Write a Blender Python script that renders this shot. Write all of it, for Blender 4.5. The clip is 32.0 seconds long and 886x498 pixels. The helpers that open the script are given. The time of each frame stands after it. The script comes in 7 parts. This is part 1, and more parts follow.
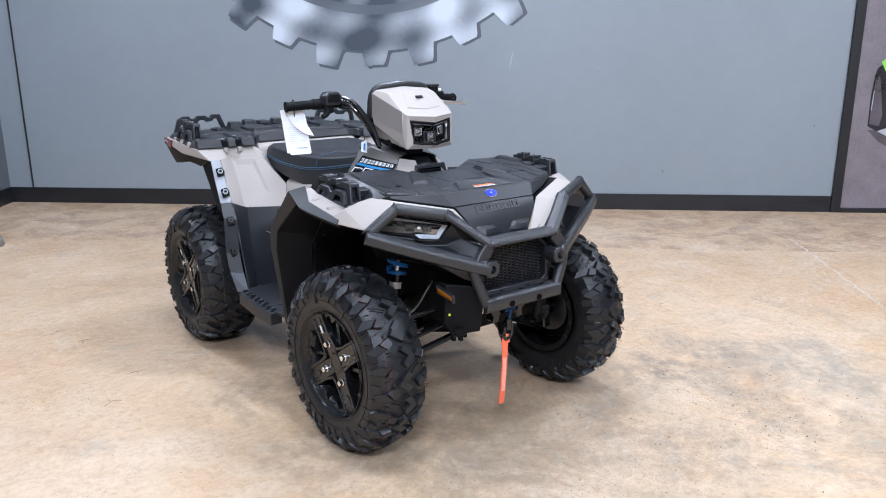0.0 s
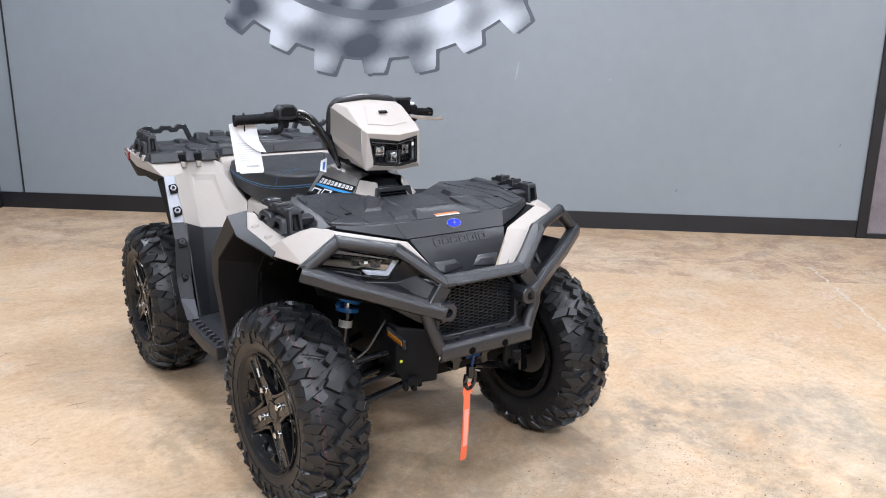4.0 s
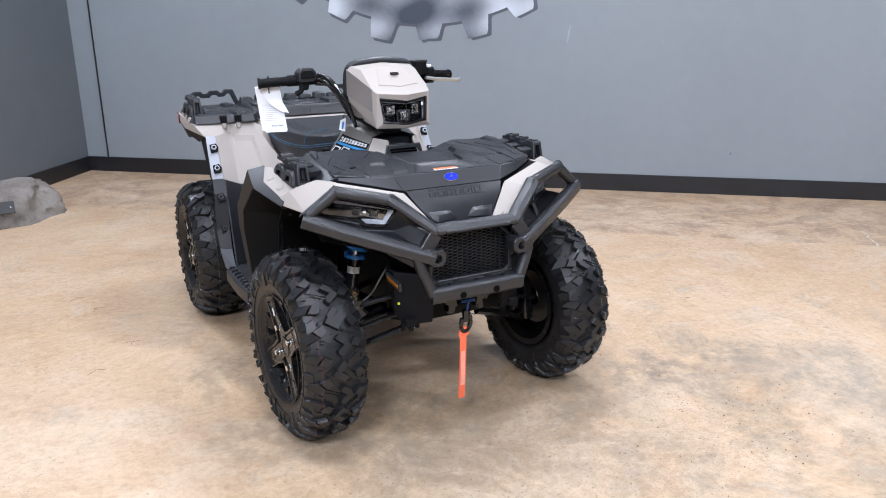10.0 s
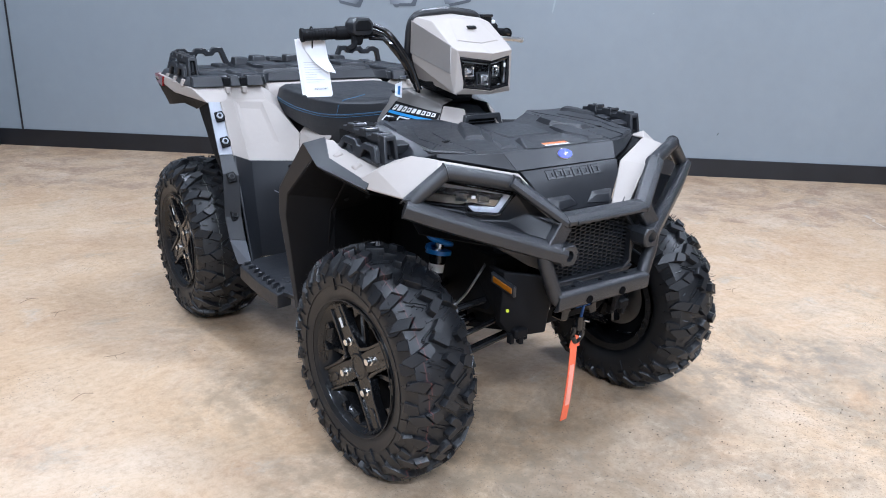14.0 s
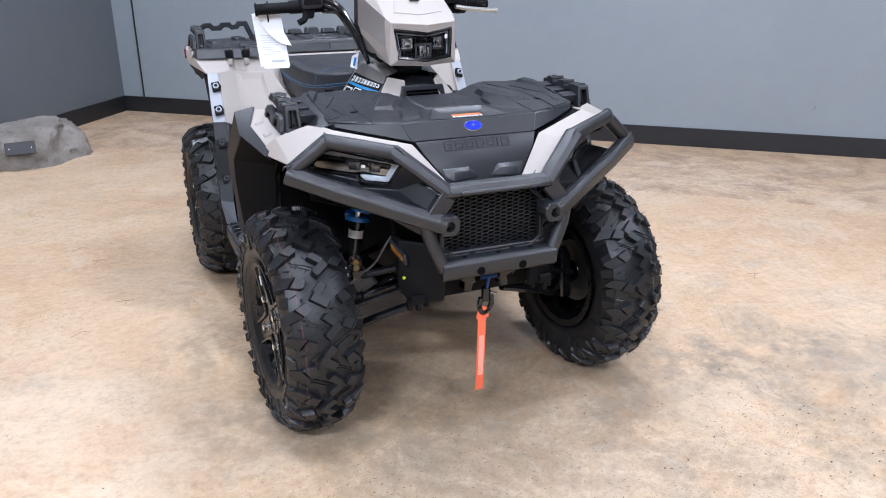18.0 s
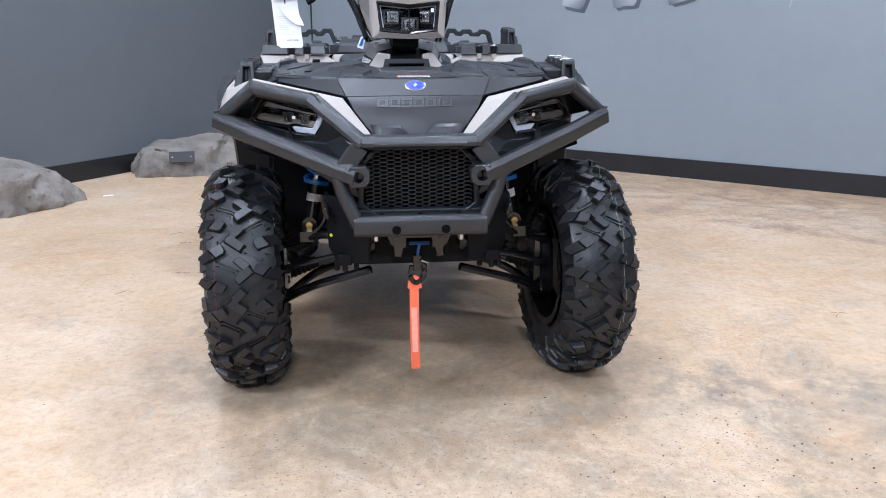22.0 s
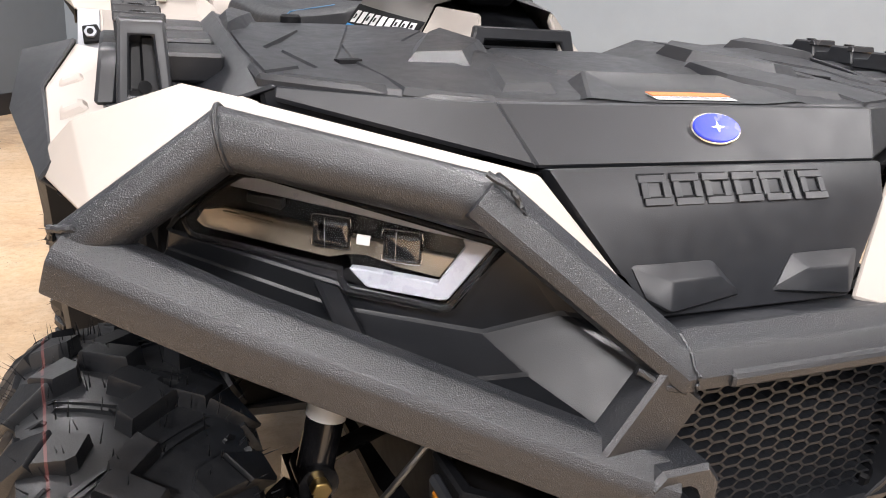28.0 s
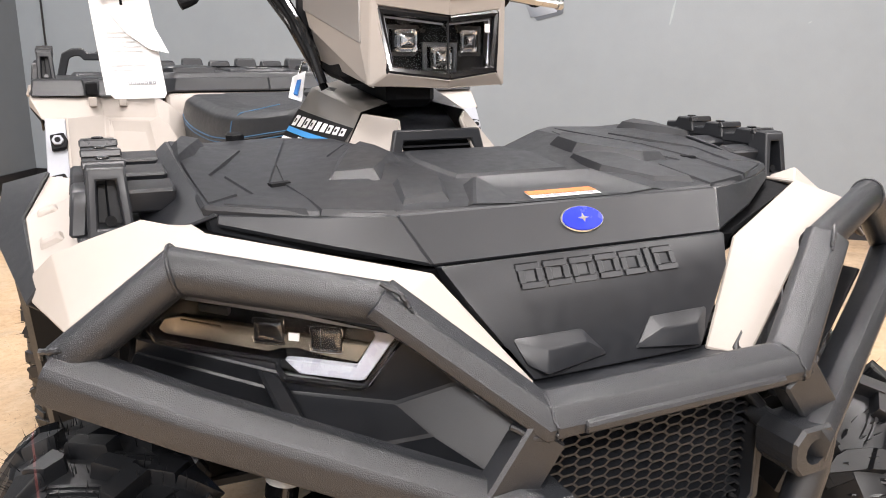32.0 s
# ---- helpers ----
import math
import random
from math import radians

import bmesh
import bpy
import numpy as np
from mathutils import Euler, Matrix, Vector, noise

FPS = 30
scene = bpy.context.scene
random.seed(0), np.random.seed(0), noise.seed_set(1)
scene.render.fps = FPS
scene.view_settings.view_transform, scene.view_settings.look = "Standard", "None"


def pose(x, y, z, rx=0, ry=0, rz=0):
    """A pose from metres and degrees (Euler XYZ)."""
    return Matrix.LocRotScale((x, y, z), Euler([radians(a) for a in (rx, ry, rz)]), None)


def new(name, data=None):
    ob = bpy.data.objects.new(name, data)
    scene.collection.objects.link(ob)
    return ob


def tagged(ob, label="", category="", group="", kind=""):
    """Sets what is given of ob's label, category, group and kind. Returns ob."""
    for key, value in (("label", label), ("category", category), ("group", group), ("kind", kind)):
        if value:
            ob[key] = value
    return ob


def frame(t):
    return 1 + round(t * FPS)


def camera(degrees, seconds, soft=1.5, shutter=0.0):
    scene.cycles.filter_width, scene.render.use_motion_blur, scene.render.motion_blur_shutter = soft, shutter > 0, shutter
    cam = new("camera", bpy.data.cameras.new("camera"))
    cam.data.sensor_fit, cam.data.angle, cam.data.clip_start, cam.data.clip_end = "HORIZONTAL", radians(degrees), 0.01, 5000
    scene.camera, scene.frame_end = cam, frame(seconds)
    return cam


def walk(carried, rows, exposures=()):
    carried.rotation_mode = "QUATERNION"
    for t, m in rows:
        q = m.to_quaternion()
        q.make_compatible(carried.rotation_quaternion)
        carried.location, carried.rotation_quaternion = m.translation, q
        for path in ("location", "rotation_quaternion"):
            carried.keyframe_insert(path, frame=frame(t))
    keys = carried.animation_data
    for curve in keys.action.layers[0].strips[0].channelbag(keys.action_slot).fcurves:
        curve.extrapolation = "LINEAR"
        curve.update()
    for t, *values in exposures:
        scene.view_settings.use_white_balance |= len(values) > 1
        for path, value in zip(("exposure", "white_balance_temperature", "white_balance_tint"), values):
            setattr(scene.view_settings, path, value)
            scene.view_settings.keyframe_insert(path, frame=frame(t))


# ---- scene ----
cam = camera(60.0, 32.0, 1.0)
METRES, EYE, TILT, LEAN, TURN = 7.08, 1.389, -14.9, 0.1, -35.2
ROWS = [
    (0.0, 0.0, 0.0, 0.0, 0.0, 0.0, -0.0),
    (0.5, -0.0184, 0.0083, 0.0028, -1.21, 0.66, -0.2),
    (1.0, -0.0346, 0.0123, 0.0053, -2.59, 1.47, -0.52),
    (1.5, -0.0417, 0.013, 0.006, -3.34, 2.31, -0.73),
    (2.0, -0.0402, 0.0133, 0.0075, -3.39, 2.9, -1.02),
    (2.5, -0.0315, 0.0168, 0.0078, -2.43, 3.0, -1.2),
    (3.0, -0.0019, 0.0267, 0.0087, -1.18, 2.33, -1.25),
    (3.5, 0.0171, 0.0352, 0.0112, 0.26, 1.17, -1.24),
    (5.5, 0.0633, 0.0704, 0.0219, 7.09, -0.72, -2.73),
    (6.0, 0.0694, 0.0693, 0.0229, 8.91, -0.25, -2.94),
    (6.5, 0.0553, 0.0529, 0.0194, 10.2, 0.08, -2.91),
    (7.0, 0.0442, 0.0364, 0.0141, 10.93, 0.17, -2.77),
    (7.5, 0.0474, 0.0285, 0.0127, 11.01, 0.28, -2.59),
    (8.0, 0.0698, 0.0228, 0.0121, 10.89, 0.46, -2.36),
    (8.5, 0.0846, 0.0197, 0.0112, 10.61, 0.2, -2.12),
    (9.0, 0.0882, 0.0188, 0.0108, 10.21, -0.21, -1.94),
    (9.5, 0.0854, 0.018, 0.0094, 9.51, -1.01, -1.87),
    (10.0, 0.074, 0.0238, 0.0069, 8.34, -2.06, -1.85),
    (10.5, 0.0439, 0.0367, 0.0062, 6.54, -3.08, -1.8),
    (11.0, 0.0228, 0.0514, 0.0065, 4.2, -4.04, -1.43),
    (11.5, 0.0076, 0.0822, 0.0114, 2.61, -4.51, -0.78),
    (12.0, -0.0037, 0.0973, 0.0124, 0.56, -4.69, -0.19),
    (12.5, -0.0153, 0.0952, 0.0068, -0.39, -4.57, 0.14),
    (13.0, -0.0234, 0.087, 0.0076, -1.05, -4.13, -0.06),
    (13.5, -0.0259, 0.0858, 0.0072, -0.64, -3.73, -0.88),
    (14.0, -0.0184, 0.0862, 0.0069, 0.78, -3.29, -1.92),
    (14.5, 0.0113, 0.0852, 0.0074, 3.9, -2.65, -2.5),
    (16.5, 0.0348, 0.0731, 0.0073, 7.04, -2.09, -1.69),
    (17.0, 0.0469, 0.0771, 0.008, 8.11, -2.79, -2.19),
    (17.5, 0.0719, 0.0851, 0.0094, 10.39, -3.8, -2.93),
    (18.0, 0.0809, 0.0889, 0.0111, 12.84, -6.02, -3.48),
    (18.5, 0.0831, 0.0876, 0.0114, 15.43, -4.4, -3.72),
    (19.0, 0.0876, 0.0931, 0.0076, 18.07, -2.64, -4.67),
    (19.5, 0.1041, 0.11, 0.0008, 21.23, -2.27, -6.05),
    (20.0, 0.1294, 0.125, 0.0017, 24.56, -2.17, -7.13),
    (20.5, 0.152, 0.1209, -0.0084, 26.24, -2.44, -7.96),
    (21.0, 0.1729, 0.1276, -0.014, 27.78, -2.47, -8.16),
    (21.5, 0.1836, 0.138, -0.0185, 29.35, -2.43, -7.88),
    (22.0, 0.1849, 0.1408, -0.0188, 29.96, -2.55, -7.52),
    (22.5, 0.1907, 0.1334, -0.0066, 30.33, -2.67, -7.19),
    (23.0, 0.1976, 0.1259, 0.0079, 29.99, -2.59, -6.95),
    (23.5, 0.1901, 0.1232, 0.0146, 29.1, -2.16, -6.74),
    (24.0, 0.169, 0.1239, 0.018, 27.5, -1.92, -6.49),
    (24.5, 0.1503, 0.1297, 0.0185, 25.5, -1.85, -6.28),
    (26.5, 0.0462, 0.2274, 0.0283, 15.0, -4.14, -7.1),
    (27.0, 0.0312, 0.2531, 0.0203, 13.15, -4.95, -7.8),
    (27.5, 0.0195, 0.2784, 0.0202, 12.78, -4.9, -8.02),
    (28.0, 0.0135, 0.2851, 0.0156, 12.69, -3.99, -7.6),
    (28.5, 0.0123, 0.2853, 0.0128, 12.36, -3.23, -6.99),
    (29.0, 0.0122, 0.2827, 0.013, 12.22, -2.43, -6.3),
    (29.5, 0.013, 0.284, 0.0155, 11.93, -1.78, -5.92),
    (30.0, 0.013, 0.2847, 0.0157, 11.87, -1.41, -5.78),
    (30.5, 0.0119, 0.284, 0.0137, 12.01, -1.23, -5.56),
    (31.0, 0.0104, 0.2827, 0.0131, 12.03, -1.15, -5.07),
    (31.5, 0.013, 0.2811, 0.0159, 11.62, -0.86, -4.35),
    (32.0, 0.0253, 0.2669, 0.0228, 10.71, -0.2, -3.48),
]
EXPOSURES = [
    (0.0, 0.03, 5680, 10), (1.0, 0.06, 5730, 10), (2.0, 0.12, 6230, 10), (8.0, 0.02, 6030, 12), (10.0, 0.0, 5980, 12), (12.0, 0.02, 5560, 10), (13.0, 0.05, 5560, 9),
    (17.0, 0.05, 5780, 11), (18.0, 0.02, 5830, 12), (19.0, 0.02, 5560, 10), (20.0, 0.03, 5780, 11), (23.0, 0.04, 5630, 10), (24.5, 0.08, 5780, 10), (26.5, 0.34, 6850, 12), (27.0, 0.42, 7000, 13),
    (28.0, 0.55, 7050, 13), (31.0, 0.58, 7050, 13), (32.0, 0.52, 7200, 13)]
walk(cam, [(t, pose(-1.698, -2.251, EYE, TILT, LEAN, TURN) @ pose(METRES * x, METRES * y, METRES * z, 90 + pitch, roll, yaw)) for t, x, y, z, yaw, pitch, roll in ROWS], EXPOSURES)

# ---- light ----
world = bpy.data.worlds.new("world")
scene.world = world
world.use_nodes = True
world.node_tree.nodes["Background"].inputs[0].default_value = (0.75, 0.82, 0.9, 1)
world.node_tree.nodes["Background"].inputs[1].default_value = 0.1

# the room: u runs along the back wall to the right, n out of the room through it
WALL_TURN = radians(-39.19)
U = Vector((math.cos(WALL_TURN), math.sin(WALL_TURN), 0))
N = Vector((-U.y, U.x, 0))
WALL_D = 3.835
CEILING = 4.2


def room(u, d, z):
    """A place in the room: u along the back wall, d in front of it, z up."""
    return U * u + N * (WALL_D - d) + Vector((0, 0, z))


def lamp(u, d, power, long=2.4, wide=0.5, colour=(0.95, 0.98, 1.05)):
    data = bpy.data.lights.new("ceiling_lamp", "AREA")
    data.shape, data.size, data.size_y, data.energy, data.color = "RECTANGLE", long, wide, power, colour
    ob = new("ceiling_lamp", data)
    ob.matrix_world = Matrix.Translation(room(u, d, CEILING - 0.12)) @ Matrix.Rotation(WALL_TURN, 4, "Z")
    return ob


for lu in (-3.6, 0.2, 4.0):
    for ld, power in ((2.3, 100.0), (4.8, 84.0), (8.6, 285.0)):
        lamp(lu, ld, power, 1.2, 0.25)


# ---- materials ----
def material(name, colour, rough=0.5, metal=0.0, coat=0.0, spec=0.5):
    m = bpy.data.materials.new(name)
    m.use_nodes = True
    b = m.node_tree.nodes["Principled BSDF"]
    b.inputs["Base Color"].default_value = (*colour, 1)
    b.inputs["Roughness"].default_value = rough
    b.inputs["Metallic"].default_value = metal
    b.inputs["Coat Weight"].default_value = coat
    b.inputs["Specular IOR Level"].default_value = spec
    return m, m.node_tree, b


def node(tree, kind, **values):
    n = tree.nodes.new(kind)
    for k, v in values.items():
        if k in n.inputs:
            n.inputs[k].default_value = v
    return n


def coords(tree, out="Object"):
    return tree.nodes.new("ShaderNodeTexCoord").outputs[out]


def noise_at(tree, vec, scale, detail=4.0, rough=0.55):
    n = node(tree, "ShaderNodeTexNoise", Scale=scale, Detail=detail, Roughness=rough)
    tree.links.new(vec, n.inputs["Vector"])
    return n.outputs["Fac"]


def ramp(tree, fac, stops):
    r = tree.nodes.new("ShaderNodeValToRGB")
    e = r.color_ramp.elements
    while len(e) < len(stops):
        e.new(0.5)
    for el, (p, c) in zip(e, stops):
        el.position = p
        el.color = (*c, 1) if isinstance(c, tuple) else (c, c, c, 1)
    tree.links.new(fac, r.inputs["Fac"])
    return r.outputs["Color"]


def mix(tree, a, b, fac, blend="MIX"):
    m = tree.nodes.new("ShaderNodeMix")
    m.data_type, m.blend_type = "RGBA", blend
    for sock, v in ((m.inputs[6], a), (m.inputs[7], b), (m.inputs[0], fac)):
        if isinstance(v, (int, float)):
            sock.default_value = v
        elif isinstance(v, tuple):
            sock.default_value = (*v, 1)
        else:
            tree.links.new(v, sock)
    return m.outputs[2]


def math_node(tree, op, a, b=0.0, clamp=False):
    m = tree.nodes.new("ShaderNodeMath")
    m.operation, m.use_clamp = op, clamp
    for sock, v in zip(m.inputs, (a, b)):
        if isinstance(v, (int, float)):
            sock.default_value = v
        else:
            tree.links.new(v, sock)
    return m.outputs[0]


def bump(tree, b, height, strength=0.2, distance=0.002):
    n = node(tree, "ShaderNodeBump", Strength=strength, Distance=distance)
    tree.links.new(height, n.inputs["Height"])
    tree.links.new(n.outputs[0], b.inputs["Normal"])


def worn(name, colour, rough, metal=0.0, grain=900.0, grain_depth=0.0004, strength=0.25, vary=0.12, coat=0.0, rough_vary=0.12, spec=0.5):
    """A surface with fine grain and soft, larger blotches of tone and gloss."""
    m, t, b = material(name, colour, rough, metal, coat, spec)
    v = coords(t)
    big = noise_at(t, v, 6.0, 5.0)
    small = noise_at(t, v, 70.0, 4.0)
    tone = mix(t, big, small, 0.4)
    lo = tuple(c * (1 - vary) for c in colour)
    hi = tuple(min(1, c * (1 + vary)) for c in colour)
    t.links.new(ramp(t, tone, [(0.3, lo), (0.7, hi)]), b.inputs["Base Color"])
    t.links.new(ramp(t, tone, [(0.3, max(0.02, rough - rough_vary)), (0.7, min(1, rough + rough_vary))]), b.inputs["Roughness"])
    if grain:
        bump(t, b, noise_at(t, v, grain, 2.0), strength, grain_depth)
    return m


SAND = worn("sand_paint", (0.370, 0.334, 0.304), 0.60, 0.0, 1500, 0.0001, 0.1, 0.03, coat=0.0, rough_vary=0.05, spec=0.3)
TAUPE = worn("taupe_metallic_paint", (0.20, 0.185, 0.17), 0.36, 0.4, 1500, 0.0001, 0.12, 0.06, coat=0.2)
PLASTIC = worn("black_moulded_plastic", (0.0145, 0.0158, 0.0190), 0.41, 0.0, 1100, 0.0003, 0.3, 0.2, spec=0.5)
PEARL = worn("warm_grey_pearl_paint", (0.27, 0.25, 0.235), 0.36, 0.3, 1500, 0.0001, 0.12, 0.05, coat=0.2)
# dull black, coloured extra dark for the shade in wells and underneath
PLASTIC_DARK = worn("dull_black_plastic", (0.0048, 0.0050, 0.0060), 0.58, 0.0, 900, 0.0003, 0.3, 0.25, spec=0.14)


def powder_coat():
    """Fine-textured black powder coat: glossy, grainy skin, sparkle painted in as pale flecks."""
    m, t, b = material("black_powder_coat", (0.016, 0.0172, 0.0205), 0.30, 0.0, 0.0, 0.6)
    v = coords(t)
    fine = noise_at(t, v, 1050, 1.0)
    # pale end of the ramp colours in the grain's glints
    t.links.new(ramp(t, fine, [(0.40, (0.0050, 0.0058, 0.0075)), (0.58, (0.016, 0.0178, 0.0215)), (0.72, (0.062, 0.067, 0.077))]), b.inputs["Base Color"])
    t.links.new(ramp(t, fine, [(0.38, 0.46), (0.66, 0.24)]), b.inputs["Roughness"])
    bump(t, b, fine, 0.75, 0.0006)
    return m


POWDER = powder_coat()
RIM = worn("gloss_black_rim", (0.006, 0.0062, 0.007), 0.26, 0.0, 0, 0, 0, 0.2, coat=0.15, rough_vary=0.06, spec=0.4)
STEEL_BLACK = worn("black_painted_steel", (0.008, 0.008, 0.009), 0.18, 0.2, 600, 0.0002, 0.1, 0.2, coat=0.3)
GUARD_GREY = worn("bare_grey_plastic", (0.31, 0.325, 0.36), 0.42, 0.1, 900, 0.0003, 0.2, 0.06)
GUARD_FOOT = worn("scuffed_grey_plastic", (0.085, 0.091, 0.105), 0.45, 0.0, 900, 0.0003, 0.2, 0.12)
FASCIA = worn("matt_moulded_plastic", (0.0135, 0.0148, 0.0178), 0.44, 0.0, 1100, 0.0003, 0.3, 0.2, spec=0.45)
MARK = worn("satin_black_mark", (0.03, 0.031, 0.034), 0.26, 0.1, 0, 0, 0, 0.1)
CHROME = worn("bright_zinc", (0.75, 0.74, 0.72), 0.22, 1.0, 0, 0, 0, 0.08)
ALLOY = worn("cast_alloy", (0.55, 0.55, 0.55), 0.35, 1.0, 500, 0.0003, 0.2, 0.1)
DISC_STEEL = worn("grey_steel", (0.22, 0.22, 0.22), 0.4, 1.0, 0, 0, 0, 0.15)
SEAT = worn("black_vinyl", (0.012, 0.0135, 0.0165), 0.5, 0.0, 700, 0.0008, 0.4, 0.2)
SEAT_TOP = worn("charcoal_vinyl", (0.018, 0.0195, 0.023), 0.55, 0.0, 700, 0.0008, 0.5, 0.2)
BLUE = worn("blue_enamel", (0.02, 0.17, 0.5), 0.35, 0.0, 0, 0, 0, 0.1, coat=0.3)
SKY_BLUE = worn("light_blue_vinyl", (0.03, 0.27, 0.62), 0.4, 0.0, 0, 0, 0, 0.05)
STITCH = worn("blue_thread", (0.05, 0.16, 0.30), 0.6, 0.0, 0, 0, 0, 0.1)
ROPE = worn("dark_blue_rope", (0.008, 0.055, 0.19), 0.5, 0.0, 700, 0.0008, 0.4, 0.2)
BADGE = worn("deep_blue_badge", (0.01, 0.03, 0.55), 0.25, 0.0, 0, 0, 0, 0.1, coat=0.6)
WHITE = worn("white_print", (0.78, 0.78, 0.78), 0.45, 0.0, 0, 0, 0, 0.03)
PAPER = worn("tag_paper", (0.88, 0.89, 0.91), 0.5, 0.0, 300, 0.0003, 0.15, 0.02)
FAINT = worn("faint_print", (0.58, 0.59, 0.61), 0.6, 0.0, 0, 0, 0, 0.05)
INK = worn("grey_ink", (0.3, 0.31, 0.34), 0.6, 0.0, 0, 0, 0, 0.05)
STRAP = worn("orange_webbing", (0.85, 0.16, 0.07), 0.7, 0.0, 900, 0.001, 0.5, 0.12)
STRAP_PALE = worn("pale_webbing_print", (0.85, 0.36, 0.27), 0.7, 0.0, 900, 0.001, 0.5, 0.15)
ORANGE = worn("orange_label", (0.6, 0.16, 0.04), 0.4, 0.0, 0, 0, 0, 0.08)
AMBER = worn("amber_reflector", (0.32, 0.115, 0.008), 0.18, 0.0, 260, 0.0015, 0.6, 0.15, coat=0.6)
RED = worn("red_lens", (0.22, 0.008, 0.012), 0.15, 0.0, 300, 0.001, 0.4, 0.15, coat=0.6)
YELLOW = worn("yellow_mark", (0.6, 0.65, 0.03), 0.5, 0.0, 0, 0, 0, 0.1)
LABEL_YELLOW = worn("amber_label_print", (0.62, 0.36, 0.03), 0.45, 0.0, 0, 0, 0, 0.1)
BRASS = worn("yellow_zinc", (0.72, 0.5, 0.2), 0.3, 1.0, 0, 0, 0, 0.1)
LAMP_WHITE = worn("frosted_light_guide", (0.31, 0.32, 0.36), 0.3, 0.0, 0, 0, 0, 0.03)
REFLECTOR = worn("lamp_reflector", (0.7, 0.72, 0.75), 0.08, 1.0, 0, 0, 0, 0.05)
BEZEL = worn("smoked_bezel", (0.006, 0.006, 0.0065), 0.22, 0.0, 0, 0, 0, 0.2, coat=0.0, spec=0.3)
# brown tint paints in the ground's reflection
GROUND_TINTED_CHROME = worn("ground_tinted_chrome", (0.25, 0.215, 0.172), 0.2, 0.6, 0, 0, 0, 0.08)
LENS_DARK = worn("dark_projector_glass", (0.008, 0.008, 0.009), 0.05, 0.0, 0, 0, 0, 0.1, coat=1.0, rough_vary=0.02, spec=0.9)
# near-black stand-in for the shade inside holes and gaps
VOID = worn("black_gap_shade", (0.003, 0.003, 0.0035), 0.8, 0.0, 0, 0, 0, 0.2, spec=0.05)
SCUFF = worn("pale_scuff", (0.33, 0.37, 0.40), 0.6, 0.0, 0, 0, 0, 0.1)
TWIG = worn("dry_twig", (0.10, 0.075, 0.05), 0.8, 0.0, 0, 0, 0, 0.3)
BLACK_TRIM = worn("black_trim_paint", (0.012, 0.012, 0.014), 0.45, 0.0, 300, 0.0004, 0.2, 0.25)


def clear(name, tint=(1, 1, 1), rough=0.02):
    m, t, b = material(name, tint, rough)
    b.inputs["Transmission Weight"].default_value = 1.0
    b.inputs["IOR"].default_value = 1.2
    return m


GLASS = clear("clear_lens")


def tyre_material(name, stripe, place):
    m, t, b = material(name, (0.02, 0.02, 0.021), 0.55, spec=0.48)
    v = coords(t)
    sep = t.nodes.new("ShaderNodeSeparateXYZ")
    t.links.new(v, sep.inputs[0])
    tone = mix(t, noise_at(t, v, 14, 5), noise_at(t, v, 160, 4), 0.4)
    base = ramp(t, tone, [(0.3, (0.0048, 0.0053, 0.0064)), (0.72, (0.0112, 0.0122, 0.0145))])
    off = math_node(t, "ABSOLUTE", math_node(t, "SUBTRACT", sep.outputs[0], place))
    line = math_node(t, "LESS_THAN", off, 0.0012)
    broken = math_node(t, "GREATER_THAN", noise_at(t, v, 28, 3), 0.42)
    t.links.new(mix(t, base, stripe, math_node(t, "MULTIPLY", line, broken)), b.inputs["Base Color"])
    t.links.new(ramp(t, tone, [(0.3, 0.32), (0.7, 0.52)]), b.inputs["Roughness"])
    bump(t, b, noise_at(t, v, 420, 3), 0.25, 0.0006)
    return m


TYRE_RED = tyre_material("tyre_rubber_red_line", (0.085, 0.03, 0.03), -0.066)
TYRE_PALE = tyre_material("tyre_rubber_pale_line", (0.14, 0.145, 0.13), -0.05)


def wall_material(name, colour):
    m, t, b = material(name, colour, 0.4)
    v = coords(t)
    tone = mix(t, noise_at(t, v, 0.8, 5), noise_at(t, v, 9, 5), 0.35)
    t.links.new(ramp(t, tone, [(0.3, tuple(c * 0.93 for c in colour)), (0.7, tuple(c * 1.06 for c in colour))]), b.inputs["Base Color"])
    t.links.new(ramp(t, noise_at(t, v, 3, 4), [(0.3, 0.3), (0.7, 0.5)]), b.inputs["Roughness"])
    h = mix(t, noise_at(t, v, 2.2, 3), noise_at(t, v, 110, 3), 0.25)
    bump(t, b, h, 0.25, 0.006)
    return m


WALL = wall_material("grey_blue_wall_paint", (0.25, 0.28, 0.305))
# the same grey-blue, darkened for the shade the side wall stands in
WALL_SHADED = wall_material("wall_paint_with_shade", (0.135, 0.15, 0.165))
CEIL = wall_material("ceiling_paint", (0.36, 0.36, 0.36))


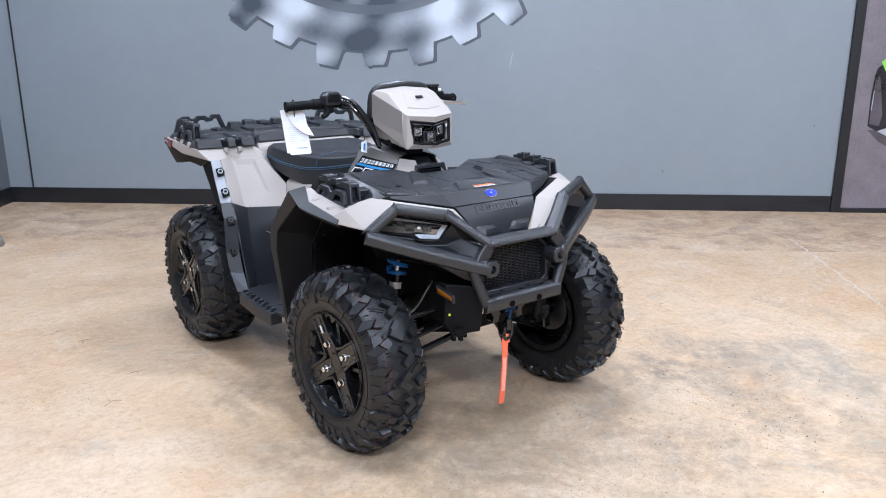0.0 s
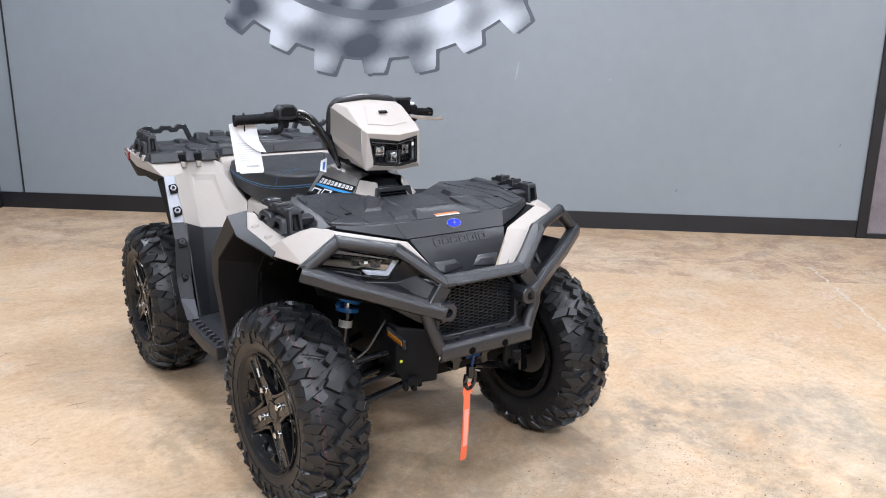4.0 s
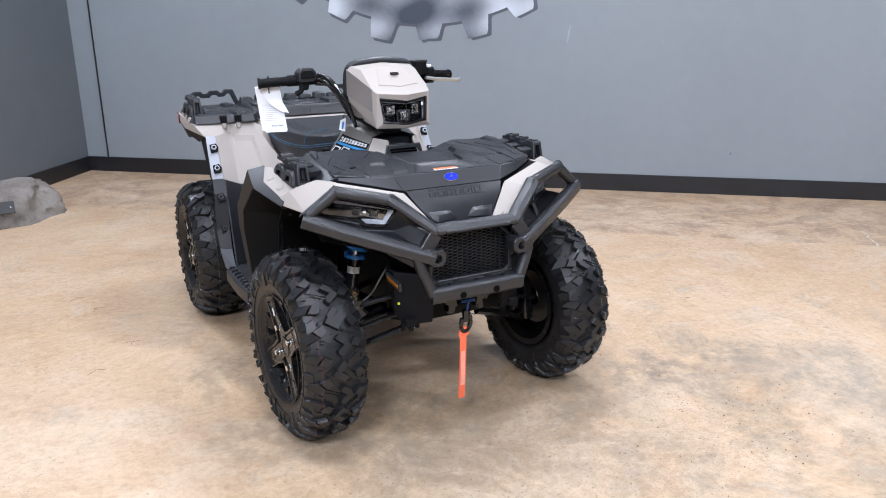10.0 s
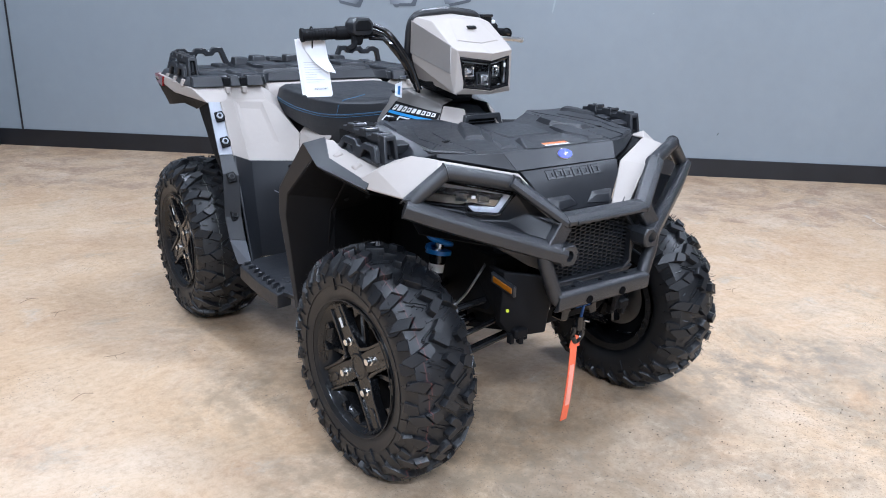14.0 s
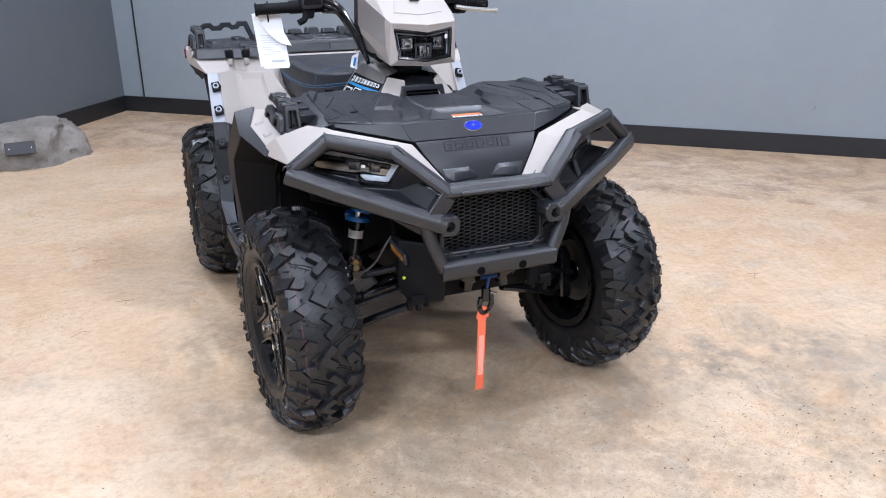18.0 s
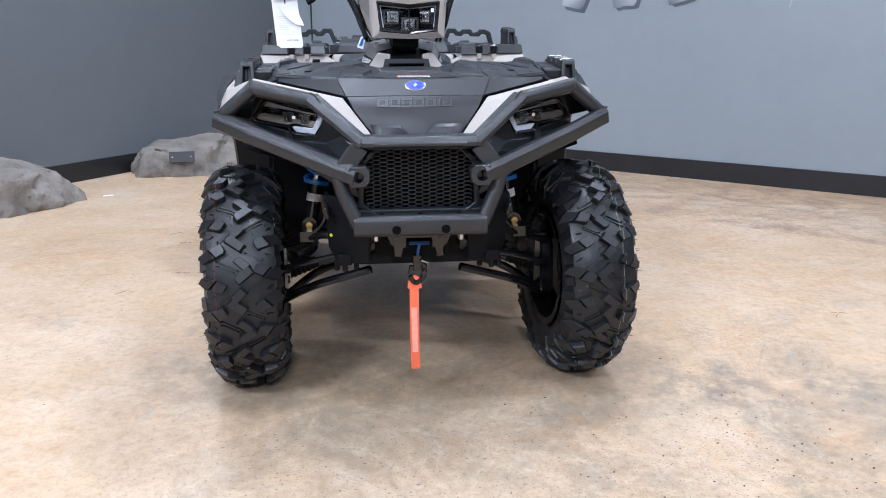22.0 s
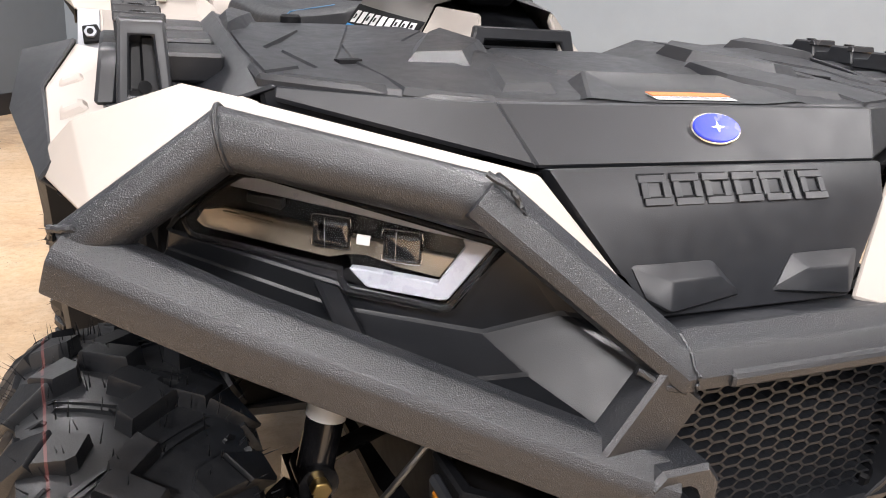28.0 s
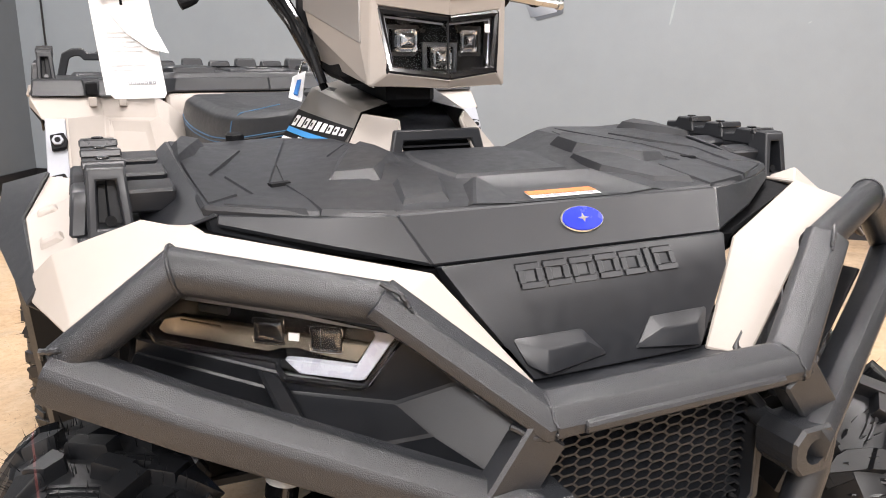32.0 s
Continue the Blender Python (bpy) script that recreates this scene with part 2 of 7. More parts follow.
def floor_material():
    m, t, b = material("stained_concrete", (0.5, 0.38, 0.26), 0.4)
    v = coords(t)
    warp = node(t, "ShaderNodeTexNoise", Scale=1.3, Detail=3.0)
    t.links.new(v, warp.inputs["Vector"])
    shift = node(t, "ShaderNodeVectorMath")
    shift.operation = "MULTIPLY_ADD"
    t.links.new(warp.outputs["Color"], shift.inputs[0])
    shift.inputs[1].default_value = (0.5, 0.5, 0)
    t.links.new(v, shift.inputs[2])
    w = shift.outputs[0]
    broad = noise_at(t, w, 0.8, 6, 0.62)
    base = ramp(t, broad, [(0.34, (0.475, 0.32, 0.193)), (0.46, (0.545, 0.385, 0.240)), (0.56, (0.575, 0.42, 0.275)), (0.66, (0.585, 0.45, 0.318))])
    cloud = noise_at(t, w, 2.7, 9, 0.70)
    base = mix(t, base, (0.60, 0.485, 0.37), ramp(t, cloud, [(0.48, 0.0), (0.66, 0.55)]))
    rust = noise_at(t, w, 2.0, 10, 0.74)
    base = mix(t, base, (0.46, 0.285, 0.165), ramp(t, rust, [(0.50, 0.0), (0.68, 0.55)]))
    pale = noise_at(t, w, 4.4, 10, 0.78)
    base = mix(t, base, (0.63, 0.575, 0.49), ramp(t, pale, [(0.57, 0.0), (0.70, 0.55)]))
    # grey, trodden area ahead of the bike and a rough brown strip along the back wall
    far = node(t, "ShaderNodeVectorMath")
    far.operation = "DISTANCE"
    t.links.new(w, far.inputs[0])
    far.inputs[1].default_value = (1.55, -0.75, 0.3)
    near = ramp(t, math_node(t, "MULTIPLY", far.outputs["Value"], 0.5), [(0.15, 1.0), (0.85, 0.0)])
    # brown-grey mottling, denser towards the floor below the bike's front end
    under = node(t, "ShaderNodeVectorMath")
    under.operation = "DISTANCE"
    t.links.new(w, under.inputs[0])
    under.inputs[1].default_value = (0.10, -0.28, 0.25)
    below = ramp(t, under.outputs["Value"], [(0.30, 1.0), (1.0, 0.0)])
    grey = noise_at(t, w, 2.2, 10, 0.74)
    base = mix(t, base, (0.30, 0.255, 0.195), ramp(t, math_node(t, "ADD", grey, math_node(t, "MULTIPLY", near, 0.10)), [(0.56, 0.0), (0.70, 0.60)]))
    along = node(t, "ShaderNodeVectorMath")
    along.operation = "DOT_PRODUCT"
    t.links.new(v, along.inputs[0])
    along.inputs[1].default_value = tuple(N)
    strip = math_node(t, "GREATER_THAN", math_node(t, "ADD", along.outputs["Value"], math_node(t, "MULTIPLY", noise_at(t, v, 7, 4), 0.06)), WALL_D - 1.32)
    streak = noise_at(t, w, 4.0, 10, 0.74)
    base = mix(t, base, (0.33, 0.225, 0.155), math_node(t, "MULTIPLY", strip, ramp(t, streak, [(0.44, 0.0), (0.60, 0.75)])))
    patch = ramp(t, noise_at(t, w, 3.4, 10, 0.76), [(0.48, 0.0), (0.64, 0.75)])
    base = mix(t, base, (0.25, 0.215, 0.165), math_node(t, "MULTIPLY", patch, math_node(t, "ADD", math_node(t, "MULTIPLY", near, 0.75), 0.12)))
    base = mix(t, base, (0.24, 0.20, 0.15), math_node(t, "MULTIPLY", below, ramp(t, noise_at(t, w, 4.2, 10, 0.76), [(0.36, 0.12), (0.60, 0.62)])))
    # dark stains, fine mottling, and grit that lies in drifts
    stain = noise_at(t, w, 6.5, 10, 0.80)
    base = mix(t, base, (0.15, 0.125, 0.10), ramp(t, stain, [(0.635, 0.0), (0.70, 0.60)]))
    fine = noise_at(t, v, 38, 8, 0.78)
    base = mix(t, base, mix(t, base, (0.70, 0.66, 0.61), 1.0, "MULTIPLY"), ramp(t, fine, [(0.46, 0.0), (0.66, 0.62)]))
    mottle = noise_at(t, w, 15, 9, 0.80)
    base = mix(t, base, mix(t, base, (0.74, 0.68, 0.61), 1.0, "MULTIPLY"), ramp(t, mottle, [(0.50, 0.0), (0.66, 0.60)]))
    base = mix(t, base, (0.65, 0.53, 0.395), ramp(t, mottle, [(0.34, 0.45), (0.47, 0.0)]))
    drift = math_node(t, "MAXIMUM", ramp(t, noise_at(t, v, 1.7, 6, 0.68), [(0.55, 0.0), (0.64, 1.0)]), below)
    for scale, low in ((105.0, 0.655), (210.0, 0.66)):
        grit = ramp(t, noise_at(t, v, scale, 2, 0.5), [(low, 0.0), (low + 0.02, 0.85)])
        base = mix(t, base, (0.075, 0.06, 0.05), math_node(t, "MULTIPLY", grit, drift))
    rare = ramp(t, noise_at(t, v, 60, 1, 0.4), [(0.80, 0.0), (0.81, 0.9)])
    base = mix(t, base, (0.05, 0.045, 0.04), rare)
    # darker patches beside and between the wheels, dark scuffed spots and pitted, paler patches
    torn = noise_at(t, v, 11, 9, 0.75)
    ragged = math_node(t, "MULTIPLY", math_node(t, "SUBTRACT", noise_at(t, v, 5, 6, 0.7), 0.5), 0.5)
    blotched = ramp(t, torn, [(0.42, 0.05), (0.60, 0.75)])
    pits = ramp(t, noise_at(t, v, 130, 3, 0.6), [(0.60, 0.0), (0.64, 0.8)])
    for x, y, size, colour, mask in ((-0.72, 0.55, 0.34, (0.27, 0.205, 0.135), blotched), (-0.68, 0.02, 0.26, (0.27, 0.205, 0.135), blotched), (-0.20, -0.10, 0.55, (0.25, 0.20, 0.14), blotched), (0.62, -0.16, 0.34, (0.28, 0.225, 0.165), blotched),
                                     (-0.62, 1.25, 0.30, (0.30, 0.23, 0.16), blotched), (0.92, -0.25, 0.20, (0.19, 0.165, 0.135), blotched), (1.22, -0.22, 0.22, (0.20, 0.175, 0.145), blotched), (1.45, -0.62, 0.40, (0.30, 0.26, 0.205), blotched),
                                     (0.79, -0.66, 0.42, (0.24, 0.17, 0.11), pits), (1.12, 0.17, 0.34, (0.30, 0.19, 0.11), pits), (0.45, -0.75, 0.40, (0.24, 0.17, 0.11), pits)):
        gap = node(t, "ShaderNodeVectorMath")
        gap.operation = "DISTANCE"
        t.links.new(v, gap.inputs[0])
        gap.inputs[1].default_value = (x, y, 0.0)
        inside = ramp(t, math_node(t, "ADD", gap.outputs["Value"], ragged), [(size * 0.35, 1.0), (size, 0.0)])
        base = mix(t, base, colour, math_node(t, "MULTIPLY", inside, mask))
    # hairline cracks, here and there
    cell = t.nodes.new("ShaderNodeTexVoronoi")
    cell.feature = "DISTANCE_TO_EDGE"
    cell.inputs["Scale"].default_value = 0.55
    t.links.new(w, cell.inputs["Vector"])
    hair = math_node(t, "MULTIPLY", math_node(t, "LESS_THAN", cell.outputs["Distance"], 0.0010), ramp(t, noise_at(t, v, 1.3, 4), [(0.54, 0.0), (0.62, 0.16)]))
    base = mix(t, base, (0.14, 0.115, 0.09), hair)
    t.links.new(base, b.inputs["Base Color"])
    t.links.new(ramp(t, mix(t, cloud, fine, 0.3), [(0.3, 0.30), (0.7, 0.58)]), b.inputs["Roughness"])
    bump(t, b, mix(t, cloud, noise_at(t, v, 90, 4), 0.3), 0.07, 0.006)
    return m


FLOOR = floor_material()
CRACK = worn("pale_crack_filler", (0.57, 0.48, 0.385), 0.6, 0.0, 200, 0.001, 0.3, 0.15)


def rock_material():
    m, t, b = material("grey_rock", (0.3, 0.27, 0.24), 0.85)
    v = coords(t)
    a = noise_at(t, v, 3.5, 8, 0.65)
    c = ramp(t, a, [(0.3, (0.115, 0.099, 0.084)), (0.5, (0.215, 0.192, 0.168)), (0.7, (0.32, 0.292, 0.262))])
    c = mix(t, c, (0.14, 0.115, 0.09), ramp(t, noise_at(t, v, 13, 7, 0.7), [(0.55, 0.0), (0.7, 0.7)]))
    t.links.new(c, b.inputs["Base Color"])
    bump(t, b, mix(t, noise_at(t, v, 9, 8, 0.7), noise_at(t, v, 60, 5), 0.35), 0.8, 0.03)
    return m


ROCK = rock_material()


def mural_material(name, dark, light, sharp):
    """Airbrushed metal: pale and dark sheens that follow the gear round, with soft clouds in them."""
    m, t, b = material(name, light, 0.45)
    v = coords(t)
    sep = t.nodes.new("ShaderNodeSeparateXYZ")
    t.links.new(v, sep.inputs[0])
    angle = math_node(t, "ARCTAN2", sep.outputs[0], math_node(t, "MULTIPLY", sep.outputs[2], -1.0))
    radius = math_node(t, "SQRT", math_node(t, "ADD", math_node(t, "MULTIPLY", sep.outputs[0], sep.outputs[0]), math_node(t, "MULTIPLY", sep.outputs[2], sep.outputs[2])))
    drift = noise_at(t, v, 0.9, 1)
    wave = math_node(t, "SINE", math_node(t, "ADD", math_node(t, "MULTIPLY", angle, sharp), math_node(t, "MULTIPLY", drift, 9.0)))
    second = math_node(t, "SINE", math_node(t, "ADD", math_node(t, "MULTIPLY", angle, sharp * 2.6), math_node(t, "MULTIPLY", radius, 7.0)))
    rim = math_node(t, "SINE", math_node(t, "MULTIPLY", radius, 21.0))
    brush = noise_at(t, v, 26, 3)
    fac = math_node(t, "ADD", math_node(t, "MULTIPLY", wave, 0.26), math_node(t, "ADD", math_node(t, "MULTIPLY", second, 0.14), math_node(t, "MULTIPLY", rim, 0.12)))
    fac = math_node(t, "ADD", fac, math_node(t, "ADD", math_node(t, "MULTIPLY", brush, 0.10), 0.40))
    t.links.new(ramp(t, fac, [(0.12, dark), (0.45, tuple((a + c) / 2.5 for a, c in zip(dark, light))), (0.82, light)]), b.inputs["Base Color"])
    return m


MURAL = mural_material("airbrushed_silver", (0.055, 0.068, 0.090), (0.60, 0.65, 0.72), 9.0)
MURAL_DARK = mural_material("airbrushed_grey", (0.10, 0.115, 0.14), (0.26, 0.29, 0.33), 7.0)
MURAL_EDGE = worn("mural_shadow_paint", (0.085, 0.098, 0.118), 0.5, 0.0, 0, 0, 0, 0.2)
POSTER = worn("poster_road_print", (0.20, 0.175, 0.19), 0.35, 0.0, 0, 0, 0, 0.25)
POSTER_GREEN = worn("poster_grass_print", (0.12, 0.19, 0.06), 0.35, 0.0, 0, 0, 0, 0.3)
POSTER_TREES = worn("poster_tree_print", (0.035, 0.04, 0.025), 0.35, 0.0, 0, 0, 0, 0.9)
POSTER_LIME = worn("poster_lime_print", (0.30, 0.72, 0.12), 0.3, 0.0, 0, 0, 0, 0.1)
POSTER_BLACK = worn("poster_black_print", (0.02, 0.02, 0.024), 0.35, 0.0, 0, 0, 0, 0.3)
POSTER_GREY = worn("poster_grey_print", (0.45, 0.46, 0.5), 0.35, 0.0, 0, 0, 0, 0.2)
POSTER_SHADE = worn("poster_dark_road_print", (0.10, 0.085, 0.095), 0.35, 0.0, 0, 0, 0, 0.3)


# ---- mesh helpers ----
def part(name, bm, mat, parent=None, label="", bev=0.0, smooth=32.0, seg=1):
    """Links a bmesh as one mesh object under a thing or a part."""
    bmesh.ops.remove_doubles(bm, verts=bm.verts, dist=0.00005)
    bmesh.ops.recalc_face_normals(bm, faces=bm.faces)
    if bev:
        edges = [e for e in bm.edges if len(e.link_faces) == 2 and e.calc_face_angle(0) > radians(22)]
        bmesh.ops.bevel(bm, geom=edges, offset=bev, segments=seg, profile=0.6, affect="EDGES", clamp_overlap=True)
    me = bpy.data.meshes.new(name)
    bm.to_mesh(me)
    bm.free()
    me.materials.append(mat)
    for p in me.polygons:
        p.use_smooth = True
    me.set_sharp_from_angle(angle=radians(smooth))
    ob = new(name, me)
    if parent:
        ob.parent = parent
    if label:
        ob["label"] = label
    return ob


def solid(verts, faces, thick=0.0, bm=None, s=1):
    """Faces between corners, mirrored for s = -1; with a thickness, a shell of it."""
    own = bmesh.new()
    vs = [own.verts.new((x * s, y, z)) for x, y, z in verts]
    for f in faces:
        own.faces.new([vs[i] for i in f])
    bmesh.ops.recalc_face_normals(own, faces=own.faces)
    if thick:
        bmesh.ops.solidify(own, geom=own.faces[:], thickness=thick)
    return merge(bm, own)


def merge(bm, own):
    if bm is None:
        return own
    me = bpy.data.meshes.new("joined")
    own.to_mesh(me)
    own.free()
    bm.from_mesh(me)
    bpy.data.meshes.remove(me)
    return bm


def box(c, size, turn=None, bm=None, taper=1.0):
    own = bmesh.new()
    bmesh.ops.create_cube(own, size=1)
    for v in own.verts:
        k = taper if v.co.z > 0 else 1.0
        v.co = Vector((v.co.x * size[0] * k, v.co.y * size[1] * k, v.co.z * size[2]))
        if turn:
            v.co = turn @ v.co
        v.co += Vector(c)
    return merge(bm, own)


def turned(rx=0, ry=0, rz=0):
    return Euler((radians(rx), radians(ry), radians(rz))).to_matrix()


def prism(poly, axis, a, b, bm=None, top=1.0):
    """A polygon in the plane across the axis, drawn out from a to b."""
    own = bmesh.new()
    cx = sum(p[0] for p in poly) / len(poly)
    cy = sum(p[1] for p in poly) / len(poly)
    rings = []
    for h, k in ((a, 1.0), (b, top)):
        ring = []
        for p, q in poly:
            p, q = cx + (p - cx) * k, cy + (q - cy) * k
            co = {"x": (h, p, q), "y": (p, h, q), "z": (p, q, h)}[axis]
            ring.append(own.verts.new(co))
        rings.append(ring)
    own.faces.new(rings[0]), own.faces.new(rings[1][::-1])
    n = len(poly)
    for i in range(n):
        own.faces.new((rings[0][i], rings[1][i], rings[1][(i + 1) % n], rings[0][(i + 1) % n]))
    return merge(bm, own)


def sweep(path, section, up=(0, 0, 1), bm=None, closed=False):
    """A section (side, up) carried along a path, mitred at its corners, its ends capped."""
    own = bmesh.new()
    pts = [Vector(p) for p in path]
    n = len(pts)
    rings = []
    for i, p in enumerate(pts):
        if closed:
            d0, d1 = (p - pts[i - 1]).normalized(), (pts[(i + 1) % n] - p).normalized()
        else:
            d0 = (p - pts[i - 1]).normalized() if i else (pts[1] - p).normalized()
            d1 = (pts[i + 1] - p).normalized() if i < n - 1 else d0
        d = (d0 + d1).normalized()
        k = 1 / max(0.35, d.dot(d1))
        side = d.cross(Vector(up)).normalized()
        top = side.cross(d).normalized()
        bend = (d1 - d0)
        ring = []
        for a, b in section:
            o = side * a + top * b
            if bend.length > 1e-4:
                w = bend.normalized()
                o += w * o.dot(w) * (k - 1)
            ring.append(own.verts.new(p + o))
        rings.append(ring)
    m = len(section)
    last = n if closed else n - 1
    for i in range(last):
        a, b = rings[i], rings[(i + 1) % n]
        for j in range(m):
            own.faces.new((a[j], a[(j + 1) % m], b[(j + 1) % m], b[j]))
    if not closed:
        own.faces.new(rings[0][::-1]), own.faces.new(rings[-1])
    return merge(bm, own)


def disc(r, n=12, squash=1.0):
    return [(r * math.cos(2 * math.pi * i / n), r * squash * math.sin(2 * math.pi * i / n)) for i in range(n)]


def tube(path, r, n=12, bm=None, up=(0, 0, 1)):
    d = Vector(path[-1]) - Vector(path[0])
    if abs(d.normalized().dot(Vector(up))) > 0.95:
        up = (0, 1, 0)
    return sweep(path, disc(r, n), up, bm)


def rounded(path, r=0.03, steps=4):
    """The path with its corners rounded."""
    pts = [Vector(p) for p in path]
    out = [pts[0]]
    for a, p, b in zip(pts, pts[1:], pts[2:]):
        p0 = p + (a - p).normalized() * min(r, (a - p).length * 0.45)
        p1 = p + (b - p).normalized() * min(r, (b - p).length * 0.45)
        for i in range(steps + 1):
            t = i / steps
            out.append(p0 * (1 - t) ** 2 + p * 2 * t * (1 - t) + p1 * t * t)
    return out + [pts[-1]]


def lathe(profile, n=48, bm=None, closed=False):
    """A profile (along, radius) turned about the x axis."""
    own = bmesh.new()
    rings = [[own.verts.new((a, r * math.cos(2 * math.pi * i / n), r * math.sin(2 * math.pi * i / n))) for i in range(n)] for a, r in profile]
    pairs = list(zip(rings, rings[1:])) + ([(rings[-1], rings[0])] if closed else [])
    for p, q in pairs:
        for i in range(n):
            own.faces.new((p[i], p[(i + 1) % n], q[(i + 1) % n], q[i]))
    return merge(bm, own)


def mirrored(path, s):
    return [(x * s, y, z) for x, y, z in path]


def thing(name, label, category, place=(0, 0, 0), group="", kind=""):
    ob = new(name)
    ob.location = place
    return tagged(ob, label, category, group, kind)

# ---- the room ----


def room_box(name, u0, u1, d0, d1, z0, z1, mat, label, category="wall", kind="structure", bev=0.0, parent=None):
    bm = bmesh.new()
    corners = [room(u, d, z) for z in (z0, z1) for u, d in ((u0, d0), (u1, d0), (u1, d1), (u0, d1))]
    vs = [bm.verts.new(c) for c in corners]
    for f in ((0, 1, 2, 3), (4, 5, 6, 7), (0, 1, 5, 4), (1, 2, 6, 5), (2, 3, 7, 6), (3, 0, 4, 7)):
        bm.faces.new([vs[i] for i in f])
    ob = part(name, bm, mat, parent, bev=bev)
    if not parent:
        tagged(ob, label, category, kind=kind)
    return ob


CORNER_U = -4.335
floor_bm = bmesh.new()
bmesh.ops.create_grid(floor_bm, x_segments=1, y_segments=1, size=16)
floor_bm.verts.ensure_lookup_table()
ret = bmesh.ops.extrude_face_region(floor_bm, geom=floor_bm.faces[:])
for v in ret["geom"]:
    if isinstance(v, bmesh.types.BMVert):
        v.co.z -= 0.2
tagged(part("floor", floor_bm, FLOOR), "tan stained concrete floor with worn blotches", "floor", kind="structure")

room_box("wall_back", CORNER_U - 0.3, 10.0, 0.0, -0.2, 0.0, CEILING, WALL, "smooth grey-blue painted back wall")
room_box("wall_right", 9.8, 10.0, 0.0, 12.0, 0.0, CEILING, WALL, "plain grey painted side wall")
room_box("wall_front", -14.0, 10.0, 11.8, 12.0, 0.0, CEILING, WALL, "plain grey painted wall behind the showroom")
# the side wall meets the back wall at slightly more than a right angle
corner = room(CORNER_U, 0, 0)
ALONG = Vector((-0.527, -0.850, 0)).normalized()
OUT = Vector((-ALONG.y, ALONG.x, 0)) * -1
if OUT.x > 0:
    OUT = -OUT


def side_box(name, a0, a1, o0, o1, z0, z1, mat, label, category="wall"):
    bm = bmesh.new()
    vs = [bm.verts.new(corner + ALONG * a + OUT * o + Vector((0, 0, z))) for z in (z0, z1) for a, o in ((a0, o0), (a1, o0), (a1, o1), (a0, o1))]
    for f in ((0, 1, 2, 3), (4, 5, 6, 7), (0, 1, 5, 4), (1, 2, 6, 5), (2, 3, 7, 6), (3, 0, 4, 7)):
        bm.faces.new([vs[i] for i in f])
    return tagged(part(name, bm, mat), label, category, kind="structure")


side_box("wall_left", 0.0, 13.5, 0.0, 0.2, 0.0, CEILING, WALL_SHADED, "grey painted side wall, its shade put into the colour")
side_box("baseboard_left", 0.014, 13.0, -0.012, -0.0005, 0.0, 0.138, BLACK_TRIM, "black painted baseboard along the side wall", "baseboard")
room_box("baseboard_back", CORNER_U + 0.004, 2.955, 0.0005, 0.0125, 0.0, 0.138, BLACK_TRIM, "black painted baseboard along the back wall", "baseboard")
room_box("ceiling", -16.0, 10.2, -0.2, 12.0, CEILING, CEILING + 0.15, CEIL, "plain light ceiling", "ceiling")

# cable down the wall near the corner
cable = part("wall_cable", tube([room(-4.11, 0.009, 0.14), room(-4.112, 0.009, 2.0), room(-4.118, 0.009, CEILING - 0.002)], 0.007, 8), BLACK_TRIM)
tagged(cable, "thin black cable run straight up the grey wall", "cable")

# gear mural, painted straight on the wall
GEAR_U, GEAR_Z, TEETH = -0.95, 3.14, 29
gear = thing("gear_mural", "airbrushed silver gear wheel painted on the grey wall", "mural", room(GEAR_U, 0.0, GEAR_Z))
gear.rotation_euler = (0, 0, WALL_TURN)


def ring_mesh(profile_in, profile_out, y, n):
    bm = bmesh.new()
    rows = []
    for f in (profile_in, profile_out):
        rows.append([[bm.verts.new((f(i) * math.sin(2 * math.pi * i / n), yy, -f(i) * math.cos(2 * math.pi * i / n))) for i in range(n)] for yy in (0.0, -y)])
    (i0, i1), (o0, o1) = rows
    for i in range(n):
        j = (i + 1) % n
        bm.faces.new((i1[i], i1[j], o1[j], o1[i]))
        bm.faces.new((o1[i], o1[j], o0[j], o0[i]))
        bm.faces.new((i1[j], i1[i], i0[i], i0[j]))
    return bm


PER = 24


def tooth(i, grow=0.0, lean=0.0):
    k = (i + lean) / PER + 0.47
    a = k % 1.0
    which = int(k) % 5
    tip = (1.915, 1.945, 1.90, 1.96, 1.925)[which] + grow
    low = 1.80 + grow
    up = min(max((a - 0.22) / 0.08, 0), 1) * min(max((0.80 - a) / 0.10, 0), 1)
    return low + (tip - low) * up


n_gear = TEETH * PER
part("gear_shadow", ring_mesh(lambda i: 1.70, lambda i: tooth(i, 0.022, -1.4), 0.003, n_gear), MURAL_EDGE, gear)
part("gear_body", ring_mesh(lambda i: 1.505, lambda i: tooth(i), 0.006, n_gear), MURAL, gear)
part("gear_groove", ring_mesh(lambda i: 1.43, lambda i: 1.505, 0.004, 180), MURAL_DARK, gear)
part("gear_rim", ring_mesh(lambda i: 1.315, lambda i: 1.43, 0.005, 180), MURAL, gear)
part("gear_inner_edge", ring_mesh(lambda i: 1.295, lambda i: 1.315, 0.004, 180), MURAL_EDGE, gear)

# framed wall poster
poster = room_box("wall_poster", 3.035, 5.6, 0.001, 0.012, 0.04, 2.7, POSTER, "large framed poster of sporty vehicles on a road", "poster", kind="")


def poster_patch(name, pts, mat, lift):
    bm = bmesh.new()
    ring = [bm.verts.new(room(u, 0.012 + lift, z)) for u, z in pts]
    back = [bm.verts.new(room(u, 0.0125, z)) for u, z in pts]
    bm.faces.new(ring), bm.faces.new(back[::-1])
    for i in range(len(pts)):
        j = (i + 1) % len(pts)
        bm.faces.new((ring[i], back[i], back[j], ring[j]))
    return part(name, bm, mat, poster)


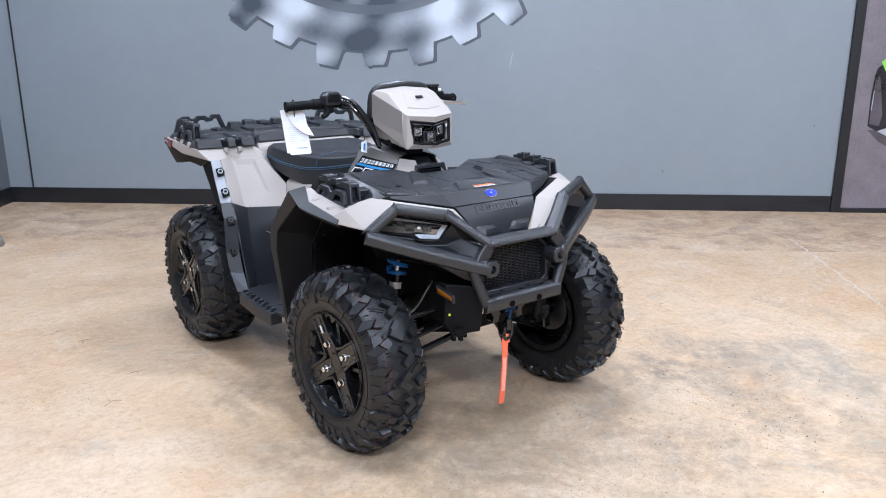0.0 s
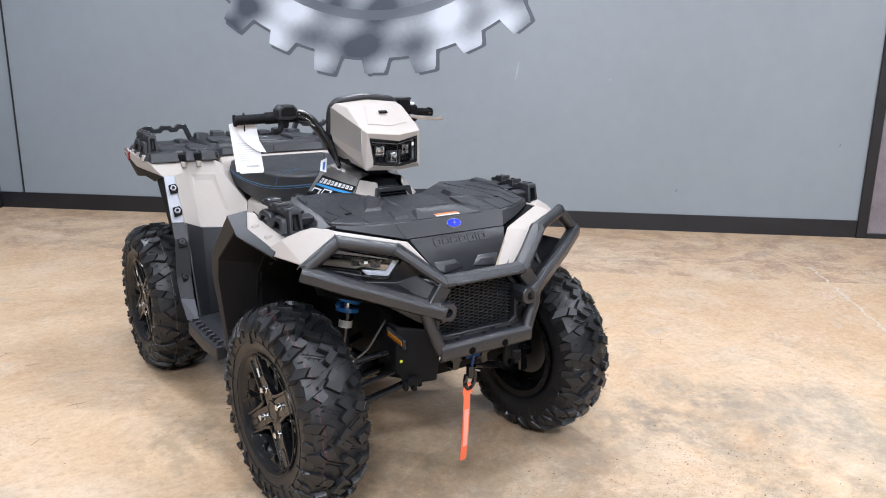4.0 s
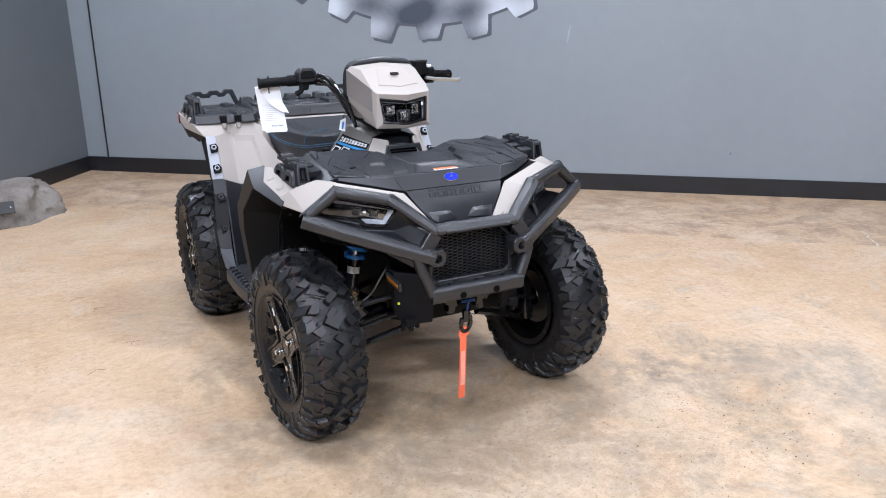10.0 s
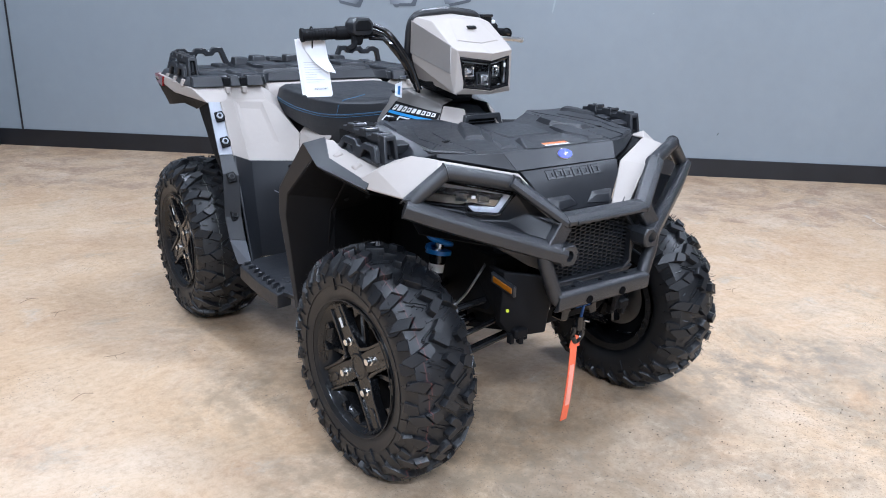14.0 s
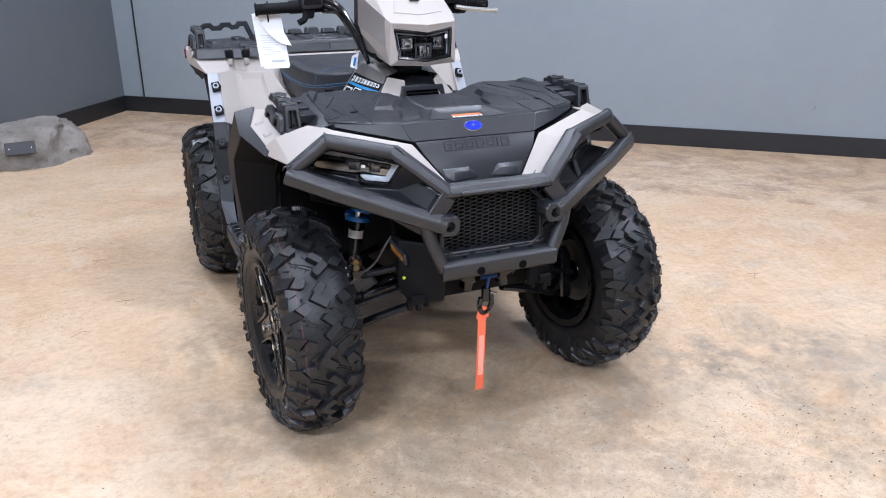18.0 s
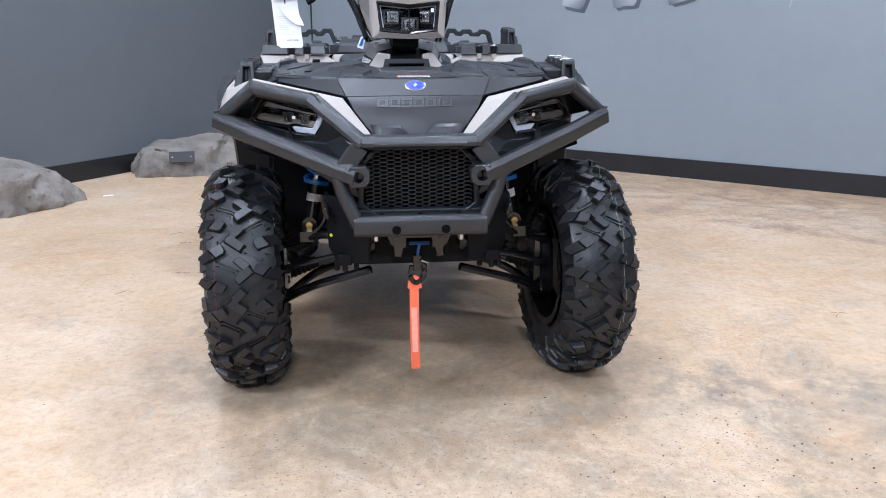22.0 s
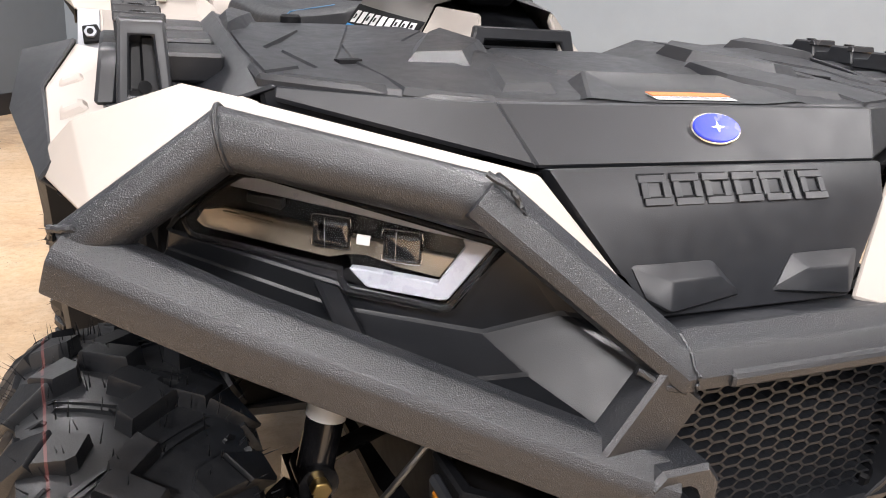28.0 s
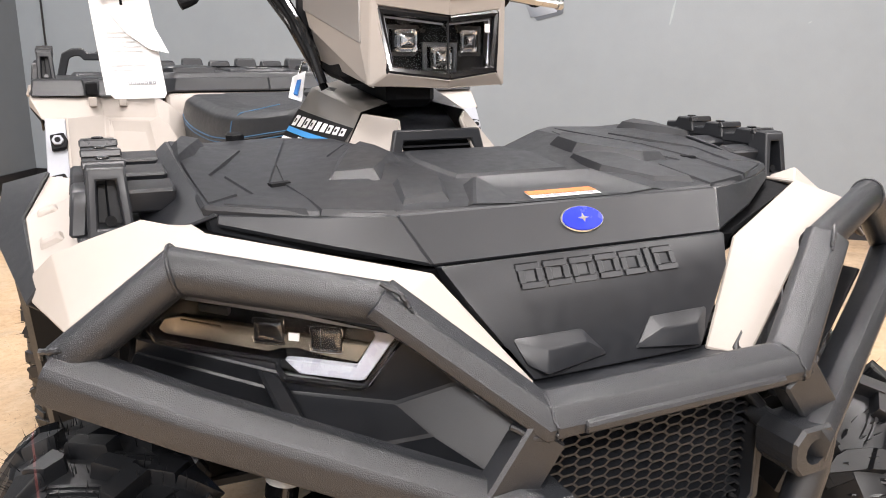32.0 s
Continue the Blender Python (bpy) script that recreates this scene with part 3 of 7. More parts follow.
poster_patch("printed_trees", [(3.036, 2.02), (5.58, 2.05), (5.58, 2.68), (3.036, 2.68)], POSTER_TREES, 0.001)
poster_patch("printed_grass", [(3.036, 1.92), (3.3, 1.90), (5.58, 1.83), (5.58, 2.05), (3.036, 2.02)], POSTER_GREEN, 0.0014)
poster_patch("printed_shade", [(3.17, 0.70), (3.28, 0.60), (3.39, 0.54), (3.6, 0.48), (5.58, 0.30), (5.58, 0.7)], POSTER_SHADE, 0.001)
poster_patch("printed_far_car", [(3.06, 1.78), (3.07, 1.89), (3.14, 1.93), (3.24, 1.93), (3.30, 1.87), (3.36, 1.80), (3.36, 1.73), (3.22, 1.725), (3.07, 1.735)], POSTER_BLACK, 0.002)
poster_patch("printed_far_bonnet", [(3.11, 1.82), (3.15, 1.875), (3.24, 1.875), (3.30, 1.82), (3.23, 1.80), (3.15, 1.80)], POSTER_GREY, 0.003)
for u in (3.10, 3.29):
    poster_patch("printed_far_lamp", [(u - 0.015, 1.775), (u + 0.02, 1.80), (u + 0.015, 1.815)], WHITE, 0.0036)
for u in (3.10, 3.13, 3.20):
    poster_patch("printed_far_group", [(u - 0.02, 1.90), (u + 0.02, 1.90), (u + 0.014, 1.95), (u - 0.014, 1.95)], POSTER_GREY, 0.0018)
poster_patch("printed_car_body", [(3.17, 0.73), (3.165, 0.97), (3.175, 1.14), (3.19, 1.20), (3.24, 1.24), (3.26, 1.31), (3.25, 1.54), (3.30, 1.63), (3.37, 1.70), (4.4, 1.7), (5.2, 1.2), (5.3, 0.7), (4.6, 0.50), (3.52, 0.60), (3.43, 0.62), (3.33, 0.65)], POSTER_BLACK, 0.002)
poster_patch("printed_wheel", [(3.18, 0.75), (3.175, 0.93), (3.185, 1.10), (3.215, 1.14), (3.275, 0.83), (3.26, 0.73)], POSTER_SHADE, 0.003)
poster_patch("printed_wheel_line", [(3.178, 0.86), (3.182, 1.02), (3.187, 1.02), (3.184, 0.86)], POSTER_GREY, 0.004)
poster_patch("printed_lime_panel", [(3.21, 1.25), (3.24, 1.27), (3.42, 1.25), (3.9, 1.20), (3.9, 1.15), (3.43, 1.18), (3.32, 1.16), (3.45, 1.05), (3.9, 0.92), (3.9, 0.85), (3.45, 1.0), (3.34, 1.05), (3.29, 1.11)], POSTER_LIME, 0.004)
poster_patch("printed_lamp", [(3.39, 1.02), (3.50, 0.97), (3.50, 0.94)], WHITE, 0.005)
poster_patch("printed_lamp", [(3.41, 0.82), (3.48, 0.85), (3.50, 0.80)], POSTER_GREY, 0.005)
poster_patch("printed_screen_edge", [(3.25, 1.49), (3.28, 1.56), (3.33, 1.61), (3.345, 1.60), (3.30, 1.53), (3.275, 1.48)], POSTER_GREY, 0.004)
poster_patch("printed_mirror", [(3.22, 1.47), (3.26, 1.48), (3.32, 1.45), (3.28, 1.42), (3.24, 1.44)], POSTER_GREY, 0.004)
poster_patch("printed_mirror_arm", [(3.245, 1.435), (3.26, 1.43), (3.275, 1.31), (3.262, 1.30)], POSTER_GREY, 0.0036)
poster_patch("printed_splitter", [(3.25, 0.69), (3.32, 0.715), (3.40, 0.67), (3.9, 0.60), (3.9, 0.57), (3.38, 0.63), (3.33, 0.65)], POSTER_GREY, 0.004)
room_box("poster_frame", 2.957, 3.034, 0.0005, 0.026, 0.0, 2.75, BLACK_TRIM, "", bev=0.002, parent=poster)
room_box("poster_frame", 3.036, 5.6, 0.0005, 0.024, 0.0, 0.038, BLACK_TRIM, "", bev=0.002, parent=poster)
for z in (0.15, 0.6, 1.05, 1.5, 1.95):
    c = room(2.995, 0.026, z)
    part("screw", sweep([c, c - N * 0.003], disc(0.006, 8)), BLACK_TRIM, poster)

# pale filled crack across the concrete
crack_bm = bmesh.new()
rng = random.Random(5)
for a, b, w in (((3.56, 0.76), (2.93, 0.04), 0.012), ((2.93, 0.04), (2.50, -0.45), 0.010)):
    a, b = Vector((*a, 0)), Vector((*b, 0))
    side = (b - a).cross(Vector((0, 0, 1))).normalized()
    steps = 26
    last = None
    for i in range(steps + 1):
        p = a.lerp(b, i / steps) + side * rng.uniform(-0.012, 0.012)
        h = w * rng.uniform(0.25, 1.0)
        cur = (crack_bm.verts.new(p + side * h + Vector((0, 0, 0.0012))), crack_bm.verts.new(p - side * h + Vector((0, 0, 0.0012))))
        if last:
            crack_bm.faces.new((last[0], last[1], cur[1], cur[0]))
        last = cur
tagged(part("floor_crack", crack_bm, CRACK), "pale filled crack in the concrete floor", "crack", kind="structure")


def rock(name, place, size, seed, label, cut=0.0):
    bm = bmesh.new()
    bmesh.ops.create_icosphere(bm, subdivisions=5, radius=1)
    off = Vector((seed * 3.7, seed * 1.3, seed * 2.1))
    for v in bm.verts:
        d = v.co.normalized()
        k = 1.0 + 0.22 * noise.noise(d * 1.3 + off) + 0.13 * noise.noise(d * 2.7 + off) + 0.06 * abs(noise.noise(d * 6 + off)) + 0.025 * noise.noise(d * 14 + off)
        ridge = noise.noise(d * 3.4 + off * 2)
        k -= 0.08 * max(0, 1 - abs(ridge) * 8)
        k += 0.05 * max(-0.6, min(0.6, noise.noise(d * 2.1 + off * 1.7) * 6)) + 0.02 * max(-0.5, min(0.5, noise.noise(d * 5.3 + off) * 6))
        c = d * k
        z = c.z
        if z > 0.55:
            z = 0.55 + (z - 0.55) * 0.45
        flare = 1.0 + 0.22 * max(0.0, 0.35 - z)
        v.co = Vector((c.x * size[0] * flare, c.y * size[1] * flare, max(z, -0.02) * size[2] * 1.35))
    ob = part(name, bm, ROCK, smooth=60)
    ob.location = place[0], place[1], 0.0
    ob.rotation_euler = (0, 0, place[2])
    return tagged(ob, label, "rock", group="rocks along the side wall")


rock("display_rock", (-1.63, 3.98, 0.62), (0.40, 0.33, 0.255), 1, "large grey artificial rock with a black plaque")
rock("display_rock", (-2.48, 2.62, 1.0), (0.42, 0.34, 0.27), 2, "rugged grey artificial rock standing by the wall")
plaque = part("plaque", box((0, 0, 0), (0.180, 0.012, 0.086)), BLACK_TRIM, bev=0.003)
plaque.matrix_world = pose(-1.60, 3.585, 0.15, -24, 0, 8)
tagged(plaque, "small black metal plaque fixed to the rock", "plaque")
for sx in (-0.066, 0.066):
    b = part("screw", sweep([(sx, -0.006, 0), (sx, -0.009, 0)], disc(0.004, 8)), ALLOY, plaque)

# dry sprigs and crumbs on the concrete
deb = random.Random(11)
for x, y in ((-1.16, 1.80), (-1.085, 1.61), (-1.04, 1.08), (-1.125, 0.82), (1.62, 0.34)):
    a = deb.uniform(0, 6.28)
    d = Vector((math.cos(a), math.sin(a), 0))
    q = Vector((x, y, 0.003))
    tw = tube(rounded([q, q + d * 0.03 + Vector((0, 0, 0.006)), q + d * 0.05 + Vector((-d.y, d.x, 0)) * 0.015 + Vector((0, 0, 0.002)), q + d * 0.065 + Vector((-d.y, d.x, 0)) * 0.035], 0.012, 3), 0.0006, 5)
    tube([q + d * 0.04 + Vector((0, 0, 0.006)), q + d * 0.05 - Vector((-d.y, d.x, 0)) * 0.018], 0.0005, 5, tw)
    tagged(part("dry_sprig", tw, TWIG), "thin dry brown sprig lying on the concrete", "twig", group="sprigs on the floor")
crumbs = bmesh.new()
for k in range(220):
    x, y = deb.gauss(0.85, 0.35), deb.gauss(-0.62, 0.28)
    h = deb.uniform(0.0008, 0.0022)
    box((x, y, h * 0.45), (h * deb.uniform(1, 2.4), h * deb.uniform(1, 2.4), h), turned(0, 0, deb.uniform(0, 90)), crumbs)
tagged(part("floor_grit", crumbs, TWIG), "dark crumbs of grit scattered on the concrete", "grit", kind="stuff")

# scuffs on the back wall
for u, z, du, dz, mat in ((0.215, 1.26, 0.030, 0.075, SCUFF), (0.947, 1.204, 0.020, 0.006, SCUFF), (2.746, 0.73, 0.010, 0.012, BLACK_TRIM), (1.53, 0.333, 0.012, 0.012, BLACK_TRIM)):
    bm = bmesh.new()
    ring = [bm.verts.new(room(u + a * du * 0.5 + b * du * 0.35, 0.0012, z + b * dz)) for a, b in ((-0.3, -0.9), (0.1, -1.0), (0.5, -0.3), (0.4, 0.8), (0.0, 1.0), (-0.4, 0.2))]
    bm.faces.new(ring)
    tagged(part("wall_scuff", bm, mat), "small scuff on the grey painted wall", "scuff", group="scuffs on the wall")

scrap = part("paper_scrap", prism([(-0.034, -0.012), (0.030, -0.018), (0.036, 0.010), (0.004, 0.019), (-0.030, 0.014)], "z", 0.0, 0.0012), PAPER, bev=0.0003)
scrap.matrix_world = pose(-1.924, 2.904, 0.001, 0, 0, 33)
tagged(scrap, "white scrap of paper lying on the concrete", "paper")

# ---- the quad bike: it faces -y, its right side is -x, front axle near y = 0 ----
atv = thing("quad_bike", "sand and black four-wheel quad bike on the concrete floor", "quad bike", (-0.012, 0, 0))
atv.rotation_euler = (0, 0, radians(1.4))
FRONT_AXLE, REAR_AXLE, HUB_Z, TYRE_R = 0.012, 1.36, 0.318, 0.330


def polar(r, a, x=0.0):
    return Vector((x, r * math.cos(a), r * math.sin(a)))


def tyre_mesh(width, radius, rim_r, pitches, seed):
    """A knobbly tyre about the x axis, its outer face towards -x: carcass, slanted tread blocks, shoulder blocks and moulding hairs."""
    h = width / 2
    rt = radius - 0.021
    prof = [(-h * 0.60, rim_r - 0.006), (-h * 0.80, rim_r + 0.004), (-h * 0.93, rim_r + 0.03), (-h * 0.985, (rim_r + rt) / 2 + 0.008), (-h * 0.95, rt - 0.045), (-h * 0.86, rt - 0.016),
            (-h * 0.62, rt - 0.003), (-h * 0.3, rt + 0.001), (0, rt + 0.002)]
    prof = prof + [(-a, r) for a, r in reversed(prof[:-1])]
    bm = lathe(prof, 72)

    def crown(u):
        a = abs(u)
        if a < 0.62:
            return u * h, rt + 0.002 - 0.005 * (a / 0.62) ** 2
        k = (a - 0.62) / 0.38
        ang = k * 1.25
        r = rt - 0.003 - 0.06 * (1 - math.cos(ang)) - 0.012 * k
        return math.copysign(h * (0.62 + 0.355 * math.sin(ang) / math.sin(1.25)), u), r

    def at(u, ang, lift):
        x, r = crown(u)
        a = abs(u)
        nx = 0.0 if a < 0.55 else min(1.0, (a - 0.55) / 0.4)
        x += math.copysign(lift * nx * 0.85, u)
        r += lift * (1 - 0.72 * nx)
        return Vector((x, r * math.cos(ang), r * math.sin(ang)))

    def block(poly, high, base):
        cu = sum(p[0] for p in poly) / len(poly)
        ca = sum(p[1] for p in poly) / len(poly)
        low = [bm.verts.new(at(cu + (u - cu) * 1.09, base + ca + (a - ca) * 1.09, -0.001)) for u, a in poly]
        foot = [bm.verts.new(at(cu + (u - cu) * 1.03, base + ca + (a - ca) * 1.03, high * 0.30)) for u, a in poly]
        mid = [bm.verts.new(at(cu + (u - cu) * 0.965, base + ca + (a - ca) * 0.965, high - 0.002)) for u, a in poly]
        top = [bm.verts.new(at(cu + (u - cu) * 0.90, base + ca + (a - ca) * 0.90, high)) for u, a in poly]
        bm.faces.new(top)
        for i in range(len(poly)):
            j = (i + 1) % len(poly)
            bm.faces.new((low[i], low[j], foot[j], foot[i]))
            bm.faces.new((foot[i], foot[j], mid[j], mid[i]))
            bm.faces.new((mid[i], mid[j], top[j], top[i]))

    step = 2 * math.pi / pitches
    rnd0 = random.Random(seed + 50)

    def lug(x, s, long, wide, turn, base, high, cuts=1):
        """A tread lug of cut-cornered blocks with narrow slits between: x across, s along the tread, in metres."""
        c, n = math.cos(radians(turn)), math.sin(radians(turn))
        piece = long / (cuts + 1)
        for q in range(cuts + 1):
            a0, a1, b = -long / 2 + q * piece + 0.0007, -long / 2 + (q + 1) * piece - 0.0007, wide / 2
            k = 0.006
            pts = [(a0 + k * (q == 0), -b), (a1, -b), (a1, b), (a0, b), (a0, -b + k)] if q == 0 else [(a0, -b), (a1, -b), (a1, b - k), (a1 - k, b), (a0, b)]
            poly = [((x + c * p - n * r) / h, (s + n * p + c * r) / radius) for p, r in pts]
            block(poly, high + rnd0.uniform(-0.001, 0.001), base)

    wide = h / 0.103
    rows = pitches + 7
    turn_step = 2 * math.pi / rows
    L = turn_step * radius
    for k in range(rows):
        alt = 1 if k % 2 else -1
        base = k * turn_step
        # a bent pair of blocks in the middle, leaning to one side and the other by turns
        lug(alt * 0.010 * wide, 0.015, 0.052 * wide, 0.024, alt * -38, base, 0.0185, 0)
        lug(alt * 0.006 * wide, -0.016, 0.042 * wide, 0.022, alt * 44, base, 0.0180, 0)
        for s, place in ((-1, 0.46), (1, 0.10)):
            lug(s * 0.066 * wide, place * L, 0.060 * wide, 0.029, alt * 29, base, 0.0175)
            # thin raised lines on the carcass between the blocks
            for x, d, long in ((0.032, 0.40, 0.064), (0.036, 0.50, 0.050), (0.078, 0.46, 0.030)):
                lug(s * x * wide, (place + d) * L, long, 0.0030, alt * -30, base, 0.0042, 0)
    for k in range(pitches):
        for s in (-1, 1):
            base = k * step + (0.5 * step if s > 0 else 0.0)
            odd = k % 2
            # shoulder claws that run down the side
            block([(s * 0.80, -0.30 * step), (s * 0.99, -0.34 * step), (s * 1.0, -0.06 * step), (s * 0.90, -0.02 * step), (s * 0.79, -0.08 * step)], 0.0105, base)
            block([(s * 0.78, 0.14 * step), (s * 0.92, 0.12 * step), (s * 0.95, 0.34 * step), (s * 0.80, 0.40 * step)], 0.0115, base)
            side_r = rt - 0.052
            for a0, a1, r1 in ((-0.30, -0.14, 0.034 if odd else 0.020), (0.16, 0.27, 0.012)):
                low = [polar(side_r + 0.012, base + a0 * step, s * h * 0.955), polar(side_r + 0.012, base + a1 * step, s * h * 0.955), polar(side_r - r1, base + (a1 - 0.02) * step, s * h * 0.985), polar(side_r - r1 - 0.004, base + (a0 + 0.13) * step, s * h * 0.985)]
                top = [p + Vector((s * t, 0, 0)) for p, t in zip(low, (0.0065, 0.0065, 0.002, 0.002))]
                lo, hi = [bm.verts.new(p - Vector((s * 0.006, 0, 0))) for p in low], [bm.verts.new(p) for p in top]
                bm.faces.new(hi)
                for i in range(4):
                    bm.faces.new((lo[i], lo[(i + 1) % 4], hi[(i + 1) % 4], hi[i]))
    # raised rings on the sidewall
    for r, w in ((rim_r + 0.012, 0.0012), (rt - 0.078, 0.001)):
        ringp = [polar(r, q * math.pi / 48, -h * 0.965 - 0.0005) for q in range(96)]
        sweep(ringp, [(-0.0012, -w), (-0.0012, w), (0.0012, w), (0.0012, -w)], (1, 0, 0), bm, True)
    rnd = random.Random(seed)
    for k in range(800):
        u = rnd.choice((-1, 1)) * rnd.uniform(0.1, 0.97)
        a = rnd.uniform(0, 2 * math.pi)
        p = at(u, a, 0.008)
        q = at(u, a + rnd.uniform(-0.01, 0.01), rnd.uniform(0.022, 0.034)) + Vector((rnd.uniform(-0.004, 0.004), 0, 0))
        w = Vector((0.0009, 0, 0))
        w2 = Vector((0, -math.sin(a), math.cos(a))) * 0.0009
        vs = [bm.verts.new(p + w), bm.verts.new(p - w * 0.5 + w2), bm.verts.new(p - w * 0.5 - w2), bm.verts.new(q)]
        for f in ((0, 1, 3), (1, 2, 3), (2, 0, 3)):
            bm.faces.new([vs[i] for i in f])
    return bm


def rim_parts(width, rim_r):
    """Barrel, four split spokes and a hub; the outer face towards -x."""
    f = -width * 0.5 + 0.018
    barrel = lathe([(f + 0.006, rim_r - 0.004), (f - 0.004, rim_r + 0.004), (f + 0.004, rim_r + 0.007), (f + 0.02, rim_r - 0.004), (f + 0.03, rim_r - 0.016),
                    (0.06, rim_r - 0.03), (width * 0.42, rim_r - 0.012), (width * 0.45, rim_r + 0.004), (width * 0.44, rim_r - 0.018), (0.05, rim_r - 0.04),
                    (f + 0.03, rim_r - 0.026), (f + 0.012, rim_r - 0.014)], 64, closed=True)
    spokes = []

    def slab(bm, pts, front, back, a):
        """A plate in the wheel's face, from (radius, across) corners."""
        rows = []
        for d in (front, back):
            rows.append([bm.verts.new((f + d(r), r * math.cos(a) - c * math.sin(a), r * math.sin(a) + c * math.cos(a))) for r, c in pts])
        bm.faces.new(rows[0]), bm.faces.new(rows[1][::-1])
        for i in range(len(pts)):
            j = (i + 1) % len(pts)
            bm.faces.new((rows[0][i], rows[1][i], rows[1][j], rows[0][j]))

    def dish(r):
        return 0.003 + 0.006 * math.exp(-((r - 0.03) / 0.07) ** 2)

    R = rim_r - 0.006
    for k in range(4):
        a = k * math.pi / 2
        bm = bmesh.new()
        # broad sunk plate between two raised edges; neighbouring edges meet in a blunt corner by the hub
        slab(bm, [(0.026, -0.026), (0.06, -0.030), (R, -0.028), (R, 0.028), (0.06, 0.030), (0.026, 0.026)], lambda r: dish(r) + 0.006, lambda r: dish(r) + 0.024, a)
        for s in (-1, 1):
            slab(bm, [(0.036, s * 0.036), (0.066, s * 0.029), (R, s * 0.026), (R + 0.003, s * 0.036), (0.100, s * 0.037), (0.074, s * 0.040), (0.046, s * 0.046)], dish, lambda r: dish(r) + 0.026, a)
        # narrow raised centre step towards the rim
        slab(bm, [(0.125, -0.012), (R, -0.012), (R, 0.012), (0.125, 0.012), (0.115, 0.0)], lambda r: dish(r) + 0.004, lambda r: dish(r) + 0.02, a)
        spokes.append(bm)
    thin = []
    for k in range(4):
        a = (k + 0.5) * math.pi / 2
        bm = bmesh.new()
        # jagged inner edge of the rim between two spokes, and a slim strut set back
        slab(bm, [(R + 0.003, -0.095), (R - 0.028, -0.075), (R - 0.012, -0.050), (R - 0.034, -0.034), (R - 0.008, -0.016), (R - 0.008, 0.020), (R - 0.030, 0.038), (R - 0.010, 0.052), (R - 0.024, 0.078), (R + 0.003, 0.095), (R + 0.003, 0.05), (R + 0.003, 0.0), (R + 0.003, -0.05)],
             lambda r: 0.008, lambda r: 0.028, a)
        slab(bm, [(0.06, -0.018), (R - 0.008, -0.052), (R - 0.004, -0.036), (0.065, -0.002)], lambda r: 0.030, lambda r: 0.046, a)
        thin.append(bm)
    hub = lathe([(f + 0.014, 0.0005), (f + 0.014, 0.026), (f + 0.0115, 0.028), (f + 0.0115, 0.034), (f + 0.015, 0.038), (f + 0.018, 0.044), (f + 0.05, 0.062), (f + 0.07, 0.0005)], 32)
    part_back = lathe([(f + 0.075, 0.03), (f + 0.08, rim_r - 0.035), (f + 0.084, rim_r - 0.035), (f + 0.079, 0.03)], 40, closed=True)
    return barrel, spokes, thin, hub, part_back, f


def wheel(name, side, y, x, width, mat, spin, steer, seed, label, pitches):
    """A wheel under the bike, side -1 for its right. Built face to -x, then turned for the other side."""
    rim_r = 0.180
    w = part(name, tyre_mesh(width, TYRE_R, rim_r, pitches, seed), mat, atv, label, smooth=38)
    barrel, spokes, thin, hub, back, f = rim_parts(width, rim_r)
    part("rim", barrel, RIM, w, "gloss black alloy rim", smooth=40)
    for bm in spokes:
        part("spoke", bm, RIM, w, bev=0.002)
    for bm in thin:
        part("rim_web", bm, RIM, w, bev=0.002)
    part("hub", hub, RIM, w, smooth=30)
    # added disc, no real part: darkens the spoke windows from behind
    part("rim_blank", back, PLASTIC_DARK, w)
    for k in range(4):
        c = polar(0.072, k * math.pi / 2, f + 0.014)
        nut = sweep([c, c + Vector((-0.016, 0, 0))], disc(0.0105, 6), (0, 0, 1))
        sweep([c + Vector((0.004, 0, 0)), c + Vector((-0.004, 0, 0))], disc(0.0125, 14), (0, 0, 1), nut)
        part("lug_nut", nut, CHROME, w, "bright zinc lug nut", bev=0.001)
    # brake disc and hub carrier behind the rim
    part("brake_disc", lathe([(0.03, 0.035), (0.03, 0.105), (0.034, 0.105), (0.034, 0.035)], 40, closed=True), DISC_STEEL, w, "grey steel brake disc")
    cal = box((0.03, -0.07, 0.065), (0.04, 0.06, 0.045), turned(40, 0, 0))
    part("brake_caliper", cal, ALLOY, w, bev=0.006)
    part("sticker", box((f + 0.0062, 0.128, 0.0), (0.0016, 0.028, 0.010)), WHITE, w, "small white sticker on a spoke")
    w.matrix_basis = Matrix.Translation((x * side, y, HUB_Z)) @ Matrix.Rotation(radians(steer + (180 if side > 0 else 0)), 4, "Z") @ Matrix.Rotation(radians(spin), 4, "X")
    return w


STEER = 4.0
wheel("front_wheel", -1, FRONT_AXLE, 0.492, 0.206, TYRE_RED, 56, STEER, 1, "knobbly black front tyre with a thin red line", 17)
wheel("front_wheel", 1, FRONT_AXLE, 0.492, 0.206, TYRE_PALE, 55, STEER, 2, "knobbly black front tyre with a pale moulding line", 17)
wheel("rear_wheel", -1, REAR_AXLE, 0.508, 0.264, TYRE_PALE, 50, 0, 3, "wide knobbly black rear tyre", 17)
wheel("rear_wheel", 1, REAR_AXLE, 0.508, 0.264, TYRE_PALE, 70, 0, 4, "wide knobbly black rear tyre", 17)

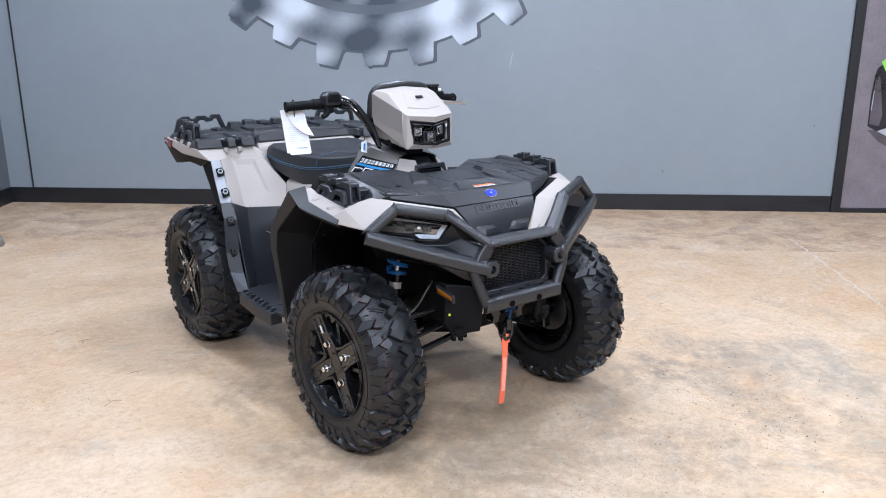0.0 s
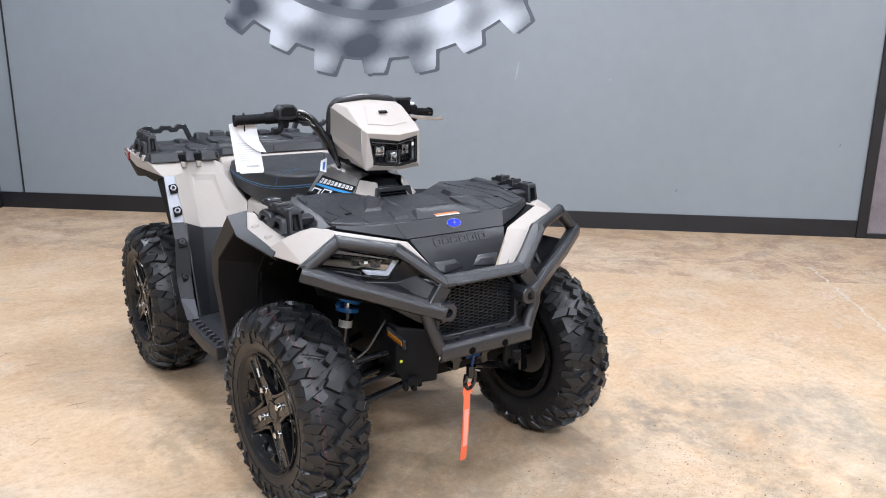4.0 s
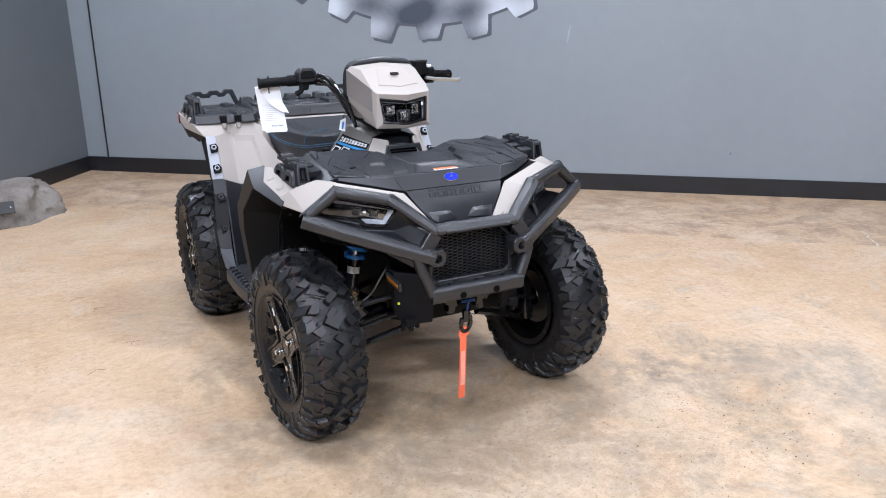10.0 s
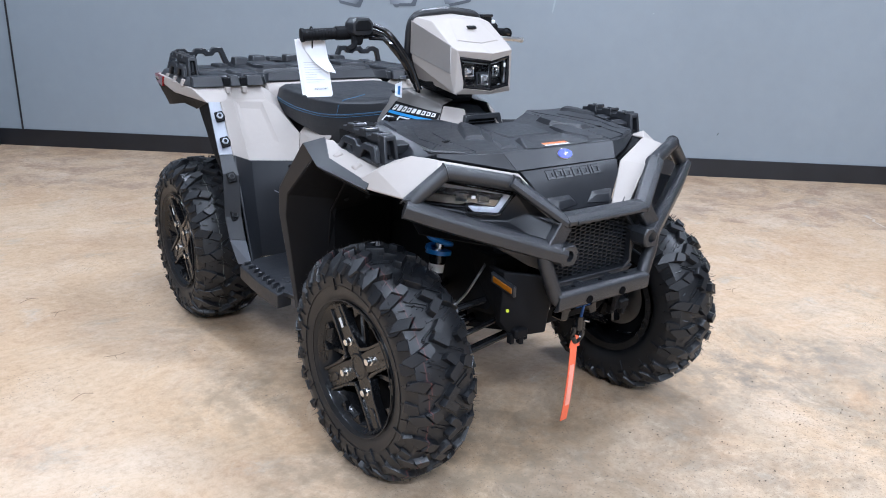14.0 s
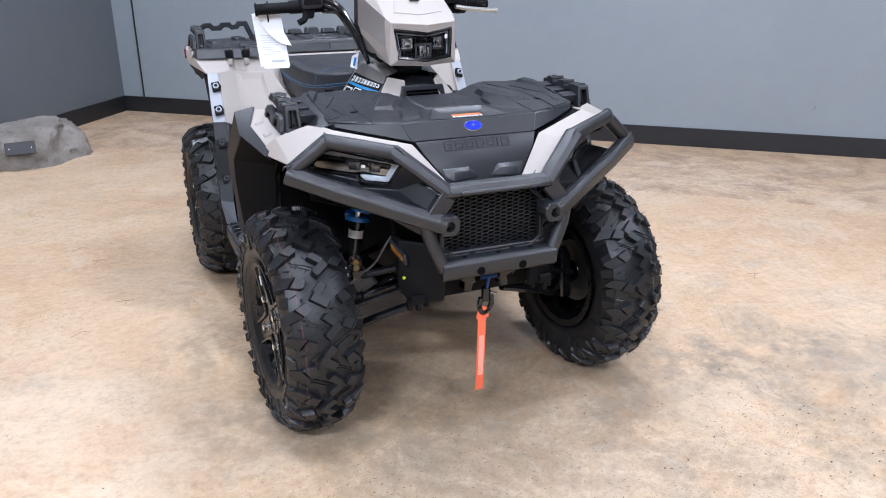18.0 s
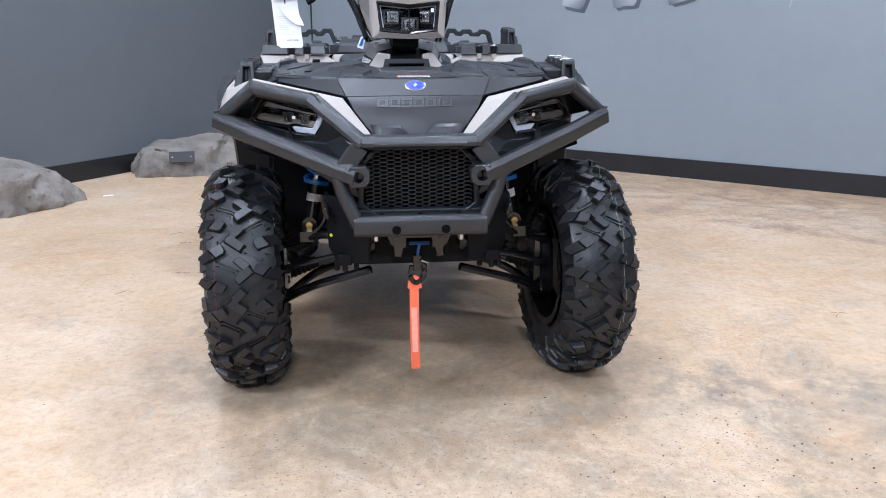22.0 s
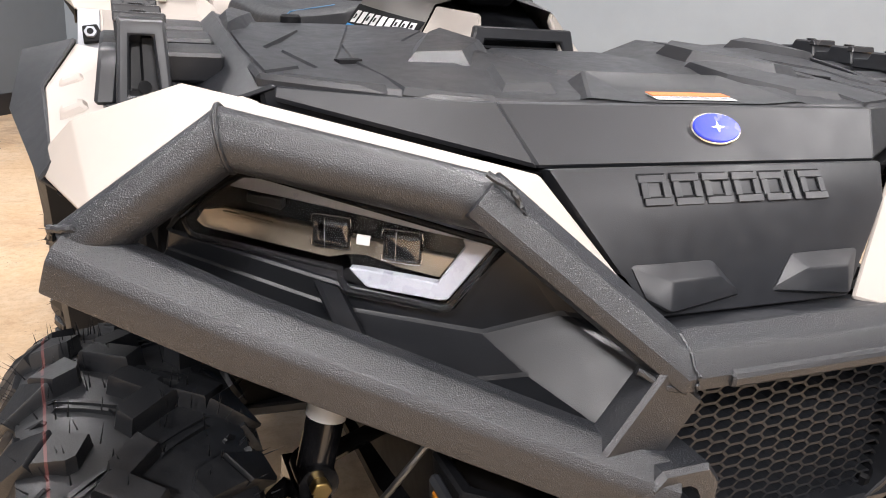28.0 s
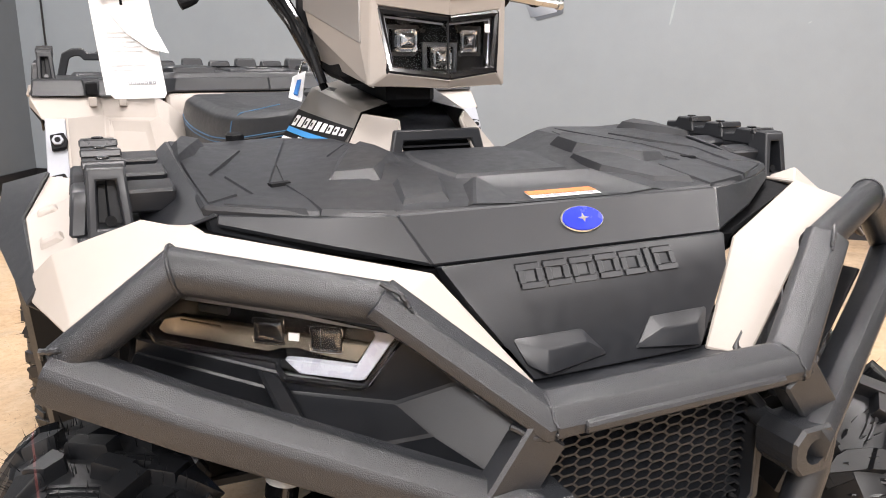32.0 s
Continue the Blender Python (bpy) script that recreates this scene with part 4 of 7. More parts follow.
# ---- chassis, suspension ----
frame_bm = bmesh.new()
for s in (-1, 1):
    tube(rounded(mirrored([(0.13, -0.20, 0.60), (0.13, -0.17, 0.42), (0.12, 0.1, 0.34), (0.14, 1.1, 0.34), (0.15, 1.55, 0.45), (0.15, 1.6, 0.8)], s), 0.06), 0.016, 8, frame_bm)
    tube(rounded(mirrored([(0.14, -0.2, 0.66), (0.15, 0.3, 0.72), (0.15, 1.6, 0.82)], s), 0.06), 0.015, 8, frame_bm)
    tube(mirrored([(0.13, 0.25, 0.36), (0.14, 0.3, 0.74)], s), 0.014, 8, frame_bm)
part("chassis", frame_bm, STEEL_BLACK, atv, "black tubular steel frame")
body = prism([(-0.16, 0.5), (-0.1, 0.42), (0.35, 0.36), (1.25, 0.34), (1.45, 0.45), (1.5, 0.78), (0.9, 0.84), (0.4, 0.86), (0.2, 0.84), (-0.1, 0.72)], "x", -0.20, 0.20)
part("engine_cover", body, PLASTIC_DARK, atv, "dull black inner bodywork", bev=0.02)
part("skid_plate", prism([(-0.13, 0.385), (0.2, 0.285), (1.3, 0.28), (1.45, 0.36), (1.45, 0.37), (1.3, 0.295), (0.2, 0.30), (-0.13, 0.40)], "x", -0.17, 0.17), PLASTIC_DARK, atv, "black plastic skid plate")

for s in (-1, 1):
    arm = bmesh.new()
    tube(rounded(mirrored([(0.13, -0.10, 0.355), (0.30, -0.06, 0.30), (0.40, 0.0, 0.235)], s), 0.05), 0.0125, 10, arm)
    tube(rounded(mirrored([(0.13, 0.14, 0.345), (0.30, 0.08, 0.30), (0.40, 0.02, 0.235)], s), 0.05), 0.0125, 10, arm)
    part("lower_arm", arm, STEEL_BLACK, atv, "gloss black tubular lower suspension arm")
    arm = bmesh.new()
    tube(rounded(mirrored([(0.15, -0.09, 0.475), (0.30, -0.05, 0.445), (0.40, 0.0, 0.405)], s), 0.05), 0.011, 10, arm)
    tube(rounded(mirrored([(0.15, 0.12, 0.475), (0.30, 0.08, 0.445), (0.40, 0.02, 0.405)], s), 0.05), 0.011, 10, arm)
    box((0.315 * s, 0.015, 0.445), (0.035, 0.14, 0.03), None, arm)
    part("upper_arm", arm, STEEL_BLACK, atv, "gloss black tubular upper suspension arm")
    part("drive_shaft", tube(mirrored([(0.10, 0.02, 0.385), (0.40, 0.012, 0.325)], s), 0.0125, 12), STEEL_BLACK, atv)
    boot = bmesh.new()
    ribs = [(0.37 - 0.007 * k, (0.034 - 0.0014 * k) - (0.004 if k % 2 else 0.0)) for k in range(13)]
    rings = [[boot.verts.new((a * s, 0.013 + r * math.cos(q * math.pi / 8), 0.335 + (0.36 - a) * 0.2 + r * math.sin(q * math.pi / 8))) for q in range(16)] for a, r in ribs]
    for p, q in zip(rings, rings[1:]):
        for i in range(16):
            boot.faces.new((p[i], p[(i + 1) % 16], q[(i + 1) % 16], q[i]))
    boot.faces.new(rings[0]), boot.faces.new(rings[-1])
    part("shaft_boot", boot, PLASTIC_DARK, atv, "ribbed black rubber boot")
    part("tie_rod", tube(mirrored([(0.12, -0.12, 0.43), (0.40, -0.08, 0.355)], s), 0.008, 10), STEEL_BLACK, atv, "gloss black tie rod")
    kn = prism([(-0.05, 0.25), (0.06, 0.25), (0.05, 0.39), (0.015, 0.42), (-0.03, 0.40)], "x", 0.385 * s, 0.425 * s)
    part("steering_knuckle", kn, STEEL_BLACK, atv, "black cast steering knuckle", bev=0.006)
    # shock absorber
    lo, hi = Vector((0.308 * s, 0.03, 0.468)), Vector((0.242 * s, 0.05, 0.80))
    ax = hi - lo
    shock = part("shock_absorber", sweep([lo, lo + ax * 0.35], disc(0.021, 18)), STEEL_BLACK, atv, "front shock absorber with a blue spring")
    part("shock_shaft", sweep([lo + ax * 0.3, hi], disc(0.013, 12)), CHROME, shock)
    part("spring_seat", sweep([lo + ax * 0.355, lo + ax * 0.39], disc(0.037, 24)), BLUE, shock)
    part("shock_collar", sweep([lo + ax * 0.29, lo + ax * 0.36], disc(0.024, 18)), STEEL_BLACK, shock)
    part("shock_label", sweep([lo + ax * 0.20, lo + ax * 0.27], disc(0.0222, 18)), WHITE, shock, "white printed label band")
    coil = bmesh.new()
    side = ax.normalized().cross(Vector((0, 1, 0))).normalized()
    fw = side.cross(ax.normalized())
    helix = [lo + ax * (0.39 + 0.58 * i / 84) + (side * math.cos(i * 2 * math.pi / 14) + fw * math.sin(i * 2 * math.pi / 14)) * 0.033 for i in range(85)]
    part("spring", sweep(helix, disc(0.0078, 8), bm=coil), BLUE, shock, "light blue coil spring")
    eye = sweep([lo + Vector((0, -0.025, 0)), lo + Vector((0, 0.025, 0))], disc(0.022, 18), (0, 0, 1))
    part("shock_eye", eye, STEEL_BLACK, shock)
    part("bolt", sweep([lo + Vector((0, -0.038, 0)), lo + Vector((0, -0.024, 0))], disc(0.0115, 6), (0, 0, 1)), BRASS, shock, "yellow zinc bolt", bev=0.001)
    part("brake_hose", tube(rounded(mirrored([(0.17, -0.08, 0.62), (0.24, -0.10, 0.56), (0.27, -0.06, 0.47), (0.34, -0.03, 0.43), (0.41, 0.0, 0.42)], s), 0.05, 5), 0.0036, 8), DISC_STEEL, atv, "thin grey braided brake hose")

# rear suspension, half hidden
for s in (-1, 1):
    arm = tube(mirrored([(0.15, 1.2, 0.40), (0.42, 1.33, 0.27)], s), 0.016, 10)
    tube(mirrored([(0.15, 1.5, 0.40), (0.42, 1.39, 0.27)], s), 0.016, 10, arm)
    part("rear_arm", arm, STEEL_BLACK, atv)

# ---- front bumper ----
# crossbar and flat straps: one folded bar from over one lamp to over the other
BAR = [(-0.021, 0.011), (-0.012, 0.015), (0.012, 0.010), (0.024, -0.003), (0.023, -0.013), (0.012, -0.018), (-0.017, -0.016), (-0.022, -0.008)]
cross = sweep([(-0.268, -0.243, 0.856), (-0.146, -0.311, 0.754), (0.146, -0.311, 0.754), (0.268, -0.243, 0.856)], BAR)
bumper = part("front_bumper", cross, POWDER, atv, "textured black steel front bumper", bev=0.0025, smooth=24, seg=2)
ridge = sweep([(-0.118, -0.311, 0.754), (0.118, -0.311, 0.754)], [(0.016, 0.001), (0.0275, -0.004), (0.027, -0.013), (0.016, -0.015)])
part("crossbar_ridge", ridge, POWDER, bumper, "raised rib along the crossbar", bev=0.002)


def weld(path, r=0.0022, seed=1):
    """A lumpy weld bead along a path."""
    rnd = random.Random(seed)
    pts = [Vector(q) for q in path]
    dense = [a.lerp(b, k / 6) for a, b in zip(pts, pts[1:]) for k in range(6)] + [pts[-1]]
    dense = [q + Vector((rnd.uniform(-1, 1), rnd.uniform(-1, 1), rnd.uniform(-1, 1))) * 0.0006 for q in dense]
    return tube(dense, r, 7)


for s in (-1, 1):
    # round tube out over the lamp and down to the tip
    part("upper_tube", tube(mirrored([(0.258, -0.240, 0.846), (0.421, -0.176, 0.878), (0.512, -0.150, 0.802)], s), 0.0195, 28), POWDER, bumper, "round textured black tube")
    bend = Vector((0.421 * s, -0.176, 0.878))
    d0, d1 = (bend - Vector((0.258 * s, -0.240, 0.846))).normalized(), (Vector((0.512 * s, -0.150, 0.802)) - bend).normalized()
    e1 = (d0 - d1).normalized()
    e2 = d0.cross(d1).normalized()
    stretch = 1 / max(0.4, (d0 + d1).normalized().dot(d0))
    ringp = [bend + (e1 * math.cos(q * math.pi / 14) * stretch + e2 * math.sin(q * math.pi / 14)) * 0.0200 for q in range(28)]
    part("weld_bead", sweep(ringp, disc(0.0018, 7), tuple(d0 + d1), None, True), POWDER, bumper, "weld bead round the tube's bend")
    part("weld_bead", weld(mirrored([(0.270, -0.251, 0.870), (0.256, -0.262, 0.861), (0.250, -0.266, 0.848), (0.252, -0.262, 0.836)], s), 0.0024, 3), POWDER, bumper)
    part("weld_bead", weld(mirrored([(0.141, -0.292, 0.7665), (0.143, -0.310, 0.768), (0.146, -0.324, 0.762), (0.146, -0.334, 0.752), (0.146, -0.335, 0.742)], s), 0.0016, 4), POWDER, bumper)
    part("weld_bead", weld(mirrored([(0.150, -0.330, 0.739), (0.166, -0.326, 0.744), (0.182, -0.318, 0.752)], s), 0.0026, 5), POWDER, bumper)
    beam = sweep(mirrored([(0.522, -0.152, 0.796), (0.42, -0.208, 0.757), (0.205, -0.315, 0.683), (0.158, -0.338, 0.668)], s),
                 [(-0.018, -0.020), (-0.023, 0.012), (-0.013, 0.025), (0.002, 0.0255), (0.0200, 0.0145), (0.0235, 0.006), (0.0215, -0.018), (0.006, -0.026)])
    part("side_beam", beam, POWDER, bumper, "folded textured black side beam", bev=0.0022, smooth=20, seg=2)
    part("weld_bead", weld(mirrored([(0.528, -0.142, 0.806), (0.528, -0.156, 0.817), (0.515, -0.166, 0.819), (0.502, -0.160, 0.812)], s), 0.0026, 6), POWDER, bumper)
    # six-sided beam end with a round hole
    c = Vector((0.156 * s, -0.352, 0.668))
    end = bmesh.new()
    outer = [c + Vector((0.0275 * hx * s, 0, 0.0265 * hz)) for hx, hz in ((1.0, 0.25), (1.0, 0.62), (0.66, 1.0), (-0.1, 1.0), (-0.7, 1.0), (-1.1, 0.5), (-1.1, -0.1), (-1.0, -0.55), (-0.6, -1.0), (0.1, -1.0), (0.7, -1.0), (1.0, -0.4))]
    holes = [c + Vector((0.0145 * math.cos(a) * s, 0, 0.0145 * math.sin(a))) for a in [math.pi * (k + 0.5) / 6 for k in range(12)]]
    rows = []
    for ring, dy in ((outer, 0.05), (outer, 0.004), ([c + (p - c) * 0.9 for p in outer], 0.0), (holes, 0.0), (holes, 0.05)):
        rows.append([end.verts.new(p + Vector((0, dy, 0))) for p in ring])
    for p, q in zip(rows, rows[1:]):
        for i in range(12):
            end.faces.new((p[i], p[(i + 1) % 12], q[(i + 1) % 12], q[i]))
    part("beam_end", end, POWDER, bumper, "angular beam end with a round hole", smooth=12)
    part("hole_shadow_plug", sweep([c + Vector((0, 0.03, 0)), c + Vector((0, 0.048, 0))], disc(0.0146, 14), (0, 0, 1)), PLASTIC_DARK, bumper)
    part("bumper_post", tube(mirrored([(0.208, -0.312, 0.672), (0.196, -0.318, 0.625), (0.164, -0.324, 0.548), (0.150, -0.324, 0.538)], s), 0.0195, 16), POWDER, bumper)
    part("bumper_bracket", sweep(mirrored([(0.149, -0.315, 0.743), (0.194, -0.318, 0.684)], s), [(-0.024, -0.013), (-0.024, 0.013), (0.022, 0.013), (0.022, -0.013)], (0, -1, 0)), POWDER, bumper, "flat bracket from the crossbar to the beam", bev=0.003)
    part("bumper_stay", tube(mirrored([(0.150, -0.335, 0.672), (0.146, -0.22, 0.69)], s), 0.012, 12), POWDER, bumper)
    part("bar_stay", tube(mirrored([(0.06, -0.325, 0.552), (0.06, -0.23, 0.56)], s), 0.012, 12), POWDER, bumper)
low = sweep([(-0.172, -0.326, 0.541), (0.172, -0.326, 0.541)], [(-0.026, 0.024), (0.010, 0.026), (0.022, 0.014), (0.020, -0.020), (0.008, -0.030), (-0.002, -0.030), (0.008, -0.014), (0.010, 0.008), (-0.024, 0.012)])
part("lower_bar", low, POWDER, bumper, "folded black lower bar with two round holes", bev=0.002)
# bar isn't pierced: the shade of its holes is painted as black discs
for x in (-0.063, 0.063):
    part("bar_hole_disc", sweep([(x, -0.338, 0.531), (x, -0.3488, 0.531)], disc(0.0115, 18), (0, 0, 1)), VOID, bumper, "black disc painted in for the shade of a notch")
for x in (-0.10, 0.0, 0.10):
    part("bar_hole_disc", sweep([(x, -0.32, 0.565), (x, -0.32, 0.5675)], disc(0.006, 10), (0, 1, 0)), VOID, bumper)

# ---- grille ----
GR = [(-0.100, 0.735), (0.100, 0.735), (0.145, 0.690), (0.148, 0.585), (0.115, 0.560), (-0.115, 0.560), (-0.148, 0.585), (-0.145, 0.690)]
g = bmesh.new()
rows = []
for k, y in ((1.07, -0.255), (1.07, -0.287), (0.98, -0.290), (0.98, -0.255)):
    rows.append([g.verts.new((x * k, y, 0.648 + (z - 0.648) * k)) for x, z in GR])
for p, q in zip(rows, rows[1:] + rows[:1]):
    for i in range(8):
        g.faces.new((p[i], p[(i + 1) % 8], q[(i + 1) % 8], q[i]))
grille = part("grille", g, PLASTIC, atv, "black plastic grille with a honeycomb mesh", bev=0.002)
# plain black box; the shade behind the mesh is in its colour
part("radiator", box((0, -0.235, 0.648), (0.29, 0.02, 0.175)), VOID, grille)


def inside_grille(x, z):
    return abs(x) < 0.143 and 0.565 < z < 0.733 and abs(x) + (z - 0.69) * 1.0 < 0.145


comb = bmesh.new()
TIP, FLAT, HALF = 0.0118, 0.0064, 0.0053
for col in range(-9, 10):
    for row in range(18):
        x = col * (TIP + FLAT)
        z = 0.556 + (2 * row + col % 2) * HALF
        if not inside_grille(x, z):
            continue
        pts = [(x - TIP, z), (x - FLAT, z + HALF), (x + FLAT, z + HALF), (x + TIP, z)]
        for (x0, z0), (x1, z1) in zip(pts, pts[1:]):
            sweep([(x0, -0.272, z0), (x1, -0.272, z1)], [(-0.005, -0.0012), (-0.005, 0.0012), (0.005, 0.0012), (0.005, -0.0012)], (0, 0, 1), comb)
part("grille_mesh", comb, FASCIA, grille, "flattened honeycomb mesh")
for x in (-0.055, 0.055):
    part("grille_clip", box((x, -0.288, 0.742), (0.03, 0.012, 0.010)), PLASTIC, grille, bev=0.002)
part("grille_slot", box((0, -0.2895, 0.738), (0.045, 0.004, 0.004)), INK, grille)
fas = bmesh.new()
solid([(-0.165, -0.27, 0.575), (0.165, -0.27, 0.575), (0.125, -0.262, 0.535), (-0.125, -0.262, 0.535)], [(0, 1, 2, 3)], 0.02, fas)
part("grille_lip", fas, PLASTIC, atv, "black plastic lip under the grille", bev=0.003)
part("hood_lip", box((0, -0.264, 0.736), (0.29, 0.09, 0.02), turned(-6, 0, 0)), PLASTIC, atv, "black plastic lip below the cargo lid", bev=0.006)

# ---- lower front bodywork, winch ----
for s in (-1, 1):
    fl = bmesh.new()
    solid([(0.130, -0.285, 0.585), (0.250, -0.215, 0.60), (0.242, -0.20, 0.455), (0.220, -0.225, 0.412), (0.135, -0.262, 0.420), (0.250, -0.15, 0.60), (0.226, -0.16, 0.43)], [(0, 1, 2, 3, 4), (1, 5, 6, 3, 2)], 0.012, fl, s)
    part("front_side_panel", fl, PLASTIC_DARK, atv, "black plastic panel beside the winch", bev=0.003)
    part("tow_hook", box((0.20 * s, -0.22, 0.425), (0.045, 0.05, 0.03)), PLASTIC_DARK, atv, bev=0.006)
    for o in (-0.03, 0.0, 0.022):
        part("panel_tooth", box(((0.200 + o) * s, -0.235 + abs(o) * 0.6, 0.408), (0.014, 0.02, 0.03)), PLASTIC_DARK, atv, bev=0.003)
    am = part("side_reflector", box((0.2500 * s, -0.212, 0.566), (0.010, 0.074, 0.021), turned(12, 12 * s, -3 * s)), AMBER, atv, "amber side reflector", bev=0.003)
    part("reflector_mount", box((0.247 * s, -0.210, 0.565), (0.012, 0.092, 0.036), turned(12, 12 * s, -3 * s)), PLASTIC, atv, bev=0.004)
nose = bmesh.new()
solid([(-0.232, -0.150, 0.62), (0.232, -0.150, 0.62), (0.222, -0.165, 0.43), (0.170, -0.175, 0.392), (-0.170, -0.175, 0.392), (-0.222, -0.165, 0.43), (-0.16, 0.05, 0.36), (0.16, 0.05, 0.36), (-0.19, 0.05, 0.60), (0.19, 0.05, 0.60)],
      [(0, 1, 2, 3, 4, 5), (4, 3, 7, 6), (0, 5, 4, 6, 8), (1, 9, 7, 3, 2), (0, 8, 9, 1)], 0, nose)
part("nose_box", nose, PLASTIC_DARK, atv, "dull black lower nose behind the winch", bev=0.004)
winch = part("winch", box((0, -0.19, 0.50), (0.19, 0.07, 0.07)), PLASTIC_DARK, atv, "black winch with a blue rope", bev=0.01)
fr = prism([(-0.088, 0.526), (0.088, 0.526), (0.092, 0.500), (0.080, 0.470), (0.066, 0.462), (0.070, 0.435), (0.046, 0.432), (0.040, 0.456), (0.020, 0.462), (-0.020, 0.462), (-0.040, 0.456), (-0.046, 0.432), (-0.070, 0.435), (-0.066, 0.462), (-0.080, 0.470), (-0.092, 0.500)], "y", -0.258, -0.214)
part("fairlead", fr, STEEL_BLACK, winch, "black winch fairlead", bev=0.004)
for x in (-0.115, 0.115):
    part("winch_strut", box((x, -0.22, 0.50), (0.014, 0.06, 0.05)), ALLOY, winch, "bright steel winch strut", bev=0.003)
# black bar in place of the slot's shaded opening
slot = sweep([(-0.035, -0.2555, 0.474), (0.035, -0.2555, 0.474)], disc(0.013, 14))
part("fairlead_slot", slot, VOID, winch)
for x in (-0.062, 0.062):
    part("bolt", sweep([(x, -0.256, 0.485), (x, -0.265, 0.485)], disc(0.009, 6), (0, 0, 1)), STEEL_BLACK, winch)
rope = bmesh.new()
for k in range(3):
    tube([(-0.027, -0.267, 0.471 + k * 0.0032), (0.027, -0.267, 0.471 + k * 0.0032)], 0.0020, 6, rope)
tube([(0.0, -0.270, 0.474), (-0.004, -0.270, 0.455), (-0.006, -0.266, 0.425)], 0.004, 8, rope)
part("winch_rope", rope, ROPE, winch, "blue synthetic winch rope")
hook = tube(rounded([(-0.006, -0.261, 0.436), (0.014, -0.261, 0.412), (0.012, -0.260, 0.376), (-0.012, -0.260, 0.358), (-0.026, -0.260, 0.380), (-0.020, -0.261, 0.410)], 0.015, 4), 0.008, 10)
tube([(-0.006, -0.262, 0.440), (-0.006, -0.262, 0.400)], 0.013, 10, hook)
part("winch_hook", hook, STEEL_BLACK, winch, "black forged winch hook")
part("hook_pin", tube([(0.004, -0.272, 0.428), (0.024, -0.272, 0.420)], 0.003, 8), CHROME, winch)
part("paint_mark", sweep([(-0.232, -0.215, 0.49), (-0.236, -0.219, 0.49)], disc(0.0045, 12), (0, 0, 1)), YELLOW, atv, "small yellow paint dot")

# strap on the hook, hanging straight down
strap_path = [(-0.020, -0.258, 0.366), (-0.021, -0.260, 0.33), (-0.021, -0.258, 0.26), (-0.020, -0.251, 0.17), (-0.018, -0.240, 0.100)]
strap = part("winch_strap", sweep(rounded(strap_path, 0.05, 3), [(-0.0125, -0.0012), (-0.0125, 0.0012), (0.0125, 0.0012), (0.0125, -0.0012)], (0, -1, 0)), STRAP)
tagged(strap, "bright orange webbing strap hanging from the winch hook", "strap")
part("strap_loop", sweep(rounded([(-0.031, -0.260, 0.345), (-0.029, -0.262, 0.366), (-0.020, -0.264, 0.378), (-0.010, -0.262, 0.368), (-0.008, -0.260, 0.345)], 0.01, 3), [(-0.008, -0.001), (-0.008, 0.001), (0.008, 0.001), (0.008, -0.001)], (0, -1, 0)), STRAP, strap)
part("strap_print", sweep([(-0.0215, -0.2612, 0.29), (-0.0205, -0.2575, 0.22), (-0.019, -0.2515, 0.155)], [(-0.008, -0.0006), (-0.008, 0.0006), (0.008, 0.0006), (0.008, -0.0006)], (0, -1, 0)), STRAP_PALE, strap, "faded pale printing")

# ---- cargo lid ----
LID_X = (0.0, 0.09, 0.165, 0.235, 0.325, 0.381)
LID_F = (-0.128, -0.128, -0.130, -0.124, -0.083, -0.048)
LID_R = (0.185, 0.185, 0.215, 0.285, 0.275, 0.235)
LID_Z = ((0.899, 0.903, 0.908, 0.912, 0.914), (0.899, 0.904, 0.909, 0.914, 0.915), (0.899, 0.915, 0.929, 0.932, 0.934), (0.899, 0.911, 0.918, 0.924, 0.930), (0.903, 0.908, 0.914, 0.922, 0.928), (0.905, 0.911, 0.919, 0.930, 0.938))


def lid_height(x, y):
    x = min(abs(x), 0.3809)
    i = max(k for k in range(5) if LID_X[k] <= x)
    t = (x - LID_X[i]) / (LID_X[i + 1] - LID_X[i])

    def col(k):
        v = min(max((y - LID_F[k]) / (LID_R[k] - LID_F[k]), 0), 0.9999) * 4
        j = int(v)
        return LID_Z[k][j] + (LID_Z[k][j + 1] - LID_Z[k][j]) * (v - j)
    return col(i) * (1 - t) + col(i + 1) * t


lid_bm = bmesh.new()
cols = [(-x, k) for k, x in reversed(list(enumerate(LID_X))[1:])] + [(x, k) for k, x in enumerate(LID_X)]
tops, lows = [], []
for x, k in cols:
    ys = [LID_F[k] + (LID_R[k] - LID_F[k]) * j / 4 for j in range(5)]
    tops.append([lid_bm.verts.new((x, y, LID_Z[k][j])) for j, y in enumerate(ys)])
    lows.append([lid_bm.verts.new((x * 0.97, y, LID_Z[k][j] - 0.05)) for j, y in enumerate(ys)])
nc = len(cols)
for a in range(nc - 1):
    for j in range(4):
        lid_bm.faces.new((tops[a][j], tops[a + 1][j], tops[a + 1][j + 1], tops[a][j + 1]))
        lid_bm.faces.new((lows[a][j], lows[a][j + 1], lows[a + 1][j + 1], lows[a + 1][j]))
    lid_bm.faces.new((tops[a][0], lows[a][0], lows[a + 1][0], tops[a + 1][0]))
    lid_bm.faces.new((tops[a][4], tops[a + 1][4], lows[a + 1][4], lows[a][4]))
for a in (0, nc - 1):
    for j in range(4):
        lid_bm.faces.new((tops[a][j], tops[a][j + 1], lows[a][j + 1], lows[a][j]))
lid = part("cargo_lid", lid_bm, PLASTIC, atv, "faceted black plastic cargo lid", bev=0.004, smooth=20)


